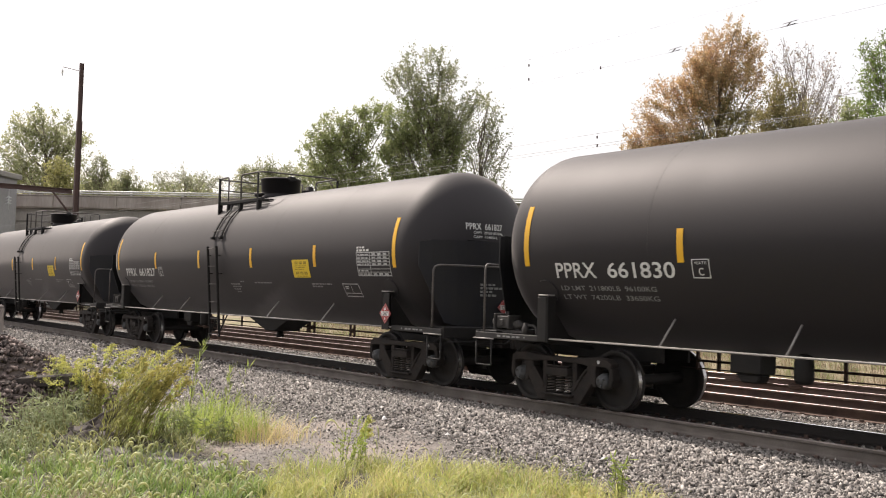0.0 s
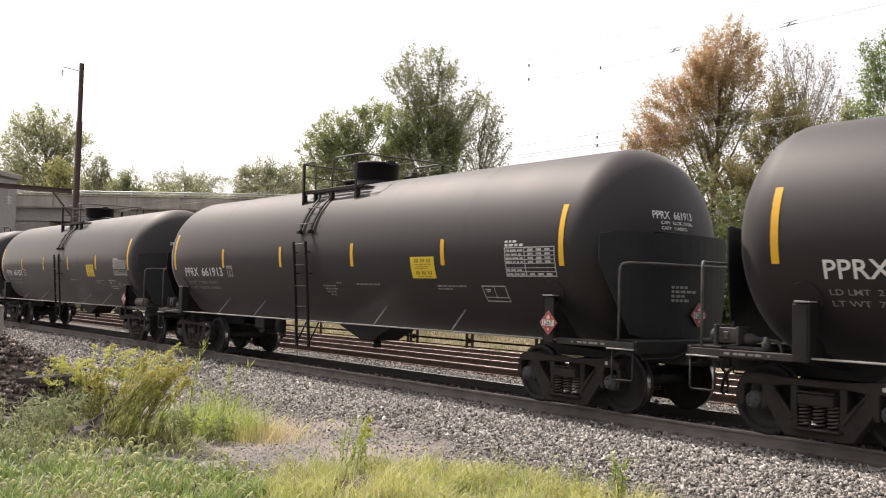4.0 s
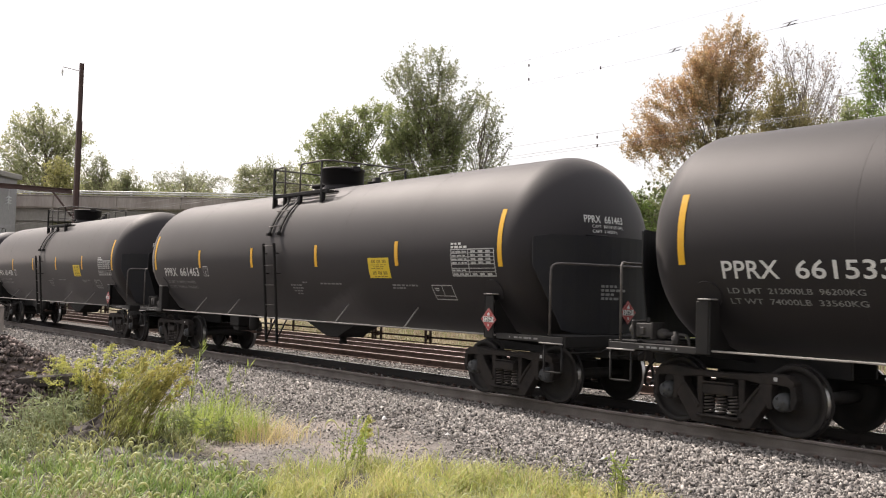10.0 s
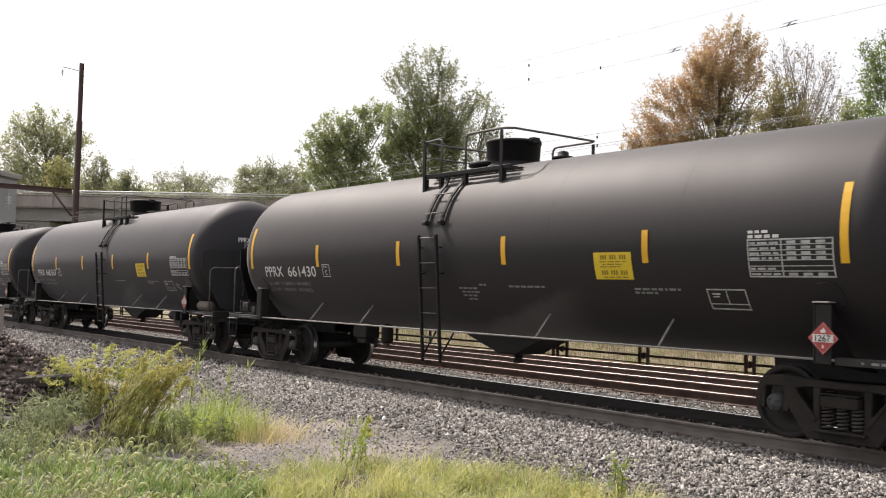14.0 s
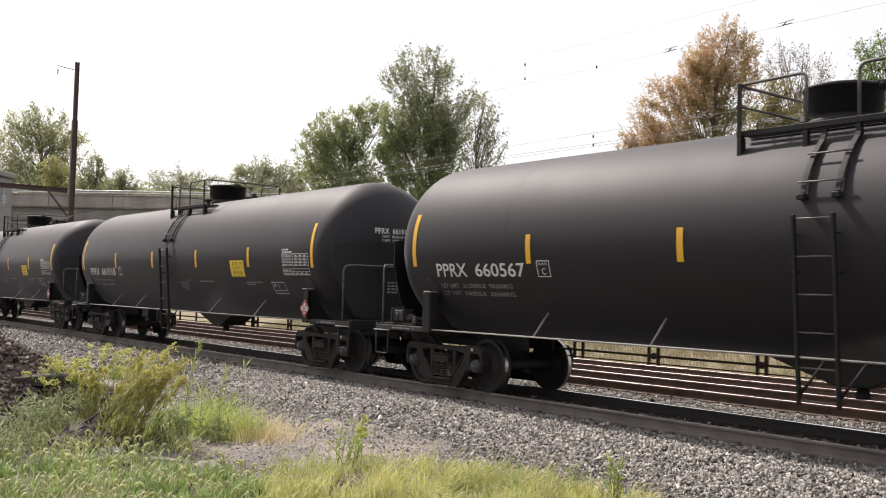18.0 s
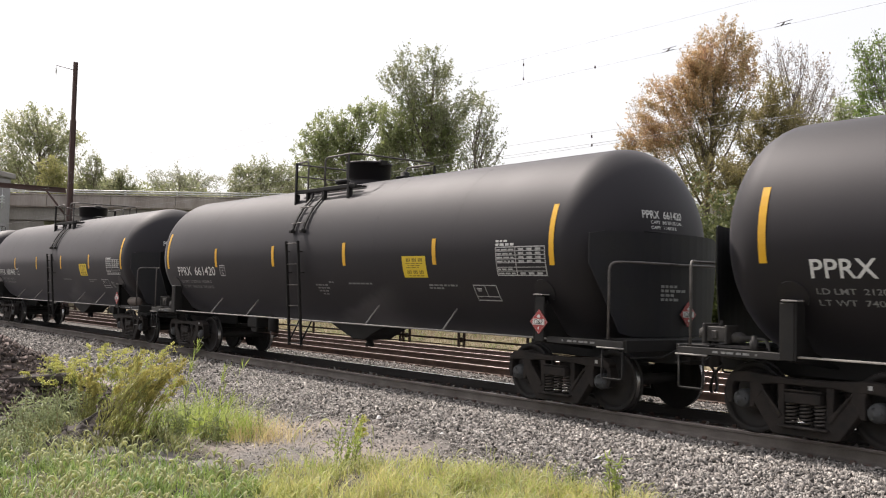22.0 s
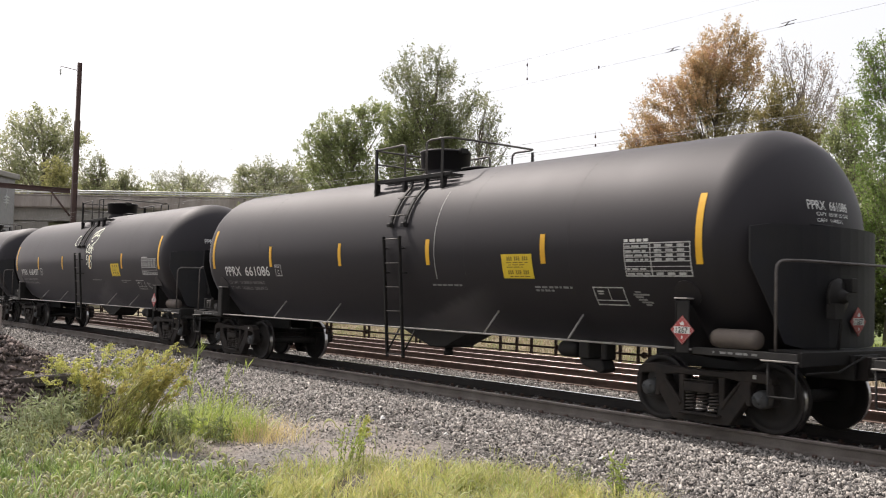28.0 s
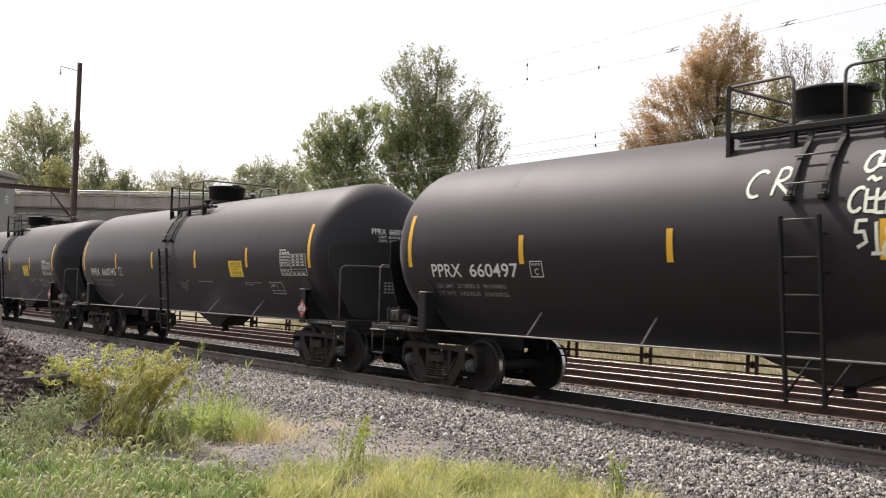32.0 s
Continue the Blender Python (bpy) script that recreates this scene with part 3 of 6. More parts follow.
# ---- overpass, catenary pole, wires ----
def make_overpass():
    bridge = tagged(new("road_overpass"), "weathered concrete road overpass with metal guardrail crossing above the tracks", "bridge")
    bridge.matrix_world = pose(-77.4, 8.2, 0, 0, 0, 47.5)
    L0, L1 = -48, 62
    part("girder", Geo().box(L0, L1, 0.35, 0.85, 6.45, 7.42).box(L0, L1, 8.5, 9.0, 6.45, 7.42), M_CONCDARK, bridge, "stained dark concrete girder", 0.03)
    part("deck", Geo().box(L0, L1, 0.06, 9.2, 7.424, 7.62), M_CONC, bridge, "", 0.03)
    for a in range(L0, L1, 5):
        part("parapet_panel", Geo().box(a + 0.02, a + 4.98, 0.0, 0.28, 7.50, 8.36), M_CONC, bridge, "", 0.03)
    part("parapet_cap", Geo().box(L0, L1, -0.05, 0.33, 8.364, 8.46), M_CONC, bridge, "", 0.02)
    for a in range(L0, L1, 4):
        part("guardrail_post", Geo().box(a, a + 0.12, 0.08, 0.2, 8.464, 8.86), M_GUARD, bridge)
    for z in (8.60, 8.76):
        part("guardrail", Geo().tube([(L0, 0.05, z), (L1, 0.05, z)], 0.055, 8), M_GUARD, bridge, "pale metal guardrail")
    for a, b in ((-2.6, 1.6), (19, 20.5)):
        part("pier", Geo().box(a, b, 0.5, 8.8, -1.0, 6.44), M_CONCDARK, bridge, "", 0.05)
    house = tagged(new("bridge_pylon"), "grey concrete block with a flat cap beside the overpass", "pylon")
    house.matrix_world = pose(-74.5, 2.0, 0, 0, 0, 47.5)
    part("shaft", Geo().box(-6.5, 3.55, -0.2, 3.0, -1.0, 9.15), M_PYLON, house, "", 0.05)
    part("cap", Geo().box(-6.8, 3.8, -0.45, 3.2, 9.154, 9.55), M_CONCDARK, house, "", 0.05)
    # Darker sheet set on the face, its colour giving the recess's shade.
    part("recess_shade_panel", Geo().box(-2.4, 1.4, -0.26, -0.204, 6.6, 8.2), M_CONCDARK, house, "", 0.02)


def make_pole():
    pole = tagged(new("catenary_pole"), "tall rusty brown steel catenary pole with a crossbeam", "pole")
    pole.location = (-71.74, 10.07, 0)
    g = Geo().box(-0.15, 0.15, -0.18, -0.155, -0.6, 13.6).box(-0.15, 0.15, 0.155, 0.18, -0.6, 13.6).box(-0.02, 0.02, -0.152, 0.152, -0.6, 13.6)
    part("shaft", g, M_POLE, pole)
    part("upper_shaft", Geo().box(-0.11, 0.11, -0.14, -0.12, 13.604, 17.9).box(-0.11, 0.11, 0.12, 0.14, 13.604, 17.9).box(-0.016, 0.016, -0.117, 0.117, 13.604, 17.9), M_POLE, pole)
    part("foundation", Geo().box(-0.6, 0.6, -0.6, 0.6, -0.8, -0.15), M_CONC, pole, "", 0.04)
    beam = part("crossbeam", Geo().box(-0.14, 0.14, -24, -0.31, 8.55, 8.59).box(-0.14, 0.14, -24, -0.31, 8.25, 8.29).box(-0.015, 0.015, -24, -0.31, 8.292, 8.548), M_POLE, pole)
    part("brace", Geo().tube([(0.1, -0.3, 6.6), (0.1, -1.7, 8.3)], 0.07, 6), M_POLE, pole)
    arm = part("bracket_arm", Geo().tube([(0, -0.2, 17.3), (0, -1.35, 17.42)], 0.025, 6), M_POLE, pole)
    for y, z in ((-1.35, 17.40),):
        part("insulator", Geo().lathe([(0.02, z), (0.02, z - 0.2)] + [(r, z - 0.2 - 0.09 * i - d) for i in range(4) for r, d in ((0.03, 0), (0.09, 0.04), (0.03, 0.06))] + [(0.02, z - 0.65)], 10, "z", (0, y, 0)), M_PORC, arm)
    for y in (-4.6, -6.4):
        z = 8.2
        part("insulator", Geo().lathe([(0.02, z), (0.02, z - 0.5)] + [(r, z - 0.5 - 0.2 * i - d) for i in range(3) for r, d in ((0.05, 0), (0.2, 0.09), (0.05, 0.14))] + [(0.02, z - 1.4)], 12, "z", (0.0, y, 0)), M_PORC, beam, "pale stacked insulator")
    return pole


def make_wires():
    def wire(y, z0, z1, r, label):
        w = tagged(new("overhead_wire", Geo().tube([(-400, y, z0), (-71.8, y, z0), (-30, y, (z0 + z1) / 2 - 0.1), (0, y, z1), (30, y, z1), (160, y, z1)], r, 5).mesh("overhead_wire", M_WIRE)), label, "wire", group="overhead wires")
        return w
    wire(7.9, 6.00, 5.92, 0.0045, "thin grey overhead contact wire above the tracks")
    wire(7.9, 6.40, 6.28, 0.0045, "thin grey overhead contact wire above the tracks")
    wire(4.0, 5.35, 5.10, 0.0045, "thin grey overhead contact wire above the tracks")
    wire(7.9, 8.3, 8.08, 0.003, "thin grey overhead messenger wire")
    wire(7.9, 9.0, 8.86, 0.0025, "thin grey overhead messenger wire")
    for x in (-15.8, -12.5):
        tagged(new("wire_spacer", Geo().tube([(x - 0.20, 7.9, 8.08), (x + 0.20, 7.9, 8.10)], .009, 5).tube([(x - .15, 7.9, 8.15), (x + .25, 7.9, 8.17)], .008, 5).tube([(x, 7.84, 8.06), (x + .02, 7.96, 8.18)], .016, 5).mesh("wire_spacer", M_GALV)), "small metal spacer clamped on an overhead wire", "fitting")


make_overpass()
make_pole()
make_wires()


# ---- the train ----
R, ZC, HALF, DEEP = 1.555, 2.503, 7.42, 0.92      # tank radius, axis height, half length of its straight part, depth of its ends
PITCH = 18.174
PATH_COEF = (-2.3715485e-07, 1.4961349e-05, -0.00034389262, 0.022376437, 5.5469, -11.015934)
MARKS = -0.06                                     # all tapes and stencils sit this far back along the tank


def head_x(rho):
    return HALF + DEEP * math.sqrt(max(0.0, 1 - (rho / R) ** 2))


def side_point(x, z, lift=0.005):
    """A point on the near side of the tank at height z, lifted off it."""
    s = max(-1, min(1, (z - ZC) / R))
    c = math.sqrt(1 - s * s)
    return (x, -(R + lift) * c, ZC + (R + lift) * s)


def patch(x0, x1, z0, z1, lift=0.005, slant=0.0, n=8):
    """A thin sheet laid on the near side of the tank."""
    g = Geo()
    rows = [(z0 + (z1 - z0) * i / n) for i in range(n + 1)]
    v = [side_point(x + MARKS + slant * (z1 - z), z, d) for d in (lift, 0.0005) for z in rows for x in (x0, x1)]
    f = [(2 * i, 2 * i + 1, 2 * i + 3, 2 * i + 2) for i in range(n)]
    k = 2 * (n + 1)
    f += [(2 * i, 2 * i + 2, k + 2 * i + 2, k + 2 * i) for i in range(n)] + [(2 * i + 1, k + 2 * i + 1, k + 2 * i + 3, 2 * i + 3) for i in range(n)]
    f += [(0, k, k + 1, 1), (2 * n, 2 * n + 1, k + 2 * n + 1, k + 2 * n)]
    return g.add(v, f)


def lettering(text, x0, x1, z0, z1, thick=0.0, lift=0.006):
    """Painted writing that fills a box on the near side of the tank."""
    v, f = write(text, 1.0, thick)
    a = np.array(v)
    lo, hi = a.min(0), a.max(0)
    g = Geo()
    g.add([side_point(x0 + MARKS + (x1 - x0) * (p[0] - lo[0]) / (hi[0] - lo[0]), z0 + (z1 - z0) * (p[1] - lo[1]) / (hi[1] - lo[1]), lift) for p in v], f)
    return g


def end_lettering(text, y0, y1, z0, z1, thick=0.0):
    v, f = write(text, 1.0, thick)
    a = np.array(v)
    lo, hi = a.min(0), a.max(0)
    out = []
    for p in v:
        y, z = y0 + (y1 - y0) * (p[0] - lo[0]) / (hi[0] - lo[0]), z0 + (z1 - z0) * (p[1] - lo[1]) / (hi[1] - lo[1])
        out.append((head_x(math.hypot(y, z - ZC)) + 0.01, y, z))
    return Geo().add(out, f)


def dashes(boxes, lift=0.005):
    """Rows of small marks for writing too small to read."""
    g = Geo()
    for x0, x1, z0, z1 in boxes:
        n = 1 + int((z1 - z0) / .06)
        g.add([side_point(x + MARKS, z0 + (z1 - z0) * k / n, lift) for k in range(n + 1) for x in (x0, x1)], [(2 * k, 2 * k + 1, 2 * k + 3, 2 * k + 2) for k in range(n)])
    return g


def word_marks(x0, x1, z0, z1, seed):
    rng, x, out = random.Random(seed), x0, []
    while x < x1 - 0.03:
        w = rng.uniform(0.05, 0.14)
        out.append((x, min(x1, x + w), z0, z1))
        x += w + 0.03
    return out


def tank_geo():
    prof = [(0.02, -head_x(0.02))]
    rs = [R * math.sin(a * math.pi / 2 / 14) for a in range(1, 15)]
    prof += [(r, -head_x(r)) for r in rs] + [(R, x) for x in np.linspace(-HALF, HALF, 14)[1:-1]] + [(r, head_x(r)) for r in reversed(rs)] + [(0.02, head_x(0.02))]
    return Geo().lathe(prof, 72, "x", (0, 0, ZC))


def side_frame_geo():
    g = Geo()
    g.prism([(-1.06, .60), (-1.08, .72), (-0.98, .79), (-.75, .81), (-.40, .775), (0, .765), (.40, .775), (.75, .81), (.98, .79), (1.08, .72), (1.06, .60), (.98, .66), (.80, .67), (.62, .66),
             (.40, .69), (0, .69), (-.40, .69), (-.62, .66), (-.80, .67), (-.98, .66)], -.085, .085)
    for s in (-1, 1):
        for poly, d in (([(1.00, .68), (1.09, .66), (1.11, .50), (1.07, .38), (1.02, .38), (1.02, .60)], .080),
                        ([(.78, .68), (.60, .68), (.56, .60), (.68, .46), (.70, .36), (.77, .36), (.76, .60)], .082),
                        ([(.70, .65), (.73, .46), (.45, .08), (.28, .07), (.26, .30), (.40, .37), (.63, .64)], .078),
                        ([(.27, .70), (.37, .70), (.36, .17), (.28, .17)], .074)):
            g.prism([(s * x, z) for x, z in poly], -d, d)
        g.prism([(s * x, z) for x, z in ((.55, .60), (.62, .64), (.34, .26), (.30, .32))], -.10, -.074)
    g.prism([(-.40, .075), (.40, .075), (.44, .12), (.32, .20), (-.32, .20), (-.44, .12)], -.076, .076)
    g.box(-.33, .33, -.16, .11, .17, .205)
    return g


def coil(x, y, z0, z1, r, wire, turns):
    n = turns * 10
    return Geo().tube([(x + r * math.cos(2 * math.pi * i / 10), y + r * math.sin(2 * math.pi * i / 10), z0 + (z1 - z0) * i / n) for i in range(n + 1)], wire, 5)


def wheel_geo(s):
    """A wheel at the origin, its flange towards the track's middle; s: the side."""
    prof = [(0.09, 0.06), (0.16, 0.06), (0.17, 0.045), (0.24, 0.012), (0.36, -0.004), (0.385, 0.035), (0.39, 0.062), (0.452, 0.062), (0.457, 0.055),
            (0.4585, -0.03), (0.468, -0.045), (0.484, -0.055), (0.482, -0.07), (0.46, -0.078), (0.39, -0.076), (0.37, -0.03), (0.22, -0.02), (0.17, -0.055), (0.09, -0.06)]
    return Geo().lathe([(r, s * h) for r, h in prof], 40, "y")


def shared_meshes():
    me = {}
    me["side_frame"] = side_frame_geo().mesh("side_frame", M_TRUCK, 0.012)
    for s in (-1, 1):
        me["wheel", s] = wheel_geo(s).mesh("wheel", M_WHEEL)
        me["tread", s] = Geo().lathe([(0.4592, s * -0.028), (0.4590, s * 0.045)], 40, "y", cap=False).mesh("tread", M_TREAD)
        cap = Geo().lathe([(0.115, s * -0.12), (0.12, s * -0.10), (0.12, s * 0.0), (0.105, s * 0.02), (0.10, s * 0.06), (0.05, s * 0.065), (0.045, s * 0.075), (0.01, s * 0.077)], 20, "y")
        for k in range(3):
            a = 2 * math.pi * k / 3
            cap.lathe([(0.018, s * 0.055), (0.018, s * 0.082), (0.012, s * 0.086)], 6, "y", (0.068 * math.sin(a), 0, 0.068 * math.cos(a)))
        me["cap", s] = cap.mesh("bearing_cap", M_CAP)
    me["axle"] = Geo().lathe([(0.07, -1.04), (0.075, -0.9), (0.095, -0.8), (0.09, -0.7), (0.082, 0), (0.09, 0.7), (0.095, 0.8), (0.075, 0.9), (0.07, 1.04)], 16, "y").mesh("wheelset", M_WHEEL)
    me["mark"] = Geo().box(.80, .85, -.089, -.0865, .715, .765).mesh("frame_mark", M_TABLE)
    me["shoe"] = Geo().prism([(.02, .25), (.07, .22), (.085, .36), (.09, .50), (.06, .62), (.01, .62), (.035, .5), (.03, .36)], -.05, .05).mesh("brake_shoe", M_TRUCK, 0.006)
    for i, x in enumerate((-0.19, 0.0, 0.19)):
        me["spring", i] = coil(x, -0.03, 0.206, 0.47, 0.062, 0.016, 6).mesh("spring", M_SPRING)
    return me


def add_truck(car, tx, me):
    """A three-piece truck: side frames with springs, bolster, two wheelsets that turn."""
    for s in (-1, 1):
        fr = part("side_frame", me["side_frame"], None, car, "dusty brown cast steel side frame")
        fr.location, fr.rotation_euler = (tx, s * 1.02, 0), (0, 0, 0 if s < 0 else math.pi)
        for i in range(3):
            part("spring", me["spring", i], None, fr)
        part("frame_mark", me["mark"], None, fr, "small worn white stencil")
    part("truck_bolster", Geo().box(tx - .235, tx + .235, -1.16, 1.16, .475, .60).box(tx - .20, tx + .20, -.85, .85, .604, .70).box(tx - .25, tx + .25, -1.155, -1.135, .615, .64), M_TRUCK, car, "", 0.015)
    part("centre_plate", Geo().lathe([(.2, .704), (.2, .80), (.16, .84)], 20, "z", (tx, 0, 0)), M_TRUCK, car)
    for d in (-0.889, 0.889):
        ws = part("wheelset", me["axle"], None, car, "dark worn steel wheelset")
        ws.location = (tx + d, 0, 0.457)
        for s in (-1, 1):
            wh = part("wheel", me["wheel", s], None, ws)
            wh.location = (0, s * 0.7525, 0)
            tr = part("tread", me["tread", s], None, ws, "bright worn wheel tread")
            tr.location = (0, s * 0.7525, 0)
            cp = part("bearing_cap", me["cap", s], None, ws, "blue-grey bearing end cap")
            cp.location = (0, s * 1.05, 0)
        q = 1 if d > 0 else -1
        for s in (-1, 1):
            sh = part("brake_shoe", me["shoe"], None, car)
            sh.location, sh.rotation_euler = (tx + d - q * 0.55, s * 0.7525, 0), (0, 0, 0 if q > 0 else math.pi)
    part("brake_beam", Geo().tube([(tx - .36, -.75, .4), (tx - .30, 0, .42), (tx - .36, .75, .4)], .03, 6).tube([(tx + .36, -.75, .4), (tx + .30, 0, .42), (tx + .36, .75, .4)], .03, 6), M_TRUCK, car)


def add_end(car, q, me):
    """Everything at one end of the car; q: 1 the leading end, -1 the trailing one."""
    def X(v):
        return q * v
    def bx(g, a, b, *r):
        return g.box(min(q * a, q * b), max(q * a, q * b), *r)
    # stub sill, bolster, platform
    sill = bx(Geo(), 5.6, 8.72, -.33, -.27, .74, 1.06)
    bx(sill, 5.6, 8.72, .27, .33, .74, 1.06)
    bx(sill, 5.6, 8.72, -.266, .266, 1.03, 1.06)
    part("stub_sill", sill, M_BLACK, car, "", 0.01)
    for s in (-1, 1):
        web = Geo().add([(X(x), s * y, z) for x in (6.98, 7.02) for y, z in ((.33, .86), (1.38, .98), (1.40, 1.55), (1.34, 1.64), (.9, 1.1), (.33, .90))],
                        [(0, 1, 2, 3, 4, 5), (11, 10, 9, 8, 7, 6)] + [(i, i + 6, (i + 1) % 6 + 6, (i + 1) % 6) for i in range(6)])
        part("body_bolster", web, M_BLACK, car, "", 0.008)
    for s in (-1, 1):
        post = bx(Geo(), 6.86, 6.885, *sorted((s * 1.30, s * 1.50)), 1.0, 1.70)
        bx(post, 6.889, 7.09, *sorted((s * 1.475, s * 1.50)), 1.0, 1.69)
        part("jacking_bracket", post, M_BLACK, car, "upright dark bracket under the tank", 0.01)
        part("bracket_cap", bx(Geo(), 6.85, 7.06, *sorted((s * 1.35, s * 1.51)), 1.704, 1.725), M_PIPE, car, "pale top edge of a bracket", 0.004)
        c, sn = math.sqrt(1 - ((1.78 - ZC) / R) ** 2), (1.78 - ZC) / R
        pad = [Matrix.Rotation(math.asin(sn) * s, 4, "X") @ Vector((q * 6.98 + .21 * math.cos(a), s * (R + d), .19 * math.sin(a))) + Vector((0, 0, ZC)) for d in (-.01, .012) for a in (2 * math.pi * k / 18 for k in range(18))]
        part("bracket_pad", Geo().add(pad, [tuple(range(18)), tuple(reversed(range(18, 36)))] + [(k, (k + 1) % 18, (k + 1) % 18 + 18, k + 18) for k in range(18)]), M_TANK, car)
        part("side_sill", bx(bx(Geo(), 7.10, 8.62, *sorted((s * 1.40, s * 1.44)), .995, 1.085), 7.10, 8.62, *sorted((s * 1.30, s * 1.396)), 1.06, 1.085), M_SILL, car, "", 0.006)
    plat = part("crossover_platform", bx(bx(Geo(), 8.20, 8.24, -1.36, 1.36, 1.05, 1.088), 8.54, 8.58, -1.36, 1.36, 1.05, 1.088), M_BLACK, car)
    plank = bx(Geo(), 8.18, 8.60, 0, 0.29, 1.09, 1.115).mesh("plank", M_BLACK, 0.004)
    for i in range(9):
        part("plank", plank, None, plat).location.y = -1.36 + i * 0.304
    part("end_sill", bx(Geo(), 8.60, 8.66, -1.42, 1.42, .93, 1.11), M_BLACK, car, "", 0.01)
    for k, w in enumerate((.03, .09, .07, .10, .06, .08)):
        x = X(7.42 + .115 * k)
        part("sill_mark", Geo().box(min(x, x + q * w), max(x, x + q * w), -1.4425, -1.4405, 1.025, 1.053), M_FADED, car)
    # curved half-height head shield
    def shield_x(y):
        return 8.47 - 0.47 * (y / 1.5) ** 2
    n = 14
    zt = lambda y: 2.67 if abs(y) < 1.3 else 2.67 - (abs(y) - 1.3) * .2
    zb = lambda y: 1.13 if abs(y) < 1.05 else 1.13 + (abs(y) - 1.05) * 2.35
    g, ys = Geo(), [1.5 * (2 * i / n - 1) for i in range(n + 1)]
    v = [(X(shield_x(y) + d), y, z) for d in (0, -.02) for y in ys for z in (zb(y), zt(y))]
    k = 2 * (n + 1)
    f = [(2 * i, 2 * i + 1, 2 * i + 3, 2 * i + 2) for i in range(n)] + [(k + 2 * i, k + 2 * i + 2, k + 2 * i + 3, k + 2 * i + 1) for i in range(n)]
    f += [(2 * i, 2 * i + 2, k + 2 * i + 2, k + 2 * i) for i in range(n)] + [(2 * i + 1, k + 2 * i + 1, k + 2 * i + 3, 2 * i + 3) for i in range(n)]
    f += [(0, k, k + 1, 1), (2 * n, 2 * n + 1, k + 2 * n + 1, k + 2 * n)]
    g.add(v, f)
    part("head_shield", g, M_HEAD, car, "dark half-height steel head shield")
    part("shield_lip", Geo().tube([(X(head_x(math.hypot(y, 2.69 - ZC)) + .02), y, 2.69) for y in (-.62, -.4, -.2)], .012, 5), M_HEAD, car)
    # handrails
    hx = 8.30 if q > 0 else 8.45
    rail = rounded([(X(hx), -1.40, 1.10), (X(hx), -1.40, 2.21), (X(hx + .22), -1.0, 2.21), (X(hx + .22), 1.0, 2.21), (X(hx), 1.40, 2.21), (X(hx), 1.40, 1.10)], .13)
    part("end_handrail", Geo().tube(rail, .019, 8), M_GALV, car, "bent steel pipe handrail across the platform")
    for s in (-1, 1):
        st = Geo().tube(rounded([(X(8.22), s * 1.43, .96), (X(8.22), s * 1.43, .55), (X(8.60), s * 1.43, .55), (X(8.60), s * 1.43, .96)], .04), .016, 6)
        part("sill_step", st, M_BLACK, car, "", 0)
        part("grab_iron", Geo().tube([(X(8.14), s * 1.46, .985), (X(8.64), s * 1.46, .985)], .013, 6), M_PIPE, car)
    # coupler and hose
    cp = Geo()
    bx(cp, 8.66, 8.82, -.20, .20, .74, 1.04)
    bx(cp, 8.824, 8.98, -.08, .08, .82, .95)
    cp.add([(X(x), y, z) for z in (.74, 1.03) for x, y in ((8.93, -.10), (9.02, -.17), (9.085, -.15), (9.08, .0), (9.0, .02), (9.06, .12), (9.16, .13), (9.14, .19), (8.98, .18), (8.93, .10))],
           [tuple(range(10)), tuple(reversed(range(10, 20)))] + [(i, i + 10, (i + 1) % 10 + 10, (i + 1) % 10) for i in range(10)])
    part("coupler", cp, M_TRUCK, car, "rusty knuckle coupler", 0.01)
    hose = [(X(8.70), q * .32, .80), (X(8.86), q * .33, .66), (X(8.98), q * .24, .42), (X(9.07), q * .06, .38)]
    part("air_hose", Geo().tube(rounded(hose, .12), .024, 7), M_BLACK, car, "black rubber brake hose")
    part("uncoupling_lever", Geo().tube([(X(8.70), -1.38, .86), (X(8.72), -.7, .86), (X(8.80), -.25, 1.04)], .013, 6), M_BLACK, car)


def diamond(parent, m):
    """A red diamond hazard placard with its number panel, facing -y before m turns it."""
    g = Geo().prism([(0, -.19), (.19, 0), (0, .19), (-.19, 0)], -.004, .004)
    pl = part("hazard_placard", g, M_RED, parent, "red diamond placard with a white number panel")
    pl.matrix_local = m
    part("border", Geo().prism([(0, -.176), (.176, 0), (0, .176), (-.176, 0)], -.0062, -.0055), M_TABLE, pl)
    part("field", Geo().prism([(0, -.171), (.171, 0), (0, .171), (-.171, 0)], -.0075, -.007), M_RED, pl)
    part("number_panel", Geo().prism([(-.128, -.045), (.128, -.045), (.128, .045), (-.128, .045)], -.0095, -.009), M_WHITE, pl)
    v, f = write("1267", 0.105, 0.002)
    a = np.array(v)
    mid = (a.min(0) + a.max(0)) / 2
    part("number", Geo().add([((p[0] - mid[0]), -.0115, (p[1] - mid[1])) for p in v], f), M_INK, pl)
    part("flame_symbol", Geo().prism([(-.03, .062), (.03, .062), (.035, .085), (.008, .125), (-.012, .10), (-.035, .09)], -.0095, -.009), M_WHITE, pl)
    part("class_mark", Geo().prism([(-.012, -.115), (.012, -.115), (.012, -.075), (-.012, -.075)], -.0095, -.009), M_WHITE, pl)


def ladder_y(z):
    """The side ladder leans in a little towards its foot."""
    return -1.50 - 0.16 * (z - .5) / 2.2


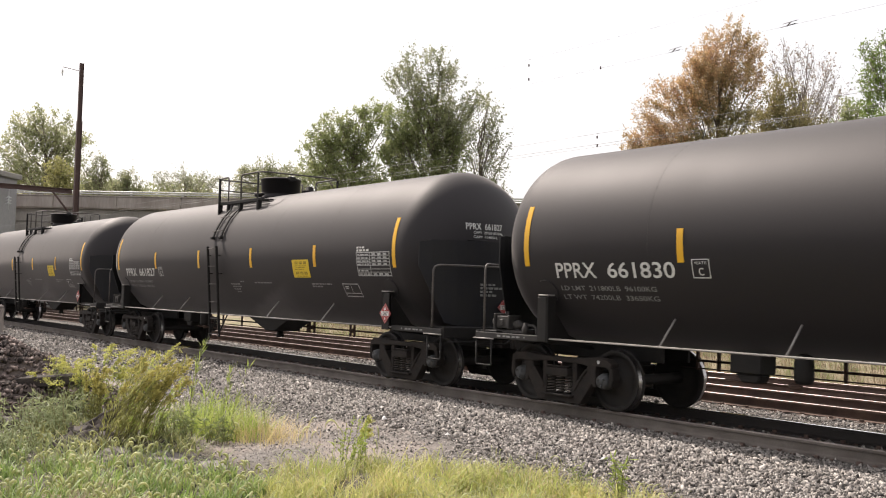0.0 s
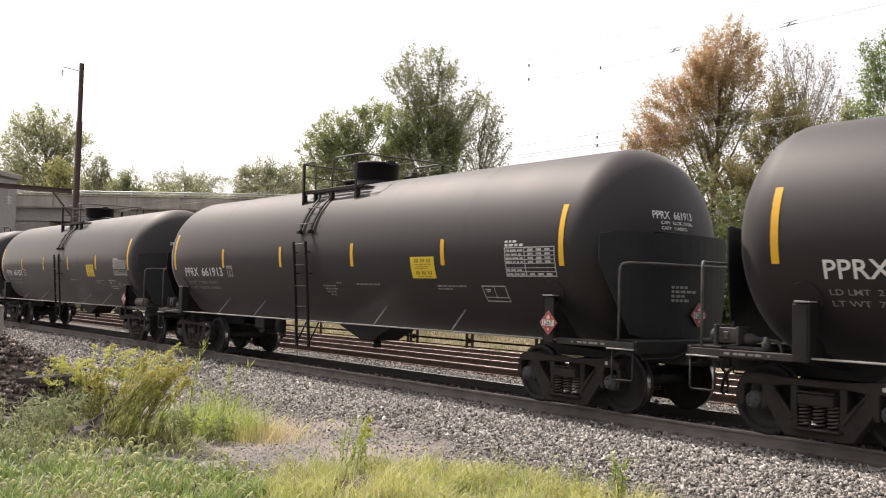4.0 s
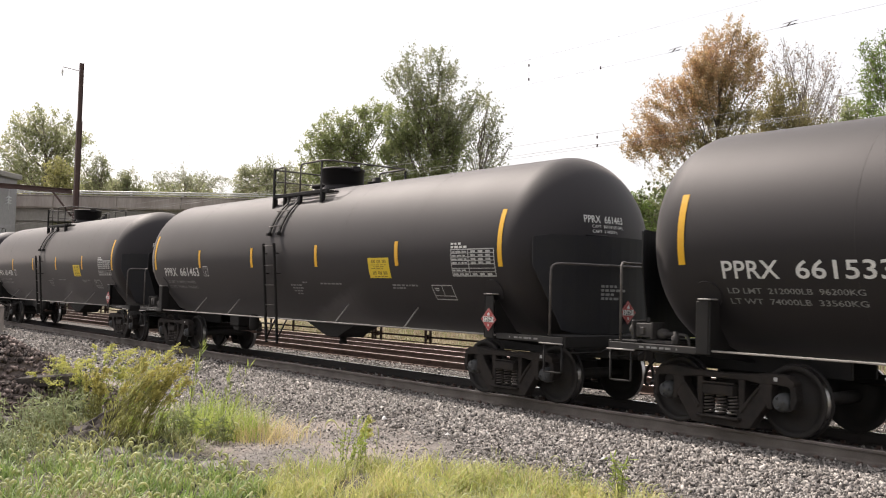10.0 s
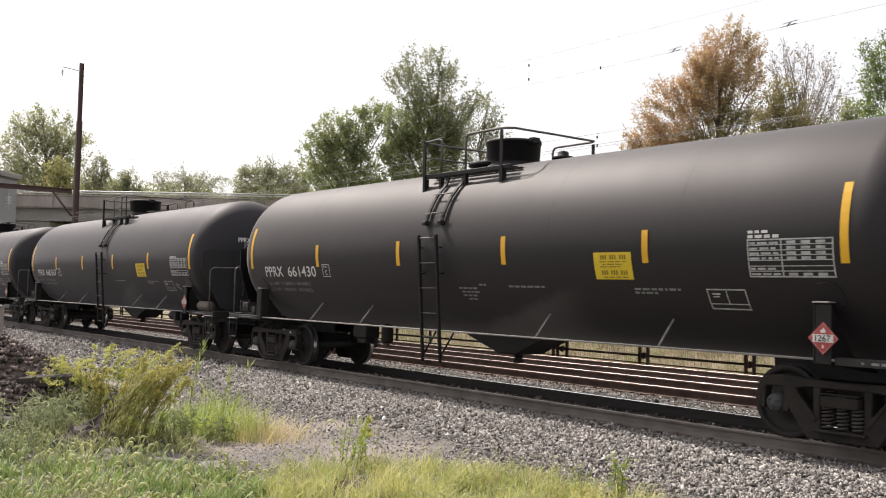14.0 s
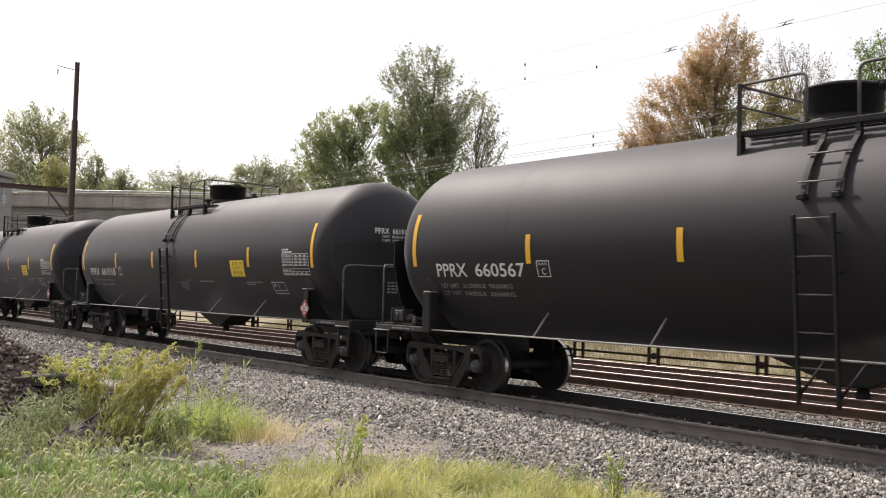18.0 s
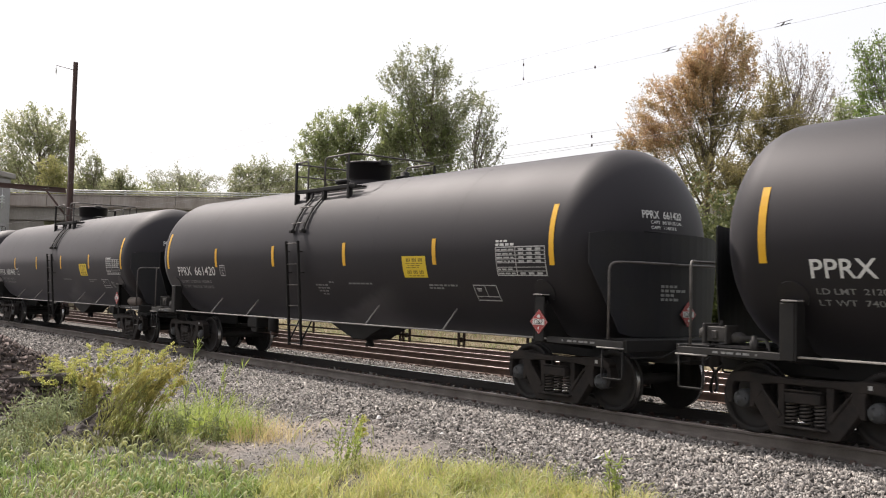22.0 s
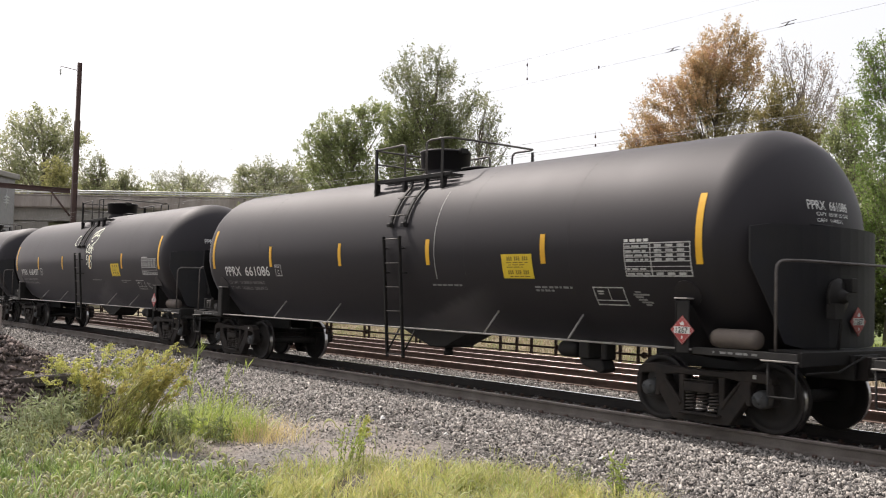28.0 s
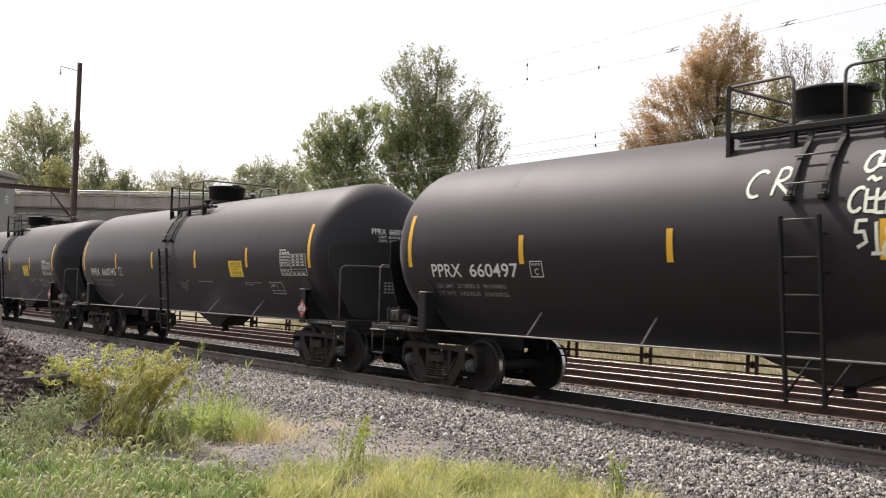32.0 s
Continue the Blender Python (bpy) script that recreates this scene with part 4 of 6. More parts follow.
def bar(x):
    v = [(x + dx, ladder_y(z) + dy, z) for z in (.50, 2.72) for dx, dy in ((-.02, -.03), (.02, -.03), (.02, .03), (-.02, .03))]
    return v, [(3, 2, 1, 0), (4, 5, 6, 7), (0, 1, 5, 4), (1, 2, 6, 5), (2, 3, 7, 6), (3, 0, 4, 7)]


def strap(pts, wide, thick):
    """A flat bar, wide along the car, that follows a line of points."""
    n, pts, v = len(pts), [Vector(p) for p in pts], []
    for i, p in enumerate(pts):
        t = (pts[min(i + 1, n - 1)] - pts[max(i - 1, 0)]).normalized()
        o = t.cross(Vector((1, 0, 0))).normalized() * thick / 2
        w = Vector((wide / 2, 0, 0))
        v += [p - w - o, p + w - o, p + w + o, p - w + o]
    f = [(4 * i + j, 4 * i + (j + 1) % 4, 4 * i + 4 + (j + 1) % 4, 4 * i + 4 + j) for i in range(n - 1) for j in range(4)]
    return Geo().add(v, f + [(3, 2, 1, 0), (4 * n - 4, 4 * n - 3, 4 * n - 2, 4 * n - 1)])


def stroke(pts, wide, lift=.005):
    """A brush stroke of spray paint on the near side of the tank, through points (x, z)."""
    fine = []
    for a, b in zip(pts, pts[1:]):
        fine += [(a[0] + (b[0] - a[0]) * k / 4, a[1] + (b[1] - a[1]) * k / 4) for k in range(4)]
    fine.append(pts[-1])
    v = []
    for i, (x, z) in enumerate(fine):
        p, q = fine[max(i - 1, 0)], fine[min(i + 1, len(fine) - 1)]
        d = math.hypot(q[0] - p[0], q[1] - p[1]) or 1
        nx, nz = -(q[1] - p[1]) / d * wide / 2, (q[0] - p[0]) / d * wide / 2
        v += [side_point(x + nx, z + nz, lift), side_point(x - nx, z - nz, lift)]
    return Geo().add(v, [(2 * i, 2 * i + 1, 2 * i + 3, 2 * i + 2) for i in range(len(fine) - 1)])


def loop(x, z, rx, rz, start=0, turn=360, n=10, slant=.2):
    return [(x + rx * math.cos(radians(start + turn * i / n)) + slant * rz * math.sin(radians(start + turn * i / n)), z + rz * math.sin(radians(start + turn * i / n))) for i in range(n + 1)]


def graffiti(car):
    """Cream spray-painted letters and loops beside the ladder."""
    marks = [loop(-.42, 3.12, .13, .17, 50, 250), [(-.20, 2.96), (-.14, 3.30)], loop(-.10, 3.22, .10, .085, 120, -250) + [(-.15, 3.12), (.02, 2.97)]]
    marks += [loop(1.02, 3.28, .085, .12), loop(1.16, 3.33, .08, .11, 180, 330), loop(1.28, 3.36, .08, .11, 180, 330), loop(1.42, 3.36, .10, .13, 120, -260), loop(1.44, 3.14, .14, .13, 90, -200) + [(1.20, 2.86), (1.45, 2.82), (1.50, 2.74)],
              [(1.00, 3.06), (1.05, 3.10), (1.10, 3.05), (1.16, 3.08)]]
    marks += [loop(.92, 2.84, .09, .14, 60, 260), [(1.02, 2.96), (1.02, 2.70), (1.12, 2.70)], [(1.02, 2.84), (1.12, 2.85)], [(1.14, 2.96), (1.14, 2.68), (1.24, 2.68)], [(1.14, 2.83), (1.24, 2.84)], [(1.27, 2.66), (1.28, 2.96), (1.38, 2.92), (1.30, 2.80), (1.42, 2.66)]]
    marks += [[(1.06, 2.60), (.94, 2.60), (.92, 2.47), (1.02, 2.48), (1.05, 2.36), (.94, 2.30)], [(1.16, 2.58), (1.17, 2.24), (1.10, 2.23), (1.24, 2.23)], loop(1.36, 2.50, .08, .10), loop(1.34, 2.29, .10, .12)]
    for m in marks:
        m = [(x + .22, z + .03) for x, z in m]
        part("graffiti_stroke", stroke(m, .04), M_SPRAY, car, "cream spray-painted graffiti")


def build_car(me, kind):
    """kind 0: ladder nearer the trailing end; kind 1: nearer the leading end, with a wider gate."""
    lx0, lx1 = ((-.66, -.16), (.26, .76))[kind]
    p1, g1, g2, p3, d0, d1 = ((-1.28, -.82, -.12, .88, -1.32, 1.10), (-.86, .06, .74, 1.28, -.92, 1.50))[kind]
    far = p3 + .17
    car = tagged(new("tank_car"), "long black railway tank car with yellow reflective stripes", "tank car", group="tank cars of the train")
    part("tank", tank_geo(), M_TANK, car, "dull black cylindrical tank with domed ends")
    for x in (-4.9, 2.47, 4.92):
        a = [2 * math.pi * i / 64 for i in range(64)]
        part("weld_seam", Geo().tube([(x, (R - .001) * math.cos(t), ZC + (R - .001) * math.sin(t)) for t in a], .003, 4, True), M_SEAM, car)
    for x, z0, z1 in ((-7.24, 2.16, 3.09), (-4.29, 2.19, 2.64), (-1.39, 2.19, 2.64), (1.53, 2.19, 2.64), (4.44, 2.19, 2.64), (7.33, 2.16, 3.09)):
        part("reflective_stripe", patch(x - .052, x + .052, z0, z1), M_YELLOW, car, "yellow reflective tape stripe")
    # decals and stencils common to all cars
    dc = part("warning_decal", patch(3.49, 4.19, 1.965, 2.345), M_DECAL, car, "yellow warning decal with lines of small print")
    tagged(part("small_print", dashes([b for i, z in enumerate((2.205, 2.17, 2.135, 1.99)) for b in word_marks(3.60 + .05 * (i % 2), 4.10 - .06 * (i % 3), z, z + .014, i)], .008), M_DECALINK, dc), kind="stuff")
    for z in (2.245, 2.03):
        tagged(part("bold_print", dashes([(3.62 + .045 * k, 3.648 + .045 * k, z, z + .062) for k in range(11) if k not in (3, 7)], .008), M_DECALINK, dc), kind="stuff")
    tb = [(6.06, 7.20, z, z + .018) for z in (2.0, 2.445)] + [(x, x + .018, 2.018, 2.445) for x in (6.06, 6.52, 7.182)] + [(6.08, 7.18, z, z + .012) for z in (2.07, 2.13, 2.20, 2.26, 2.32, 2.385)]
    tb += [b for i, z in enumerate((2.025, 2.09, 2.215, 2.275, 2.335, 2.40)) for b in word_marks(6.09, 6.49, z, z + .026, 20 + i)]
    tb += [(x, x + .12, z, z + .034) for x in (6.60, 6.79, 6.98) for z in (2.022, 2.212, 2.272, 2.335, 2.40)]
    part("test_date_table", dashes(tb), M_TABLE, car, "pale stencilled table of test dates")
    part("specification_marks", dashes(word_marks(6.07, 6.50, 2.475, 2.515, 3)), M_WHITE, car)
    if not kind:
        part("specification_marks", dashes(word_marks(6.07, 6.40, 2.535, 2.57, 4)), M_WHITE, car)
    sq = []
    for a, b, c, d in ((5.36, 5.95, 1.835, 1.853), (5.36, 5.95, 1.59, 1.608), (5.36, 5.378, 1.61, 1.833), (5.932, 5.95, 1.61, 1.833), (5.65, 5.664, 1.67, 1.833), (5.38, 5.93, 1.655, 1.669), (5.43, 5.56, 1.775, 1.80), (5.44, 5.54, 1.745, 1.76)):
        sq.append((a, b, c, d))
    part("consolidated_stencil", dashes(sq), M_TABLE, car, "pale outlined stencil box")
    lines = [(1.54, 2.36, 1.83), (4.15, 4.95, 1.82), (4.15, 4.60, 1.77)] + [(.25, .75, 1.79), (.3, .8, 1.73), (.3, .7, 1.67), (.4, .62, 1.61), (.80, .98, 1.85)] * (kind == 0)
    for k, (x0, x1, z) in enumerate(lines):
        part("service_mark", dashes(word_marks(x0, x1, z, z + .03, 5 + k)), M_FADED, car)
    if kind:
        part("faded_mark", dashes([(6.10 + a, 6.10 + b, 1.60 + .035 * i, 1.625 + .035 * i) for i, (a, b) in enumerate(((.16, .26), (.10, .30), (.06, .22), (.02, .16), (.0, .28), (.04, .14)))]), M_FADED, car, "faded pale stencil patch")
    bx = [(-4.12, -3.84, 1.985, 1.999), (-4.12, -3.84, 2.221, 2.235), (-4.12, -4.106, 1.999, 2.221), (-3.854, -3.84, 1.999, 2.221)]
    pb = part("plate_box", dashes(bx), M_WHITE, car, "white outlined clearance plate box")
    part("plate_word", lettering("PLATE", -4.07, -3.89, 2.165, 2.20, .004), M_WHITE, pb)
    part("plate_letter", lettering("C", -4.02, -3.94, 2.02, 2.12, .01), M_WHITE, pb)
    # running rail with braces
    for s in (-1, 1):
        part("side_rail", Geo().tube([(-7.1, s * 1.45, 1.052), (7.1, s * 1.45, 1.052)], .015, 8), M_PIPE, car, "thin steel rail along the tank's underside")
        for x in ((-4.75, -2.84, 2.15, 4.55), (-4.3, -2.0, 2.93, 4.85))[kind]:
            part("rail_brace", Geo().tube([(x, s * 1.45, 1.05), (x + .02, s * 1.14, 1.43)], .016, 6), M_PIPE, car)
    # bottom outlet
    part("outlet_skid", Geo().prism([(-.95, .98), (-.35, .78), (.02, .66), (.5, .66), (.75, .78), (1.25, .98), (1.25, 1.02), (-.95, 1.02)], -.34, .34), M_BLACK, car, "", 0.02)
    part("outlet_nozzle", Geo().lathe([(.06, .50), (.09, .50), (.10, .56), (.08, .58), (.08, .68)], 14, "z", (.26, -.05, 0)), M_BLACK, car)
    # brake pipe hung in pairs of straps
    for z, r in ((.765, .020), (.645, .011)):
        part("brake_pipe", Geo().tube([(-6.0, .62, z), (6.0, .62, z)], r, 7), M_BRAKEPIPE, car, "rusty brown brake pipe under the tank")
    for x in ((-5.68, -5.29, -4.46, -3.24, -1.1, .02, .46, .57, .80, 2.48, 2.65, 4.51, 4.65), (-5.4, -5.2, -3.73, -3.54, -1.71, -1.56, .17, 1.02, 1.49, 1.89, 2.53, 4.06, 4.45, 4.69))[kind]:
        part("pipe_hanger", Geo().box(x - .022, x + .022, .60, .64, .62, 1.08), M_BRAKEPIPE, car)
    for x in ((.685, 2.565, 4.58), (-3.635, -1.635, 2.565, 4.58))[kind]:
        part("pipe_clamp", Geo().lathe([(.045, -.035), (.055, 0), (.045, .035)], 10, "x", (x, .62, .765)), M_BRAKEPIPE, car)
    if kind:
        for x, d in ((1.02, -.26), (1.49, -.26)):
            part("hanger_strut", Geo().tube([(x, .62, .90), (x + d, .62, 1.10)], .02, 5), M_BRAKEPIPE, car)
    else:
        rod = Geo().tube([(-4.4, -.45, .62), (-2.6, -.45, .60)], .014, 6).lathe([(.03, -3.42), (.045, -3.38), (.045, -3.28), (.03, -3.24)], 8, "x", (0, -.45, .61))
        part("brake_rod", rod, M_BRAKEPIPE, car, "thin brake rod with a turnbuckle")
    # side ladder
    lad = part("ladder", Geo().add(*bar(lx0)).add(*bar(lx1)), M_BLACK, car, "black steel side ladder", 0.006)
    for z in (.56, .94, 1.35, 1.79, 2.23, 2.67):
        part("rung", Geo().tube([(lx0 + .02, ladder_y(z), z), (lx1 - .02, ladder_y(z), z)], .012, 6), M_GALV, lad)
    for z in (2.05, 2.5):
        for x in (lx0 - .02, lx1 + .02):
            part("ladder_bracket", Geo().tube([(x, ladder_y(z), z), side_point(x, z, -.01)], .014, 5), M_BLACK, lad)
    for x in (lx0 + .04, lx1 - .02):
        arc = [side_point(x, 2.97 + .11 * i, .045) for i in range(7)]
        part("ladder_arm", strap([side_point(x, 2.94, .0)] + arc + [(x, -1.05, 3.81)], .075, .03), M_BLACK, lad, "curved flat steel strap", .004)
        part("arm_foot", Geo().box(x - .05, x + .05, -1.60, -1.50, 2.90, 2.97), M_BLACK, lad, "", 0.01)
    for z in (3.08, 3.42):
        p, q = side_point(lx0 - .02, z, .085), side_point(lx1 + .04, z, .085)
        part("rung", Geo().tube([p, q], .012, 6), M_GALV, lad)
    brace = Geo().tube([(lx1, -1.50, .60), (lx1 + .3, -1.45, 1.04)], .018, 5).tube([(lx0, -1.50, .60), (lx0 + .3, -1.45, 1.04)], .018, 5)
    part("ladder_brace", brace, M_BLACK, lad)
    # manway platform
    pf = part("platform", Geo().box(d0, d1, -1.10, -1.04, 3.82, 3.90), M_BLACK, car, "black steel platform round the manway", 0.008)
    part("platform_beam", Geo().box(d0, d1, 1.04, 1.10, 3.82, 3.90), M_BLACK, pf, "", 0.008)
    for y in (-.98, -.86, -.74):
        part("grating_bar", Geo().box(d0 + .02, d1 - .02, y, y + .07, 3.845, 3.875), M_BLACK, pf)
        part("grating_bar", Geo().box(d0 + .02, d1 - .02, -y - .07, -y, 3.845, 3.875), M_BLACK, pf)
    for x in (p1, g1, g2, p3):
        for s in (-1, 1):
            part("platform_leg", Geo().box(x - .03, x + .03, *sorted((s * 1.02, s * 1.098)), 3.60, 3.815), M_BLACK, pf)
    for s in (-1, 1):
        part("post", Geo().box(p1 - .03, p1 + .03, *sorted((s * 1.11, s * 1.125)), 3.58, 4.52).box(p1 - .03, p1 - .015, *sorted((s * 1.06, s * 1.108)), 3.60, 4.52), M_BLACK, pf)
        part("post", Geo().box(p3 - .035, p3 + .035, *sorted((s * 1.11, s * 1.125)), 3.60, 4.50), M_BLACK, pf)
        part("gate_rail", Geo().tube(rounded([(p1 - .02, s * 1.07, 4.51), (g1, s * 1.07, 4.53), (g1, s * 1.07, 3.88)], .10), .021, 8), M_GALV, pf, "bent pipe gate rail")
        part("gate_rail", Geo().tube(rounded([(g2, s * 1.07, 3.88), (g2, s * 1.07, 4.53), (p3 + .02, s * 1.07, 4.53), (far, s * .95, 4.52)], .12), .021, 8), M_GALV, pf, "bent pipe gate rail")
    part("end_rail", Geo().tube([(p1, -1.07, 4.49), (p1, 1.07, 4.49)], .020, 7), M_GALV, pf)
    part("mid_rail", Geo().tube([(p1, -1.07, 4.22), (p1, 1.07, 4.22)], .016, 7), M_GALV, pf)
    part("end_rail", Geo().tube([(far, -.95, 4.52), (far + .01, 0, 4.52), (far, .95, 4.52)], .020, 7), M_GALV, pf)
    dome = part("manway_housing", Geo().lathe([(.45, 3.98), (.46, 4.06), (.40, 4.10), (.41, 4.14), (.485, 4.17), (.50, 4.46), (.515, 4.46), (.515, 4.50), (.48, 4.515), (.1, 4.53)], 44, "z", (-.05, 0, 0)), M_TANK, car, "black cylindrical manway housing with a lid")
    part("lid_hinge", Geo().box(.44, .56, -.09, .09, 4.42, 4.53).tube([(.52, -.13, 4.47), (.52, .13, 4.47)], .03, 7), M_BLACK, dome, "", 0.01)
    part("lid_lug", Geo().tube([(-.62, 0, 4.36), (-.50, 0, 4.36)], .05, 8), M_BLACK, dome, "", 0.01)
    part("manway_flange", Geo().lathe([(.28, 3.98), (.28, 4.06 + .06 * (1 - kind)), (.34, 4.06 + .06 * (1 - kind)), (.34, 4.10 + .09 * (1 - kind)), (.22, 4.12 + .08 * (1 - kind)), (.05, 4.13 + .12 * (1 - kind))], 24, "z", ((-.86, .92)[kind], .05, 0)), M_BLACK, car, "round bolted manway cover")
    part("safety_valve", Geo().lathe([(.16, 4.0), (.16, 4.12), (.20, 4.12), (.20, 4.16), (.1, 4.18), (.1, 4.24), (.05, 4.27)], 16, "z", ((.98, -.72)[kind], .25, 0)), M_BLACK, car)
    for tx in (-6.99, 6.99):
        add_truck(car, tx, me)
    add_end(car, 1, me)
    add_end(car, -1, me)
    diamond(car, pose(7.00, -1.515, 1.30))
    diamond(car, pose(8.50, .15, 1.47, 0, 0, 90))
    return car


NUMBERS = ["661830", "661827", "661913", "661533", "661463", "661430", "660567", "661918", "661420", "660445", "661086", "660497", "660745", "661128", "661355"]
WITH_RESERVOIR = (3, 6, 9, 10, 11, 13)
LOADS = ["211700LB  96050KG|74300LB  33700KG", "211800LB  96100KG|74200LB  33650KG", "212000LB  96200KG|74000LB  33560KG"]


def train_place(t):
    """How far the train has come along the track, in metres, t seconds after the start."""
    c = PATH_COEF
    surge = .03 * math.exp(-((t - 28) / .6) ** 2) - .055 * math.exp(-((t - 30) / .6) ** 2)      # slack running in and out
    return ((((c[0] * t + c[1]) * t + c[2]) * t + c[3]) * t + c[4]) * t + c[5] + surge


def shield_marks():
    """Four short lines of print on the head shield."""
    g, rng = Geo(), random.Random(4)
    for k, z in enumerate((1.86, 1.795, 1.73, 1.665)):
        y, end = -.42, (-.10, .10, -.22, -.12)[k]
        while y < end:
            w = rng.uniform(.05, .11)
            g.add([(8.474 - .47 * (v / 1.5) ** 2 + .004, v, h) for v, h in ((y, z), (y + w, z), (y + w, z + .04), (y, z + .04))], [(0, 1, 2, 3)])
            y += w + .025
    return g


def make_train():
    me = shared_meshes()
    firsts, cars = [build_car(me, 0), build_car(me, 1)], []
    loads = {s: [lettering("LD LMT  " + s.split("|")[0], -6.60, -4.78, 1.80, 1.87, .006), lettering("LT WT  " + s.split("|")[1], -6.60, -4.78, 1.67, 1.74, .006)] for s in LOADS}
    loads = {s: [g.mesh("load_marks", M_FADED) for g in v] for s, v in loads.items()}
    reservoir = Geo().lathe([(.02, 7.25), (.10, 7.26), (.12, 7.31), (.125, 7.33), (.125, 7.88), (.12, 7.90), (.10, 7.94), (.02, 7.95)], 20, "x", (0, -1.18, 1.212))
    valve = Geo().lathe([(.05, 8.50), (.22, 8.51), (.24, 8.56), (.10, 8.60), (.06, 8.68)], 18, "x", (0, -.42, 1.78)).box(8.50, 8.62, -.62, -.40, 1.50, 1.70).box(8.50, 8.66, -.30, -.16, 1.84, 2.02)
    valve.tube([(8.6, -.42, 1.7), (8.6, -.45, 1.4), (8.55, -.42, 1.12)], .025, 6)
    gear_front = [(reservoir.mesh("air_reservoir", M_RESERVOIR), "dusty brown cylindrical air reservoir"), (valve.mesh("hand_brake", M_BLACK, .01), "black hand brake gear on the head shield"),
                  (Geo().prism([(4.38, .736), (4.46, .64), (4.70, .57), (4.86, .53), (4.93, .60), (4.86, .736)], -.72, -.44).box(4.40, 4.62, -.75, -.40, .74, 1.02).box(4.82, 4.94, -.70, -.46, .74, 1.02).mesh("control_valve", M_BLACK, .02), "black brake control valve"),
                  (Geo().lathe([(.02, 3.86), (.11, 3.87), (.13, 3.92), (.13, 4.20), (.11, 4.25), (.02, 4.26)], 16, "x", (0, -.55, .86)).mesh("brake_cylinder", M_BLACK), "black brake cylinder")]
    gear_rear = [(Geo().box(-4.13, -3.64, -.75, -.40, .74, 1.02).prism([(-4.08, .736), (-3.98, .62), (-3.74, .62), (-3.68, .736)], -.70, -.45).mesh("control_valve", M_BLACK, .02), "black brake control valve"),
                 (Geo().lathe([(.05, .66), (.10, .67), (.125, .72), (.125, .94), (.10, 1.02), (.04, 1.05)], 16, "z", (-3.15, -.55, 0)).mesh("brake_cylinder", M_BLACK), "black brake cylinder"),
                 (shield_marks().mesh("shield_marks", M_FADED), "small grey stencilled lines")]
    block = Geo().box(-8.30, -8.02, -1.26, -1.02, 1.16, 1.36).box(-8.34, -8.30, -1.30, -.98, 1.13, 1.40).box(-8.016, -7.98, -1.28, -1.0, 1.14, 1.38)
    block.lathe([(.02, -8.47), (.07, -8.46), (.09, -8.42), (.09, -8.36), (.06, -8.344)], 14, "x", (0, -1.14, 1.26)).lathe([(.06, -7.976), (.075, -7.94), (.075, -7.84), (.04, -7.80), (.035, -7.66)], 12, "x", (0, -1.14, 1.22))
    block.tube([(-8.16, -1.14, 1.36), (-8.16, -1.14, 1.44)], .03, 8).box(-8.20, -8.12, -1.29, -1.264, 1.20, 1.31)
    pipes = Geo().tube(rounded([(-7.66, -1.14, 1.22), (-7.5, -1.14, 1.22), (-7.42, -1.18, 1.12), (-7.42, -1.2, 1.0)], .06), .022, 7).tube(rounded([(-8.24, -1.2, 1.16), (-8.24, -1.2, 1.02), (-8.1, -1.0, .96), (-7.7, -.6, .9)], .06), .02, 7)
    pipes.lathe([(.03, 1.09), (.055, 1.10), (.055, 1.20), (.03, 1.22), (.03, 1.27)], 10, "z", (-7.56, -1.30, 0)).box(-8.3, -7.6, -1.24, -1.04, 1.092, 1.13)
    gear_all = [(block.mesh("brake_valve", M_VALVE, .012), "dusty grey brake valve on the end sill"), (pipes.mesh("valve_pipe", M_VALVE), "dusty grey brake pipes and bracket")]
    for i in range(len(NUMBERS)):
        kind = int(i in WITH_RESERVOIR)
        cars.append(firsts[kind] if i == (0, WITH_RESERVOIR[0])[kind] else copy_thing(firsts[kind], Matrix()))
    for i, (car, number) in enumerate(zip(cars, NUMBERS)):
        for ob in car.children:
            if i >= 6 and ob.name.split(".")[0] == "tank":
                ob.material_slots[0].link = "OBJECT"
                ob.material_slots[0].material = M_TANKB
        part("reporting_mark", lettering("PPRX", -6.63, -5.82, 1.985, 2.205, .012), M_WHITE, car, "white stencilled fleet letters")
        part("car_number", lettering(number, -5.60, -4.40, 1.985, 2.205, .012), M_WHITE, car, "white stencilled car number")
        part("end_mark", end_lettering("PPRX", -.62, -.30, 2.895, 3.015, .012), M_WHITE, car, "white stencilled fleet letters")
        part("end_number", end_lettering(number, -.22, .20, 2.895, 3.015, .012), M_WHITE, car, "white stencilled car number")
        for k, z in enumerate((2.815, 2.735)):
            part("capacity_mark", end_lettering(("CAPY  30130 US GAL", "CAPY  114050 L")[k], -.48, (.20, .06)[k], z, z + .05, .010), M_WHITE, car)
        for g in loads[LOADS[2 if i in (3, 6, 7, 8, 9) else 0 if i > 11 else 1]]:
            part("load_marks", g, None, car, "grey stencilled load limits")
        for me_, label in gear_all:
            part(me_.name.split(".")[0], me_, None, car, label)
        if i in WITH_RESERVOIR:
            for me_, label in gear_front:
                part(me_.name.split(".")[0], me_, None, car, label)
        else:
            for me_, label in gear_rear:
                part(me_.name.split(".")[0], me_, None, car, label)
    graffiti(cars[11])
    part("paint_scratch", stroke([(1.66, 1.95), (1.67, 2.5), (1.66, 3.0), (1.64, 3.5)], .014), M_TABLE, cars[10], "thin pale scratch in the paint")
    return cars


CARS = make_train()


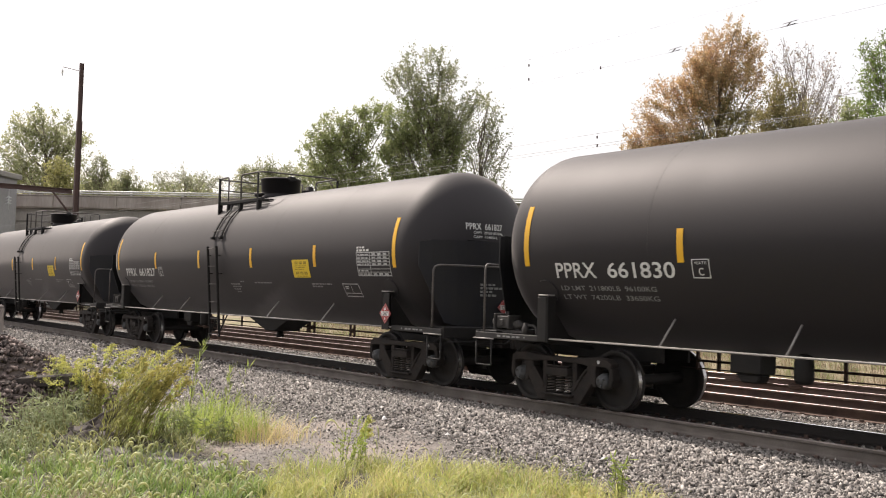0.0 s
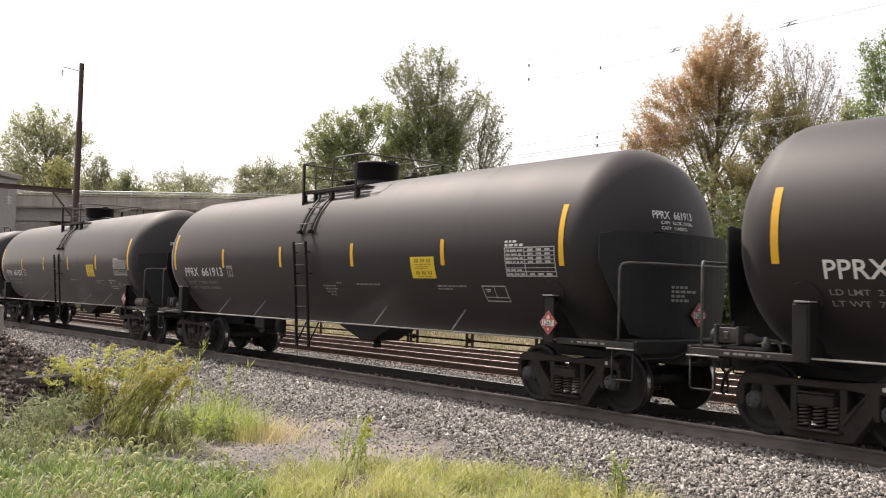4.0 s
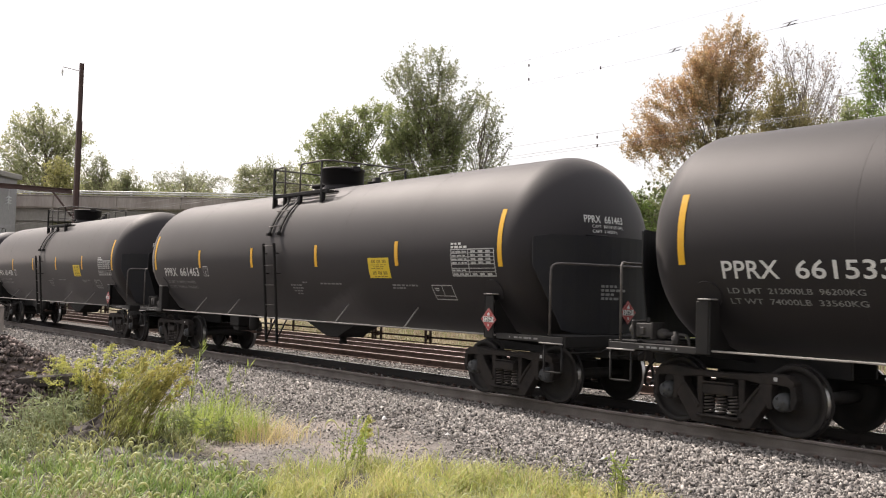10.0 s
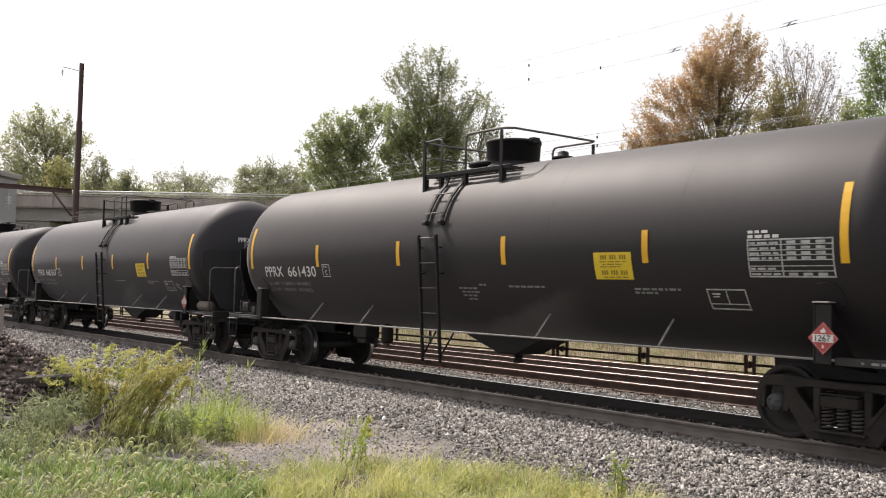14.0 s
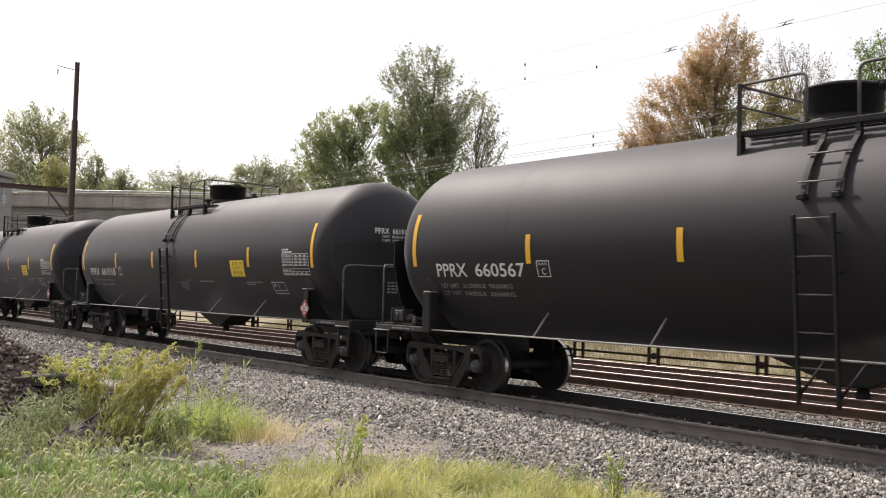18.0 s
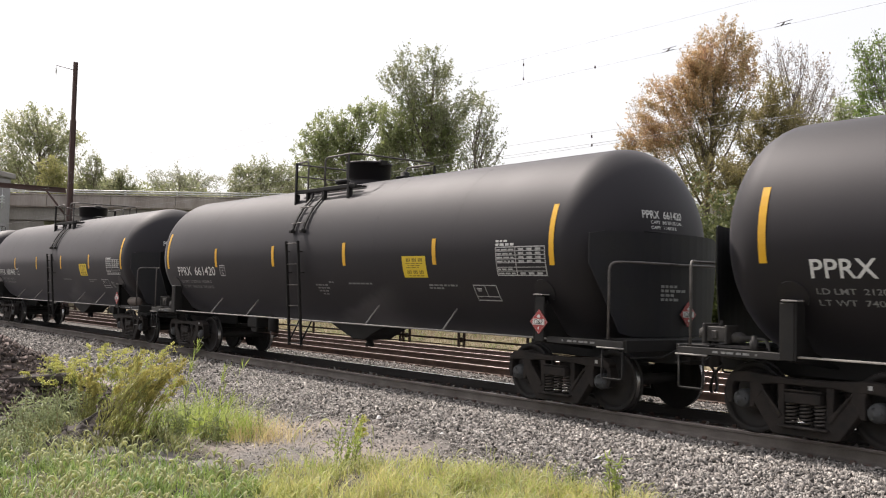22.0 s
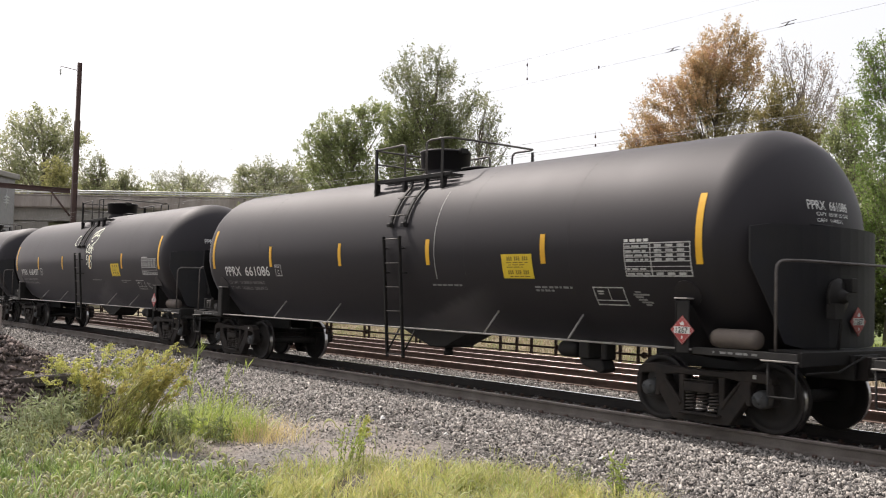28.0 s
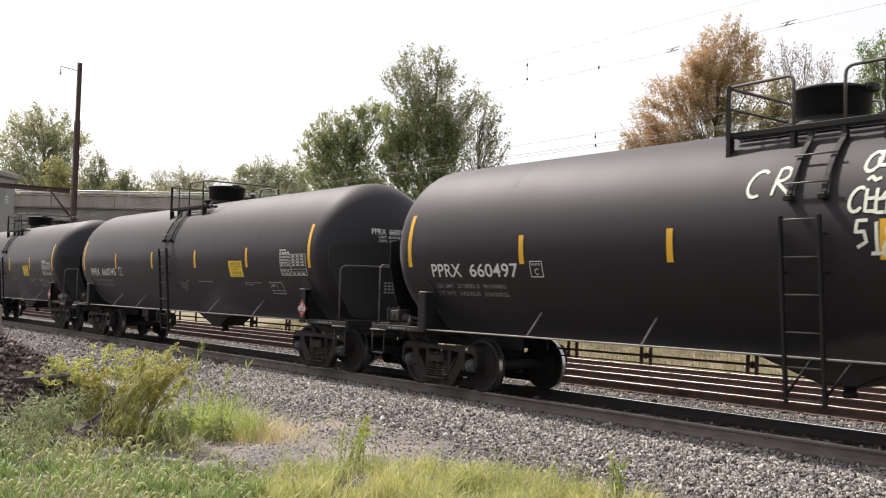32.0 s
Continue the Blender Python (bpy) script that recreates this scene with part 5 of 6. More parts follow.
# ---- trees ----
def turned(c, rng):
    """c random turns as 3 x 3 arrays."""
    q = rng.normal(size=(c, 4))
    q /= np.linalg.norm(q, axis=1)[:, None]
    a, b, d, e = q.T
    return np.stack([1 - 2 * (d * d + e * e), 2 * (b * d - a * e), 2 * (b * e + a * d), 2 * (b * d + a * e), 1 - 2 * (b * b + e * e), 2 * (d * e - a * b),
                     2 * (b * e - a * d), 2 * (d * e + a * b), 1 - 2 * (b * b + d * d)], 1).reshape(c, 3, 3)


LEAF = np.array([(0, 0, 0), (0.34, 0.42, 0.08), (0, 1, 0), (-0.34, 0.42, 0.08)])


def leaf_mesh(name, places, size, rng, material, narrow=False):
    """One small folded leaf at each place."""
    c = len(places)
    v = LEAF * ((.45, 1.3, 1) if narrow else (1, 1, 1)) * (size * rng.uniform(.6, 1.3, c))[:, None, None]
    v = np.einsum("nij,nkj->nki", turned(c, rng), v)
    v = (v + places[:, None]).reshape(-1, 3)
    k = (np.arange(c) * 4)[:, None]
    return mesh_of(name, v, np.concatenate([k + (0, 1, 2), k + (0, 2, 3)]), material)


def spray(g, start, end, rng, count, spread, bark, places):
    """One leafy branchlet with side shoots: a bent twig, leaves thinning out towards its tip."""
    way = end - start
    length = float(np.linalg.norm(way))
    mid = (start + end) / 2 + rng.normal(0, .07, 3) * length - np.array([0, 0, .08 * length])
    if bark:
        g.tube([start, mid, end], bark, 3, False, .004)
    shoots = [(start, mid, end, 1.0)]
    for k in range(3):
        s = rng.uniform(.35, .85)
        root = (1 - s) ** 2 * start + 2 * s * (1 - s) * mid + s * s * end
        tip = root + (way / length * .6 + rng.normal(0, .42, 3) + np.array([0, 0, .15])) * length * rng.uniform(.22, .42)
        shoots.append((root, (root + tip) / 2, tip, .6))
        if bark:
            g.tube([root, tip], bark * .5, 3, False, .004)
    for p, q, e, share in shoots:
        n = max(3, int(count * share / 2.8))
        s = rng.uniform(.25 if share == 1.0 else .1, 1.0, n)[:, None]
        off = rng.normal(size=(n, 3)) * spread * (1.05 - .7 * s)
        places.append((1 - s) ** 2 * p + 2 * s * (1 - s) * q + s * s * e + off)


def make_tree(name, x, y, crown, label, seed, size, materials, spread=.2, trunk=.22, bark=.012, category="tree", rise=.8, axis=0.0, reach=1.5, limbs=26):
    """crown: masses (across, z, r_across, r_z, branchlets, leaves on each, material) in metres from the foot, that together give the crown's
    outline; the branchlets radiate from the stem at `axis`, rising outwards, each about `reach` long."""
    rng = np.random.default_rng(seed)
    tree = tagged(new(name), label, category)
    low = float(ground_z(x, y)) - .1
    tree.location, tree.rotation_euler = (x, y, low), (0, 0, radians(52))
    top = max(c[1] + c[3] for c in crown) - low
    g, places, ends = Geo(), [[] for _ in materials], []
    stem = [Vector((axis * min(1, s * 2.2) + rng.normal(0, .06), rng.normal(0, .06), top * s)) for s in (0, .2, .4, .6, .8)]
    g.tube(stem, trunk * 1.2, 8, False, trunk * .25)
    for across, z, ra, rz, many, leaves, which in crown:
        for k in range(many):
            d = rng.normal(size=3)
            tip = np.array([across, 0, z - low]) + d / np.linalg.norm(d) * rng.uniform(0, 1) ** .45 * np.array([ra, ra * .9, rz]) * 1.2
            out = tip - (axis, 0, 0)
            away = math.hypot(out[0], out[1])
            way = tip - np.array([axis, 0, max(top * .2, tip[2] - rise * away - .12 * top)]) + rng.normal(0, .25, 3)
            n = np.linalg.norm(way)
            long = min(n, reach * rng.uniform(.6, 1.25))
            spray(g, tip - way / n * long, tip, rng, leaves, spread, bark, places[which])
            ends.append((tip, way / n * long))
    for i in rng.choice(len(ends), min(limbs, len(ends)), replace=False):
        tip, way = ends[i]
        foot = max(top * .22, tip[2] - rise * math.hypot(tip[0] - axis, tip[1]) - .15 * top)
        end = Vector(tip - way)
        root = Vector((axis * min(1, foot / top * 2.2), 0, foot))
        g.tube([root, root.lerp(end, .5) - Vector((0, 0, .04 * (end - root).length)) + Vector(rng.normal(0, .08, 3)), end, Vector(tip)], trunk * rng.uniform(.16, .34), 5, False, .008)
    part("trunk", g, M_BARK, tree)
    for p, m in zip(places, materials):
        if p:
            part("crown", leaf_mesh("crown", np.concatenate(p), size, rng, m), None, tree)
    return tree


def masses(rows, many, leaves, which=0):
    """Crown masses with the same density of foliage for their size."""
    return [(*r[:4], max(4, int(many * r[2] * r[3])), leaves, which) for r in rows]


make_tree("tree", -106.1, 17.3, masses([(-.34, 18.9, 2.4, 1.9), (-2.6, 17.9, 2.1, 1.9), (2.2, 17.9, 2.1, 2.2), (-3.9, 15.7, 1.9, 1.8), (-.51, 16.2, 2.9, 2.0), (3.0, 15.5, 1.6, 2.0), (-1.89, 13.6, 2.8, 1.7), (1.5, 13.4, 2.6, 1.6), (-3.8, 13.2, 1.6, 1.4)], 11, 28),
          "tall olive green tree behind the overpass", 3, .25, [L_PALEOLIVE], .26, .35, .02, rise=.35, reach=1.9, limbs=40)
make_tree("bush", -98.0, 17.0, masses([(-.80, 13.0, 1.40, 1.23), (-.46, 11.6, 1.79, 1.12)], 34, 40), "yellowish olive bush behind the overpass", 12, .21, [L_YELLOWISH], .22, .15, .014, "bush", axis=-.5)
make_tree("tree", -99.8, 21.4, masses([(-.49, 14.6, .94, 1.17), (-1.24, 13.0, 1.05, 1.17), (.32, 13.45, .58, .88), (-.38, 11.85, 1.46, .70)], 22, 26), "thin half-bare tree beside the overpass", 4, .20, [L_OLIVE], .22, .18, .02, axis=-.4)
make_tree("tree", -105.5, 25.8, masses([(-1.26, 13.13, 1.13, .88), (-.03, 13.79, 1.13, 1.0), (.94, 13.0, 1.0, .75), (0, 12, 1.6, .8)], 26, 34), "small green tree far behind the overpass", 14, .20, [L_OLIVEGREEN], .22, .15, .014)
make_tree("tree", -103.5, 31.1, masses([(-2.17, 13.89, 1.40, 1.02), (.05, 14.14, 1.40, 1.15), (2.10, 13.94, 1.27, .89), (4.21, 13.73, 1.27, .89)], 16, 26), "sparse grey-green tree far behind the overpass", 15, .20, [L_PALE], .24, .15, .02, axis=.8)
make_tree("bush", -66.5, 22.8, masses([(-2.14, 10.31, .87, 1.04), (-.85, 10.65, 1.09, .96), (.67, 10.77, 1.22, .96), (2.20, 10.42, 1.22, 1.04), (-.16, 9.36, 2.61, .96), (0, 7.6, 3.0, 1.4)], 36, 44), "broad olive green bush beside the tracks", 16, .145, [L_OLIVEGREEN], .17, .12, .012, "bush", reach=1.2)
make_tree("tree", -52.4, 21.3, masses([(-2.27, 10.64, 1.09, 1.31), (-1.22, 11.84, 1.24, 1.20), (.51, 12.62, 1.20, 1.17), (1.80, 13.38, .88, .80), (-.38, 10.69, 1.38, 1.17), (-1.14, 9.31, 1.89, 1.02), (1.30, 9.27, 1.45, .95), (-.3, 7.4, 2.4, 1.3)], 40, 54)
          + masses([(1.14, 10.94, 1.17, 1.09), (2.50, 11.79, .51, 1.24)], 20, 40), "dense rounded green tree beside the tracks", 5, .14, [L_GREEN], .16, .25, .012, rise=.5, axis=.2, reach=1.0)
make_tree("tree", -47.5, 24.8, masses([(-2.45, 16.25, .71, 1.21), (-.54, 16.44, .85, 1.10), (-3.35, 15.44, .64, .50), (.69, 15.83, .85, .92), (2.15, 14.07, .92, .85)], 30, 40)
          + masses([(-1.56, 14.77, 1.49, 1.28), (.75, 13.47, 1.35, 1.21), (.9, 12.0, 1.6, 1.2)], 32, 46)
          + masses([(-2.49, 12.42, 1.21, 1.49), (-.82, 12.46, 1.56, 1.63), (-2.14, 10.04, 1.56, 1.34), (-.01, 9.88, 1.13, 1.34), (-1.0, 7.6, 2.2, 1.6), (-3.2, 11.0, .9, 1.6), (.9, 11.2, 1.2, 1.4)], 38, 62, 1), "tall green tree with an uneven pointed crown", 6, .135, [L_OLIVEGREEN, L_GREEN], .13, .30, .013, rise=1.0, axis=-.3, reach=1.6)
make_tree("tree", -43.6, 26.4, masses([(-.66, 12.77, 1.03, .96), (-1.41, 11.30, 1.16, 1.03), (-.01, 11.23, .82, 1.09), (-.79, 9.60, 1.37, .89), (-.8, 8.0, 1.6, 1.0)], 27, 26), "sparse green tree with bare twigs showing", 7, .13, [L_OLIVEGREEN], .15, .18, .014, rise=.7, axis=-1.2, reach=1.4)
make_tree("bush", -30.5, 21.3, masses([(-1.24, 6.1, 1.1, .85), (.07, 6.0, 1.1, .85), (1.38, 6.1, 1.1, .8), (2.6, 5.9, 1.1, .85), (0, 4.4, 2.4, 1.2), (2.2, 4.3, 2.2, 1.2), (1, 2.4, 3.2, 1.4)], 44, 52), "bright green bushes beside the verge", 17, .105, [L_BRIGHT], .14, .10, .010, "bush", axis=.6, reach=.8)
make_tree("tree", -30.4, 27.9, masses([(2.01, 15.45, .63, .80), (.92, 14.78, .86, .80), (2.96, 14.72, .63, .92), (-.24, 13.65, .86, .80), (3.15, 13.27, .52, 1.09), (-1.48, 12.46, .86, .75), (-2.52, 11.33, .74, .77), (-3.16, 10.05, .57, .69), (-3.38, 9.29, .49, .26)], 66, 40)
          + masses([(1.52, 13.37, 1.20, 1.09), (.10, 12.04, 1.20, .95), (-1.17, 10.70, 1.20, .94), (-2.01, 9.62, 1.37, .69), (.6, 13.2, 1.3, 1.2)], 66, 58)
          + masses([(1.12, 11.05, 1.37, 1.20), (2.54, 11.23, 1.09, 1.20), (.28, 9.68, 1.66, .80), (.5, 8.0, 2.6, 1.2)], 42, 50, 1), "russet autumn tree with thinning leaves, olive towards its foot", 8, .105, [L_ORANGE, L_BROWNISH], .13, .24, .006, rise=.7, axis=1.2, reach=1.1, limbs=18)
make_tree("tree", -28.4, 35.0, masses([(-1.38, 14.96, .61, 1.21), (-2.04, 13.96, .42, 1.15), (-.16, 14.68, .67, 1.15), (.90, 14.22, .70, 1.03), (1.67, 13.13, .61, .97), (.52, 13.11, 1.0, .85), (1.6, 11.8, 1.2, 1.0), (-.6, 12.6, 1.2, 1.0)], 27, 17), "nearly bare grey tree with few reddish leaves", 9, .115, [L_GREY], .15, .16, .009, rise=1.6, axis=-.5, reach=1.9, limbs=40)
make_tree("tree", -24.9, 29.9, masses([(-1.66, 11.67, .72, .78), (-2.58, 10.64, .70, .88), (-1.24, 10.54, 1.02, .88), (-.17, 9.95, .75, .70), (-2.57, 9.40, 1.07, .75), (-.70, 9.18, 1.55, .75), (-1.4, 7.6, 2.6, 1.3), (.8, 6.4, 2.2, 1.6), (-1.2, 5.2, 2.6, 1.8), (-3.6, 7.4, 1.4, 1.4)], 50, 62), "dull olive-brown bushy tree", 10, .11, [L_BROWNISH], .14, .18, .010, axis=-1.4, reach=1.0)
make_tree("tree", -20.4, 28.6, masses([(-2.13, 10.0, .53, .63), (-1.64, 9.28, .58, .58), (-2.61, 9.01, .68, .58), (-2.12, 8.37, .97, .73), (-1.8, 6.8, 1.8, 1.4), (-1.6, 4.6, 2.0, 1.6)], 54, 54), "dark green bushy tree", 13, .105, [L_GREEN], .14, .15, .010, axis=-1.9, reach=.9)
make_tree("tree", -17.1, 21.7, masses([(-1.12, 11.01, .22, .32), (-.70, 10.63, .44, .53), (-.15, 11.16, .49, .77), (-.91, 10.03, .36, .44)], 80, 26) + masses([(-.45, 9.56, .67, .77), (-.34, 8.34, .89, .81), (-.99, 9.09, .40, .48), (-.33, 6.51, .97, 1.17), (-.46, 4.80, .96, 1.20), (-.66, 3.19, .88, 1.20), (1.1, 7.6, 1.4, 2.0)], 60, 50), "fresh green leafy tree beside the tracks", 11, .09, [L_BRIGHT], .12, .22, .010, axis=.2, reach=.9)


def far_woods():
    """Trees along the horizon behind the overpass and the verge, too many to count."""
    rng = np.random.default_rng(21)
    pts = []
    for k in range(70):
        a = radians(rng.uniform(56, 72.5)) if k < 58 else radians(rng.uniform(72.5, 88))
        d = rng.uniform(112, 150)
        x, y = -d * math.sin(a), -11.8 + d * math.cos(a)
        h = rng.uniform(13.0, 15.2) + 1.5 * max(0, min(1, (63 - math.degrees(a)) / 3)) + (d - 112) * .05
        for j in range(34):
            e = rng.normal(size=3)
            e /= np.linalg.norm(e)
            mid = np.array([x, y, h * .58]) + e * np.array([3.8, 3.8, h * .40]) * rng.uniform(.4, 1) ** .5
            c = 75
            q = rng.normal(size=(c, 3))
            q *= (rng.uniform(.2, 1, c) ** .45 / np.linalg.norm(q, axis=1))[:, None]
            pts.append(mid + q * np.array([1.0, 1.0, .75]) * rng.uniform(.9, 1.6))
    p = np.concatenate(pts)
    tagged(new("far_woods", leaf_mesh("far_woods", p, .40, rng, L_OLIVE)), "distant olive green woods behind the overpass", "woods", kind="stuff")


def thicket():
    """A belt of shrubs behind the far verge, thickest beside the trees."""
    rng = np.random.default_rng(22)
    pts = []
    for k in range(104):
        x = rng.uniform(-62, -6) if k < 52 else rng.uniform(-31, -10)
        y = rng.uniform(19.5, 29) + max(0, (-x - 40) * .1)
        h = rng.uniform(4.0, 8.0)
        for j in range(16 if k < 52 else 26):
            e = rng.normal(size=3)
            e /= np.linalg.norm(e)
            mid = np.array([x, y, float(ground_z(x, y)) + h * .5]) + e * np.array([1.5, 1.5, h * .46]) * rng.uniform(.2, 1) ** .5
            c = 66
            q = rng.normal(size=(c, 3))
            q *= (rng.uniform(.2, 1, c) ** .45 / np.linalg.norm(q, axis=1))[:, None]
            pts.append(mid + q * rng.uniform(.4, .75))
    p = np.concatenate(pts)
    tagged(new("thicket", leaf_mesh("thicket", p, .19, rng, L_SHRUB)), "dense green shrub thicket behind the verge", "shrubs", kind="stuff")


far_woods()
thicket()


# ---- grass and weeds ----
def blades(name, foot, height, width, material, rng, lean=0.35, heads=None, label="", category="grass", nod=1.0, plump=1.0):
    """Bent grass blades of four cross-sections; foot: places on the ground."""
    c = len(foot)
    h = height * rng.lognormal(0, .25, c)
    a = rng.uniform(0, 2 * math.pi, c)
    out = np.stack([np.cos(a), np.sin(a), 0 * a], 1)
    side = np.stack([-np.sin(a), np.cos(a), 0 * a], 1)
    bend = h * lean * rng.uniform(.3, 1.6, c)
    v = []
    for s, w in ((0, 1.0), (.4, .85), (.75, .55), (1, .06)):
        p = foot + out * (bend * s ** 2)[:, None] + np.array([0, 0, 1.0]) * (h * (s - .18 * s ** 3))[:, None]
        v += [p - side * (width * w / 2), p + side * (width * w / 2)]
    v = np.stack(v, 1).reshape(-1, 3)
    k = (np.arange(c) * 8)[:, None]
    f = np.concatenate([k + (i, i + 1, i + 3, i + 2) for i in (0, 2, 4)])
    ob = tagged(new(name, mesh_of(name, v, f, material)), label, category, kind="stuff")
    if heads:
        # nodding bristly seed heads on taller stalks
        n = heads
        who = rng.choice(c, n)
        base, ang, hh = foot[who], rng.uniform(0, 2 * math.pi, n), height * rng.uniform(.55, 1.45, n)
        o = np.stack([np.cos(ang), np.sin(ang), 0 * ang], 1)
        sd = np.stack([-np.sin(ang), np.cos(ang), 0 * ang], 1)
        tilt, hoop, fat = rng.uniform(.05, .35, n) * hh, rng.uniform(.026, .05, n) * nod, plump * rng.uniform(.7, 1.3, n)
        curl = rng.uniform(1.3, 2.9, n)[:, None]
        up, vv = np.array([0, 0, 1.0]), []
        arc = [(-1, .0012), (-.5, .0012)] + [(k / 7, r) for k, r in enumerate((.003, .007, .0095, .0105, .010, .0085, .006, .0015))]
        for s, r in arc:
            if s < 0:
                p = base + o * (tilt * (1 + s) ** 2)[:, None] + up * (hh * (1 + s))[:, None]
                side2 = o * 1.0
            else:
                t = s * curl
                p = base + o * (tilt[:, None] + hoop[:, None] * (1 - np.cos(t))) + up * (hh[:, None] + hoop[:, None] * 1.35 * np.sin(t))
                side2 = -o * np.cos(t) + up * np.sin(t)
            for k2 in range(4):
                t = math.pi / 2 * k2
                vv.append(p + (sd * math.cos(t) + side2 * math.sin(t)) * (r * fat)[:, None])
        m = len(arc)
        vv = np.stack(vv, 1).reshape(-1, 3)
        kk = (np.arange(n) * 4 * m)[:, None]
        ff = np.concatenate([kk + (i * 4 + j, i * 4 + (j + 1) % 4, (i + 1) * 4 + (j + 1) % 4, (i + 1) * 4 + j) for i in range(m - 1) for j in range(4)])
        tagged(new("foxtail_heads", mesh_of("foxtail_heads", vv, ff, L_HEAD)), "pale nodding foxtail seed heads above the grass", "grass", kind="stuff")
    return ob


def in_patch(x, y):
    """The grassy patch before the gravel: how far inside its uneven edge a place lies."""
    edge = np.interp(x, [-16, -12.6, -11.6, -10.9, -10.4, -10.1, -9.98, -9.83, -9.0, -8.16, -7.1], [-10.5, -8.4, -7.5, -6.9, -6.3, -5.8, -5.3, -4.8, -4.15, -3.95, -3.9])
    return edge + .16 * np.sin(x * 4.3) + .10 * np.sin(x * 9.1 + 1) - y


def scatter(c, x0, x1, y0, y1, rng, keep=None):
    p = np.stack([rng.uniform(x0, x1, c), rng.uniform(y0, y1, c)], 1)
    if keep is not None:
        p = p[keep(p[:, 0], p[:, 1])]
    return np.concatenate([p, ground_z(p[:, 0], p[:, 1])[:, None] - .01], 1)


def clumped(x, y, rng, gap):
    """Thins an even scatter into tufts."""
    n = np.sin(x * 3.1 + 2 * np.sin(y * 2.3)) * np.sin(y * 3.7 + 1.5 * np.sin(x * 1.9)) + .6 * np.sin(x * 7.3 + y * 5.1)
    return n + rng.normal(0, .6, len(x)) > gap


def make_grass():
    rng = np.random.default_rng(31)
    left = lambda x, y: (in_patch(x, y) + rng.normal(0, .14, len(x)) > 0) & (y < -6.3 - .67 * (x + 10.1)) & clumped(x, y, rng, .30)
    mid = lambda x, y: (in_patch(x, y) + rng.normal(0, .20, len(x)) > 0) & (y >= -6.3 - .67 * (x + 10.1)) & clumped(x, y, rng, .05)
    blades("grass", scatter(26000, -15, -7.5, -10.2, -5.5, rng, left), .19, .017, L_FOX, rng, .9, 640, "green foxtail grass with nodding seed heads", nod=1.3, plump=1.25)
    blades("grass", scatter(40000, -11.0, -6.2, -8.0, -3.4, rng, mid), .22, .010, L_GRASS, rng, .85, 130, "lush yellow-green grass at the gravel's edge", nod=1.7, plump=.6)
    blades("grass", scatter(12000, -11.0, -6.2, -8.0, -3.4, rng, lambda x, y: mid(x, y) & clumped(y, x, rng, .6)), .24, .014, L_LIME, rng, .9, None, "broad bright green blades among the grass")
    blades("dry_grass", scatter(16000, -11.0, -6.2, -8.0, -3.4, rng, lambda x, y: mid(x, y) & clumped(y, x, rng, .5)), .24, .006, L_STRAW, rng, 1.0, 60, "straw-coloured stalks and thin seed heads in the grass", nod=2.0, plump=.55)
    brown = lambda x, y: (in_patch(x, y) + rng.normal(0, .2, len(x)) > .1) & (np.hypot((x + 9.6) / .7, (y + 8.6) / .5) < 1)
    blades("dry_grass", scatter(5000, -11, -8, -9.5, -7.5, rng, brown), .15, .008, L_DRY, rng, 1.0, None, "dry yellowed grass among the foxtails")
    thin = lambda x, y: (in_patch(x, y) + rng.normal(0, .4, len(x)) > -.15) & clumped(x, y, rng, .5)
    blades("dry_grass", scatter(10000, -11.5, -6.2, -6.5, -3.0, rng, thin), .20, .005, L_DRY, rng, .9, None, "thin dry grass straws on the gravel")
    tuft = lambda x, y: np.hypot((x + 13.75) / .75, (y + 5.35) / .60) + rng.normal(0, .28, len(x)) < 1
    blades("grass_tuft", scatter(5200, -15.2, -12.2, -6.8, -4.2, rng, tuft), .44, .010, L_LIME, rng, .75, 12, "bright lime green grass tuft on gravel", nod=1.6)
    straw = lambda x, y: np.hypot((x + 13.35) / .85, (y + 5.0) / .55) + rng.normal(0, .35, len(x)) < 1
    blades("grass_tuft", scatter(4600, -15.0, -11.5, -6.4, -3.8, rng, straw), .27, .006, L_STRAW, rng, 1.0, 14, "dry straw-coloured grass tuft on gravel", nod=1.8)
    under = lambda x, y: clumped(x, y, rng, .25)
    blades("low_weeds", scatter(5200, -16.2, -11.9, -8.6, -6.1, rng, under), .17, .020, L_WEED, rng, 1.0, 26, "low tangled green and brown weeds on dark soil", nod=1.6)
    blades("low_weeds", scatter(2600, -15.2, -12.2, -7.8, -6.3, rng, under), .20, .016, L_FADE, rng, 1.0, None, "low tangled brown weeds on dark soil")
    lone = lambda x, y: rng.uniform(0, 1, len(x)) < 1
    blades("grass_stalks", scatter(40, -13.0, -10.5, -5.2, -4.0, rng, lone), .12, .005, L_DRY, rng, .9, 12, "few thin dry stalks on bare dirt", nod=2.2)
    verge = lambda x, y: clumped(x, y, rng, -.9)
    blades("dry_grass", scatter(34000, -42, -5, 9.05, 14.5, rng, verge), .26, .014, L_VERGE, rng, .7, None, "dry tan grass verge beyond the tracks")
    mixed = lambda x, y: clumped(x, y, rng, .7)
    blades("verge_grass", scatter(30000, -42, -5, 9.3, 14.5, rng, mixed), .30, .016, L_WEED, rng, .7, None, "green grass among dry grass beyond the tracks")
    blades("verge_grass", scatter(16000, -46, -5, 13.5, 19, rng), .42, .022, L_LIME, rng, .5, None, "green grass verge below the shrubs")


make_grass()


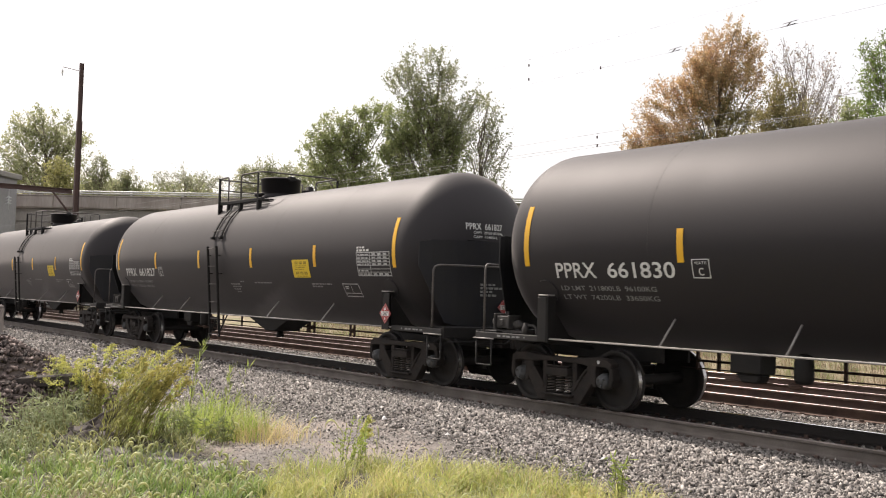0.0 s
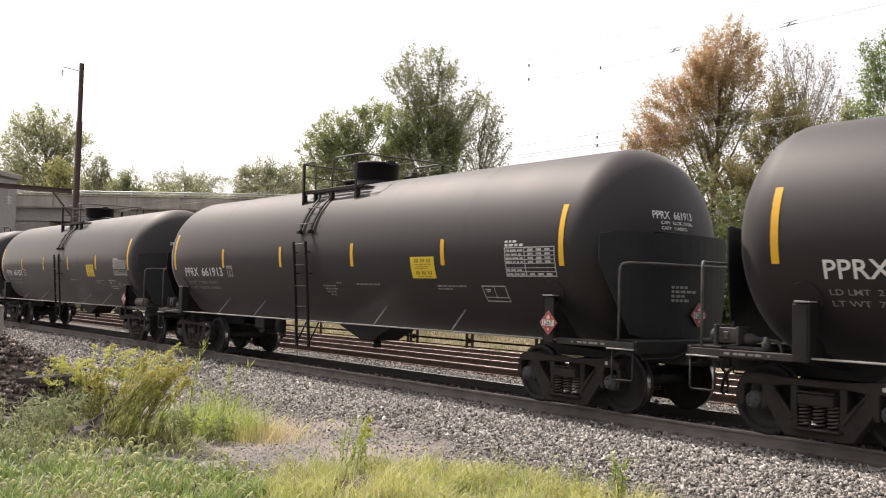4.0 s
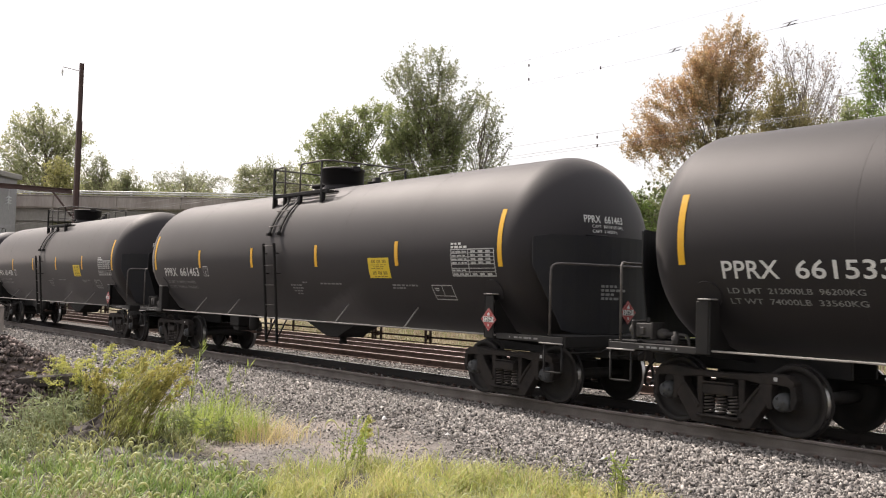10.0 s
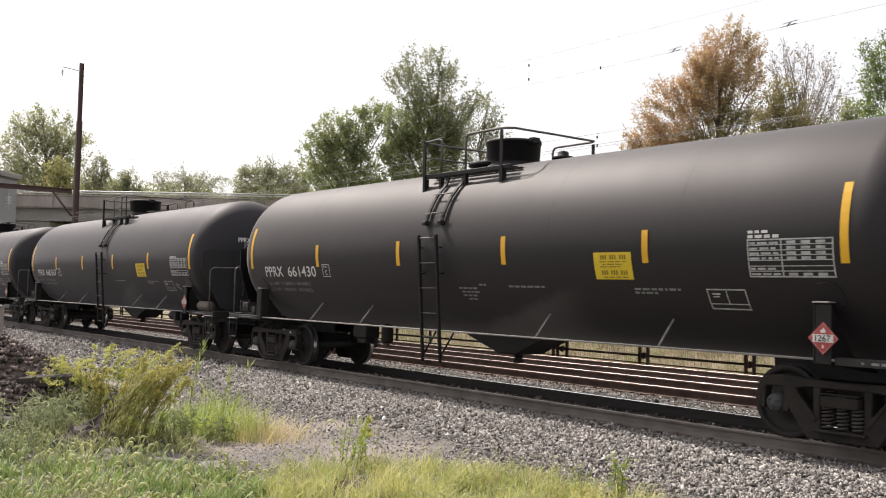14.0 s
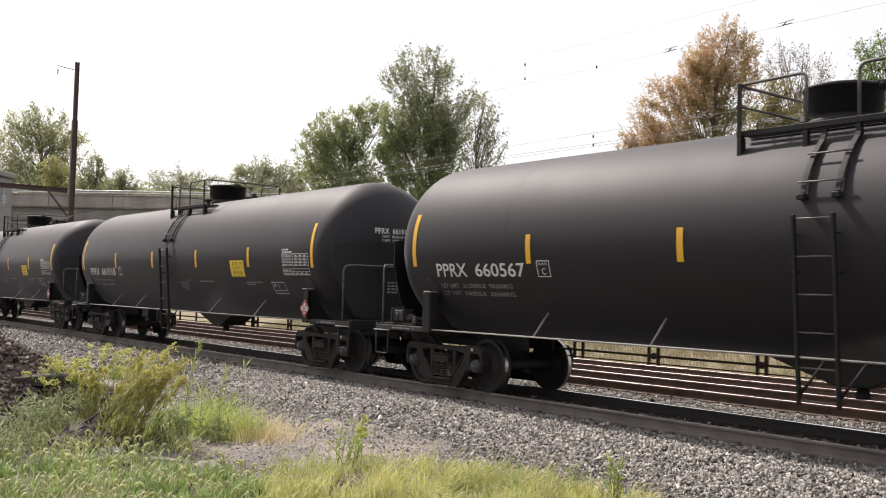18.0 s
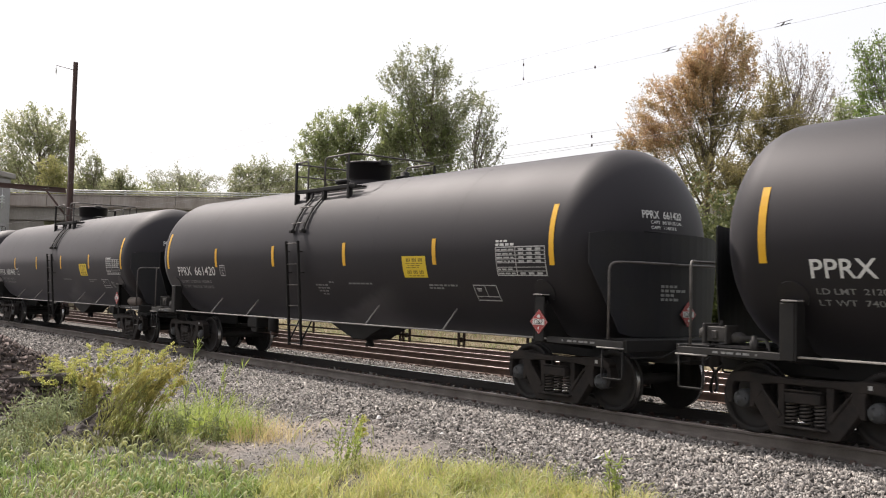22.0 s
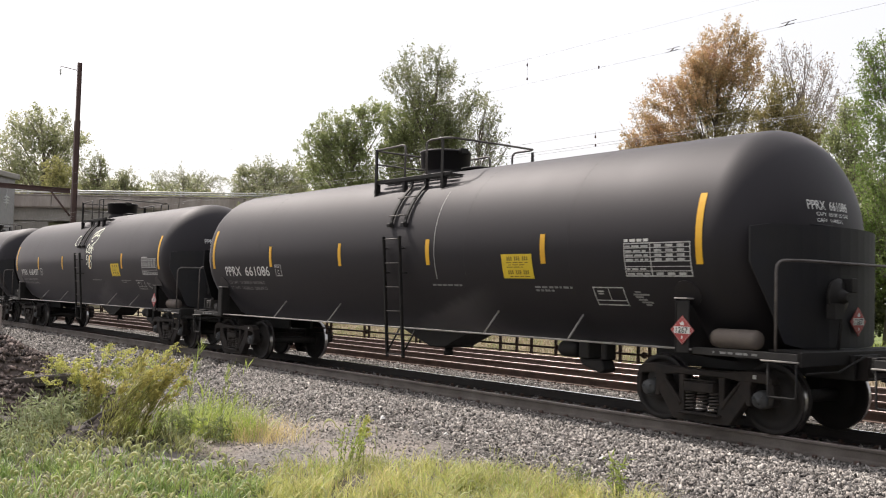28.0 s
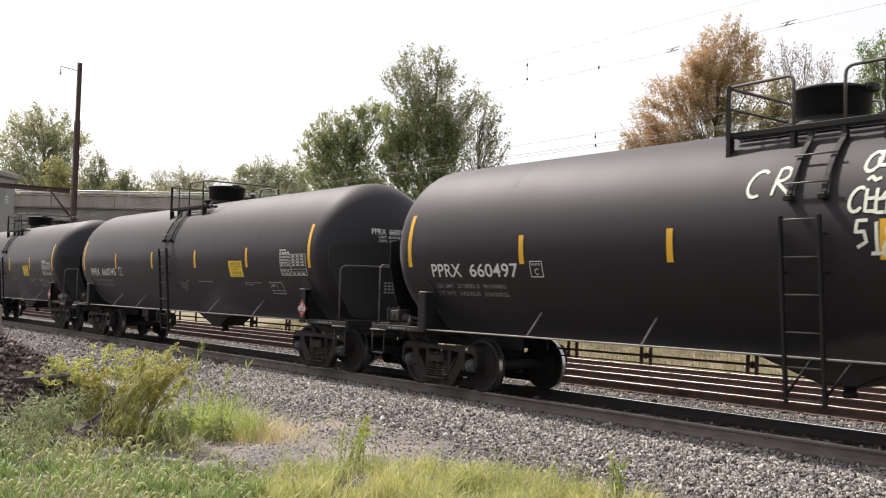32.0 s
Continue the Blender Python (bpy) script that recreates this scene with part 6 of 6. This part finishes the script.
def make_weed(x, y, height, stems, spread, leaf, flower, label, seed, name="weed", flowers=True, lean=(0, 0), fan=.14, plume=.22):
    """A clump of tall weed stems with narrow leaves and, if it blooms, plumes of flowers."""
    rng = np.random.default_rng(seed)
    weed = tagged(new(name), label, "weed", group="weeds beside the track")
    weed.location = (x, y, float(ground_z(x, y)) - .02)
    g, lp, fp = Geo(), [], []
    for i in range(stems):
        a, r = rng.uniform(0, 2 * math.pi), spread * math.sqrt(rng.uniform(0, 1))
        foot = np.array([r * math.cos(a), r * math.sin(a), 0])
        h = height * rng.uniform(.6, 1.08)
        top = foot + np.array([rng.normal(0, fan) + lean[0], rng.normal(0, fan) + lean[1], 1]) * h
        mid = (foot + top) / 2 + rng.normal(0, .04, 3)
        g.tube([foot, mid, top], .006, 4, False, .0025)
        n = int(46 * h)
        s = rng.uniform(.12, .95, n)[:, None]
        line = np.where(s < .5, foot + (mid - foot) * s * 2, mid + (top - mid) * (s * 2 - 1))
        lp.append(line + rng.normal(0, .025, (n, 3)))
        if flowers and rng.random() < .85:
            for b in range(rng.integers(4, 8)):
                d = np.array([rng.normal(0, .6), rng.normal(0, .6), rng.uniform(.1, .7)])
                k = rng.integers(34, 52)
                s = rng.uniform(0, 1, k)[:, None]
                fp.append(top - np.array([0, 0, .14]) + d * plume * s + np.array([0, 0, -.07]) * s ** 2 + rng.normal(0, .014, (k, 3)))
    tagged(part("stem", g, M_STEM, weed), kind="stuff")
    part("foliage", leaf_mesh("foliage", np.concatenate(lp), .075, rng, leaf, True), None, weed)
    if fp:
        part("bloom", leaf_mesh("bloom", np.concatenate(fp), .026, rng, flower), None, weed, "plumes of small yellow flowers")
    return weed


def lance_leaves(name, base, way, length, width, material, rng, droop=.3):
    """Narrow drooping leaves that leave a stem at `base` along `way`."""
    c = len(base)
    way = way / np.linalg.norm(way, axis=1)[:, None]
    side = np.cross(way, rng.normal(size=(c, 3)))
    side /= np.linalg.norm(side, axis=1)[:, None]
    long = (length * rng.uniform(.6, 1.25, c))[:, None]
    mid, tip = base + way * long * .5, base + way * long - np.array([0, 0, droop]) * long
    v = np.stack([base, mid - side * width / 2, tip, mid + side * width / 2], 1).reshape(-1, 3)
    k = (np.arange(c) * 4)[:, None]
    return mesh_of(name, v, np.concatenate([k + (0, 1, 2), k + (0, 2, 3)]), material)


def make_stalks(x, y, height, stems, spread, leaf, flower, label, seed, name="goldenrod", lean=(0, 0), fan=.06, length=.10, width=.016, dense=70, plume=.2, low=.12, droop=.25, along=1.5):
    """Upright or leaning stalks with lance-shaped leaves all along and, if they bloom, a feathery one-sided plume on each top."""
    rng = np.random.default_rng(seed)
    plant = tagged(new(name), label, "weed", group="weeds beside the track")
    plant.location = (x, y, float(ground_z(x, y)) - .02)
    g, base, way, bloom = Geo(), [], [], []
    for i in range(stems):
        a, r = rng.uniform(0, 2 * math.pi), spread * math.sqrt(rng.uniform(0, 1))
        foot, h = np.array([r * math.cos(a), r * math.sin(a), 0]), height * rng.uniform(.62, 1.06)
        drift = np.array([rng.normal(0, fan) + lean[0], rng.normal(0, fan) + lean[1], 0])
        line = lambda s: foot + drift * h * (.35 * s + .65 * s * s) + np.array([0, 0, h]) * s * (1 - .06 * s)
        g.tube([line(s) for s in (0, .35, .7, 1)], .005, 4, False, .002)
        n = int(dense * h)
        s = rng.uniform(low, .96, n)[:, None]
        up = (drift + np.array([0, 0, 1.0]))[None]
        base.append(line(s))
        way.append(rng.normal(0, .8, (n, 3)) * (1, 1, .4) + up * along)
        if flower:
            out = drift / (np.linalg.norm(drift) + 1e-6) + rng.normal(0, .5, 3) * (1, 1, 0)
            for b in range(rng.integers(7, 12)):
                s0 = rng.uniform(.80, 1.0)
                reach = plume * (1.12 - s0) * 3.2 * rng.uniform(.6, 1.1)
                k = rng.integers(16, 26)
                s = rng.uniform(0, 1, k)[:, None]
                d = out * .55 + rng.normal(0, .45, 3) * (1, 1, .2) + up[0] * .8
                bloom.append(line(s0) + d * reach * s + np.array([0, 0, -.5]) * reach * s ** 2 + rng.normal(0, .008, (k, 3)))
    tagged(part("stem", g, M_STEM, plant), kind="stuff")
    part("foliage", lance_leaves("foliage", np.concatenate(base), np.concatenate(way), length, width, leaf, rng, droop), None, plant)
    if bloom:
        part("bloom", leaf_mesh("bloom", np.concatenate(bloom), .025, rng, flower), None, plant, "feathery plumes of small yellow flowers")
    return plant


make_stalks(-16.5, -6.75, 1.05, 26, .45, L_WEED, L_GOLD, "goldenrod clump with feathery yellow plumes", 41, lean=(.05, .05), fan=.20, dense=34, plume=.24)
make_stalks(-15.9, -6.25, 1.28, 18, .40, L_LIME, L_GOLD, "goldenrod clump with arching yellow plumes", 42, lean=(.12, .20), fan=.16, dense=28, plume=.28)
make_stalks(-14.75, -6.85, 1.02, 16, .22, L_FADE, L_DULLGOLD, "upright goldenrod clump turning brown", 53, lean=(.02, .03), fan=.07, dense=44, plume=.10)
make_stalks(-12.95, -7.15, 1.34, 30, .32, L_FADE, L_DULLGOLD, "leaning goldenrod clump turning brown and gold", 43, lean=(.30, .36), fan=.07, length=.15, width=.018, dense=34, plume=.11, low=.15, droop=.1, along=1.9)
make_stalks(-13.15, -6.85, 1.15, 14, .30, L_LIME, L_DULLGOLD, "leaning goldenrod clump turning brown and gold", 54, lean=(.26, .34), fan=.10, length=.14, width=.016, dense=26, plume=.11, droop=.1, along=1.9)
make_weed(-15.2, -7.25, .60, 46, .48, L_MUG, L_GOLD, "grey-green bushy weed beside old timber", 44, "weed", False)
make_weed(-14.6, -7.75, .58, 34, .45, L_MUG, L_GOLD, "grey-green bushy weed beside old timber", 45, "weed", False)
make_weed(-13.3, -8.45, .42, 24, .42, L_MUG, L_GOLD, "grey-green bushy weed beside old timber", 46, "weed", False)
make_weed(-13.15, -6.25, .50, 22, .24, L_WEED, L_GOLD, "low dark green weed on the gravel", 47, "weed", False)
make_weed(-12.7, -5.85, .42, 16, .22, L_WEED, L_GOLD, "low dark green weed on the gravel", 48, "weed", False)
make_stalks(-14.95, -5.30, 1.32, 2, .05, L_LIME, None, "tall bright green reed stalk", 56, "reed", (.08, .10), .04, .22, .018, 16, droop=.05, along=2.2)
make_stalks(-14.6, -4.75, 1.05, 3, .15, L_LIME, None, "bright green reed stalk with narrow leaves", 57, "reed", (.10, .12), .06, .22, .018, 16, droop=.05, along=2.0)
make_stalks(-13.9, -5.30, .74, 9, .30, L_LIME, None, "bright green reed stalks with narrow leaves", 58, "reed", (.10, .06), .10, .24, .018, 20, droop=.1, along=1.8)
make_weed(-7.15, -3.65, .52, 7, .07, L_LIME, L_GOLD, "single slender bright green weed on gravel", 49, "weed", False)
make_weed(-7.65, -3.80, .36, 6, .12, L_WEED, L_GOLD, "single slender green weed on gravel", 50, "weed", False)
make_stalks(-9.80, -5.42, .66, 11, .20, L_LIME, None, "bushy bright green weed in the grass", 51, "weed", (.05, .08), .22, .06, .014, 90)
make_stalks(-10.02, -5.20, .84, 3, .05, L_LIME, L_GOLD, "slender goldenrod with a yellow tip in the grass", 52, "goldenrod", (.10, .14), .06, .06, .012, 80, .10)


# ---- heap, old timber, litter, small fittings ----
def make_heap():
    """A heap of dark spoil and broken stone, old ties lying on its flank."""
    n, v, f = 46, [], []
    cx, cy, rad, high = -18.35, -7.6, 2.6, 1.28
    for i in range(n + 1):
        for j in range(n + 1):
            x, y = cx + rad * (2 * i / n - 1), cy + rad * (2 * j / n - 1)
            d = math.hypot(x - cx, y - cy) / rad
            h = high * max(0, 1 - d ** 1.6) * (1 + .25 * noise.noise(Vector((x, y, 3)) * .9)) + .10 * noise.noise(Vector((x, y, 7)) * 3) + .05 * noise.noise(Vector((x, y, 1)) * 9)
            v.append((x, y, float(ground_z(x, y)) + h - .12))
    for i in range(n):
        for j in range(n):
            a = i * (n + 1) + j
            f.append((a, a + n + 1, a + n + 2, a + 1))
    heap = tagged(new("dirt_mound", mesh_of("dirt_mound", v, f, M_SPOIL, True)), "dark heap of dirt and broken stone beside the track", "heap")
    rng = np.random.default_rng(9)
    c = 15000
    u, a = np.sqrt(rng.uniform(0, 1, c)) * .97, rng.uniform(0, 2 * math.pi, c)
    p = np.stack([cx + rad * u * np.cos(a), cy + rad * u * np.sin(a)], 1)
    i, j = np.rint((p[:, 0] - cx + rad) / (2 * rad) * n).astype(int), np.rint((p[:, 1] - cy + rad) / (2 * rad) * n).astype(int)
    z = np.array(v)[np.clip(i, 0, n) * (n + 1) + np.clip(j, 0, n), 2]
    s = .052 * rng.lognormal(0, .30, c)
    q = (STONE_CUBE * .5 + rng.uniform(-.3, .3, (c, 8, 3))) * (s[:, None] * (1.25, .75, .38))[:, None]
    q = np.einsum("nij,nkj->nki", turned(c, rng), q) + np.concatenate([p, z[:, None] + .01], 1)[:, None]
    st = tagged(new("rubble", mesh_of("rubble", q.reshape(-1, 3), (STONE_FACES + (np.arange(c) * 8)[:, None, None]).reshape(-1, 4), M_RUBBLE)), "brown-grey broken stones on the spoil heap", "rubble", kind="stuff")


def make_timber(length, m, label, seed):
    """An old squared tie, split and worn."""
    rng = random.Random(seed)
    g, k = Geo(), 9
    ring = [(-.11, -.085), (-.12, .07), (-.09, .09), (.10, .088), (.118, .06), (.112, -.09)]
    v = [(length * (i / k - .5), y * rng.uniform(.85, 1.06), z * rng.uniform(.82, 1.06)) for i in range(k + 1) for y, z in ring]
    f = [(i * 6 + j, i * 6 + (j + 1) % 6, (i + 1) * 6 + (j + 1) % 6, (i + 1) * 6 + j) for i in range(k) for j in range(6)] + [tuple(reversed(range(6))), tuple(k * 6 + j for j in range(6))]
    ob = tagged(new("old_tie", g.add(v, f).mesh("old_tie", M_ROTTEN, .012)), label, "timber", group="discarded ties")
    ob.matrix_world = m


def make_clods():
    """Dark clods and bits of rotten wood lying between the weed clumps."""
    rng = np.random.default_rng(12)
    c = 620
    p = np.stack([rng.normal(-13.75, .55, c), rng.normal(-7.15, .32, c)], 1)
    z = ground_z(p[:, 0], p[:, 1]) + rng.uniform(0, .14, c) * np.exp(-((p[:, 0] + 13.75) / .6) ** 2 - ((p[:, 1] + 7.15) / .4) ** 2)
    s = .085 * rng.lognormal(0, .4, c)
    q = (STONE_CUBE * .5 + rng.uniform(-.34, .34, (c, 8, 3))) * (s[:, None] * (1.3, .7, .6))[:, None]
    q = np.einsum("nij,nkj->nki", turned(c, rng), q) + np.concatenate([p, z[:, None]], 1)[:, None]
    tagged(new("dirt_clods", mesh_of("dirt_clods", q.reshape(-1, 3), (STONE_FACES + (np.arange(c) * 8)[:, None, None]).reshape(-1, 4), M_ROTTEN)), "dark clods and rotten wood among the weeds", "debris", kind="stuff")


make_heap()
make_clods()
make_timber(2.2, pose(-16.95, -7.52, .05, 4, -5, 52), "dark rotten railway tie lying on the heap", 1)
make_timber(2.2, pose(-16.55, -7.62, -.27, -5, 4, 58), "dark rotten railway tie with a split end", 2)
make_timber(1.9, pose(-16.2, -8.2, -.38, 3, 3, 20), "dark rotten railway tie half buried in weeds", 3)
make_timber(.9, pose(-14.35, -7.0, -.34, 0, -30, 60), "broken upright tie stump among the weeds", 4)


def make_slab(x, y, a, b, turn, label, seed):
    rng = random.Random(seed)
    poly = [(a * math.cos(t) * rng.uniform(.6, 1.15), b * math.sin(t) * rng.uniform(.6, 1.15)) for t in (i * math.pi / 4 for i in range(8))]
    v = [(px, py, z) for z in (-.10, .07) for px, py in poly]
    g = Geo().add(v, [tuple(reversed(range(8))), tuple(range(8, 16))] + [(i, (i + 1) % 8, (i + 1) % 8 + 8, i + 8) for i in range(8)])
    ob = tagged(new("flat_stone", g.mesh("flat_stone", M_SLAB, .02)), label, "stone", group="flat stones in the grass")
    ob.matrix_world = pose(x, y, float(ground_z(x, y)) - .035, rng.uniform(-7, 7), rng.uniform(-7, 7), turn)


for i, (x, y, a, b, t) in enumerate(((-11.95, -6.85, .34, .20, 30), (-11.5, -6.95, .36, .24, 70), (-11.10, -6.60, .32, .20, 10), (-11.2, -7.10, .26, .18, 50), (-12.4, -7.35, .24, .20, 20), (-10.0, -8.75, .26, .20, 20))):
    make_slab(x, y, a, b, t, "flat grey-brown stone slab in the grass", i)

LITTER = Geo().add([(0, 0, 0), (.07, .01, .02), (.09, .06, .0), (.03, .07, .035), (.045, .035, .05)], [(0, 1, 4), (1, 2, 4), (2, 3, 4), (3, 0, 4), (3, 2, 1, 0)]).mesh("litter_scrap", M_LITTER)
for x, y, t, s in ((-8.36, -2.70, 20, 1.0), (-12.9, -2.9, 70, 1.3), (-11.2, -2.95, 10, .9), (-10.6, -2.6, 140, .7), (-14.2, -3.4, 40, .8)):
    ob = tagged(new("litter_scrap", LITTER), "small crumpled scrap of white litter on ballast", "litter", group="litter scraps")
    ob.matrix_world = pose(x, y, float(ground_z(x, y)) + .045, 8, 5, t) @ Matrix.Scale(s, 4)

for x, z, up in ((-21.26, 8.67, .22), (-21.25, 8.24, .42), (-18.33, 8.10, .02), (-18.41, 6.16, .15), (-18.40, 5.92, .03)):
    g = Geo().lathe([(.006, .045), (.024, .025), (.02, 0), (.026, -.025), (.006, -.045)], 8, "z").tube([(0, 0, 0), (0, 0, up)], .004, 4)
    ob = tagged(new("wire_marker", g.mesh("wire_marker", M_POLE)), "small dark fitting hung on an overhead wire", "fitting", group="wire fittings")
    ob.location = (x, 7.9, z)

marker = tagged(new("marker_post"), "short pale grey concrete post beside the track", "post")
marker.location = (-40.2, -2.25, float(ground_z(-40.2, -2.25)))
part("shaft", Geo().box(-.14, .14, -.14, .14, -.2, 1.0), M_CONC, marker, "", .03)
part("cap", Geo().lathe([(.16, 1.004), (.16, 1.05), (.1, 1.1), (.02, 1.11)], 12, "z"), M_CONC, marker)


def motions():
    """The train rolls past, gaining a little speed; every wheelset turns with it."""
    steps = [i * 0.5 for i in range(65)]
    turn_steps, d = [], 0.0
    fine = np.linspace(0, 32, 3201)
    dist = np.array([train_place(t) - train_place(0) for t in fine])
    goal = 0.0
    while goal < dist[-1]:
        turn_steps.append(round(float(np.interp(goal, dist, fine)) * FPS) / FPS)
        goal += 0.457 * radians(76)
    turn_steps = sorted(set(turn_steps + [0.0, 32.0]))
    for i, car in enumerate(CARS):
        walk(car, [(t, pose(train_place(t) + 7.30 - i * PITCH, 0, 0)) for t in steps])
        for ws in [o for o in car.children if o.name.startswith("wheelset")]:
            x, y, z = ws.location
            start = (i * 37 + x * 50) % 90
            walk(ws, [(t, pose(x, y, z, 0, start + math.degrees((train_place(t) - train_place(0)) / 0.457), 0)) for t in turn_steps])


motions()
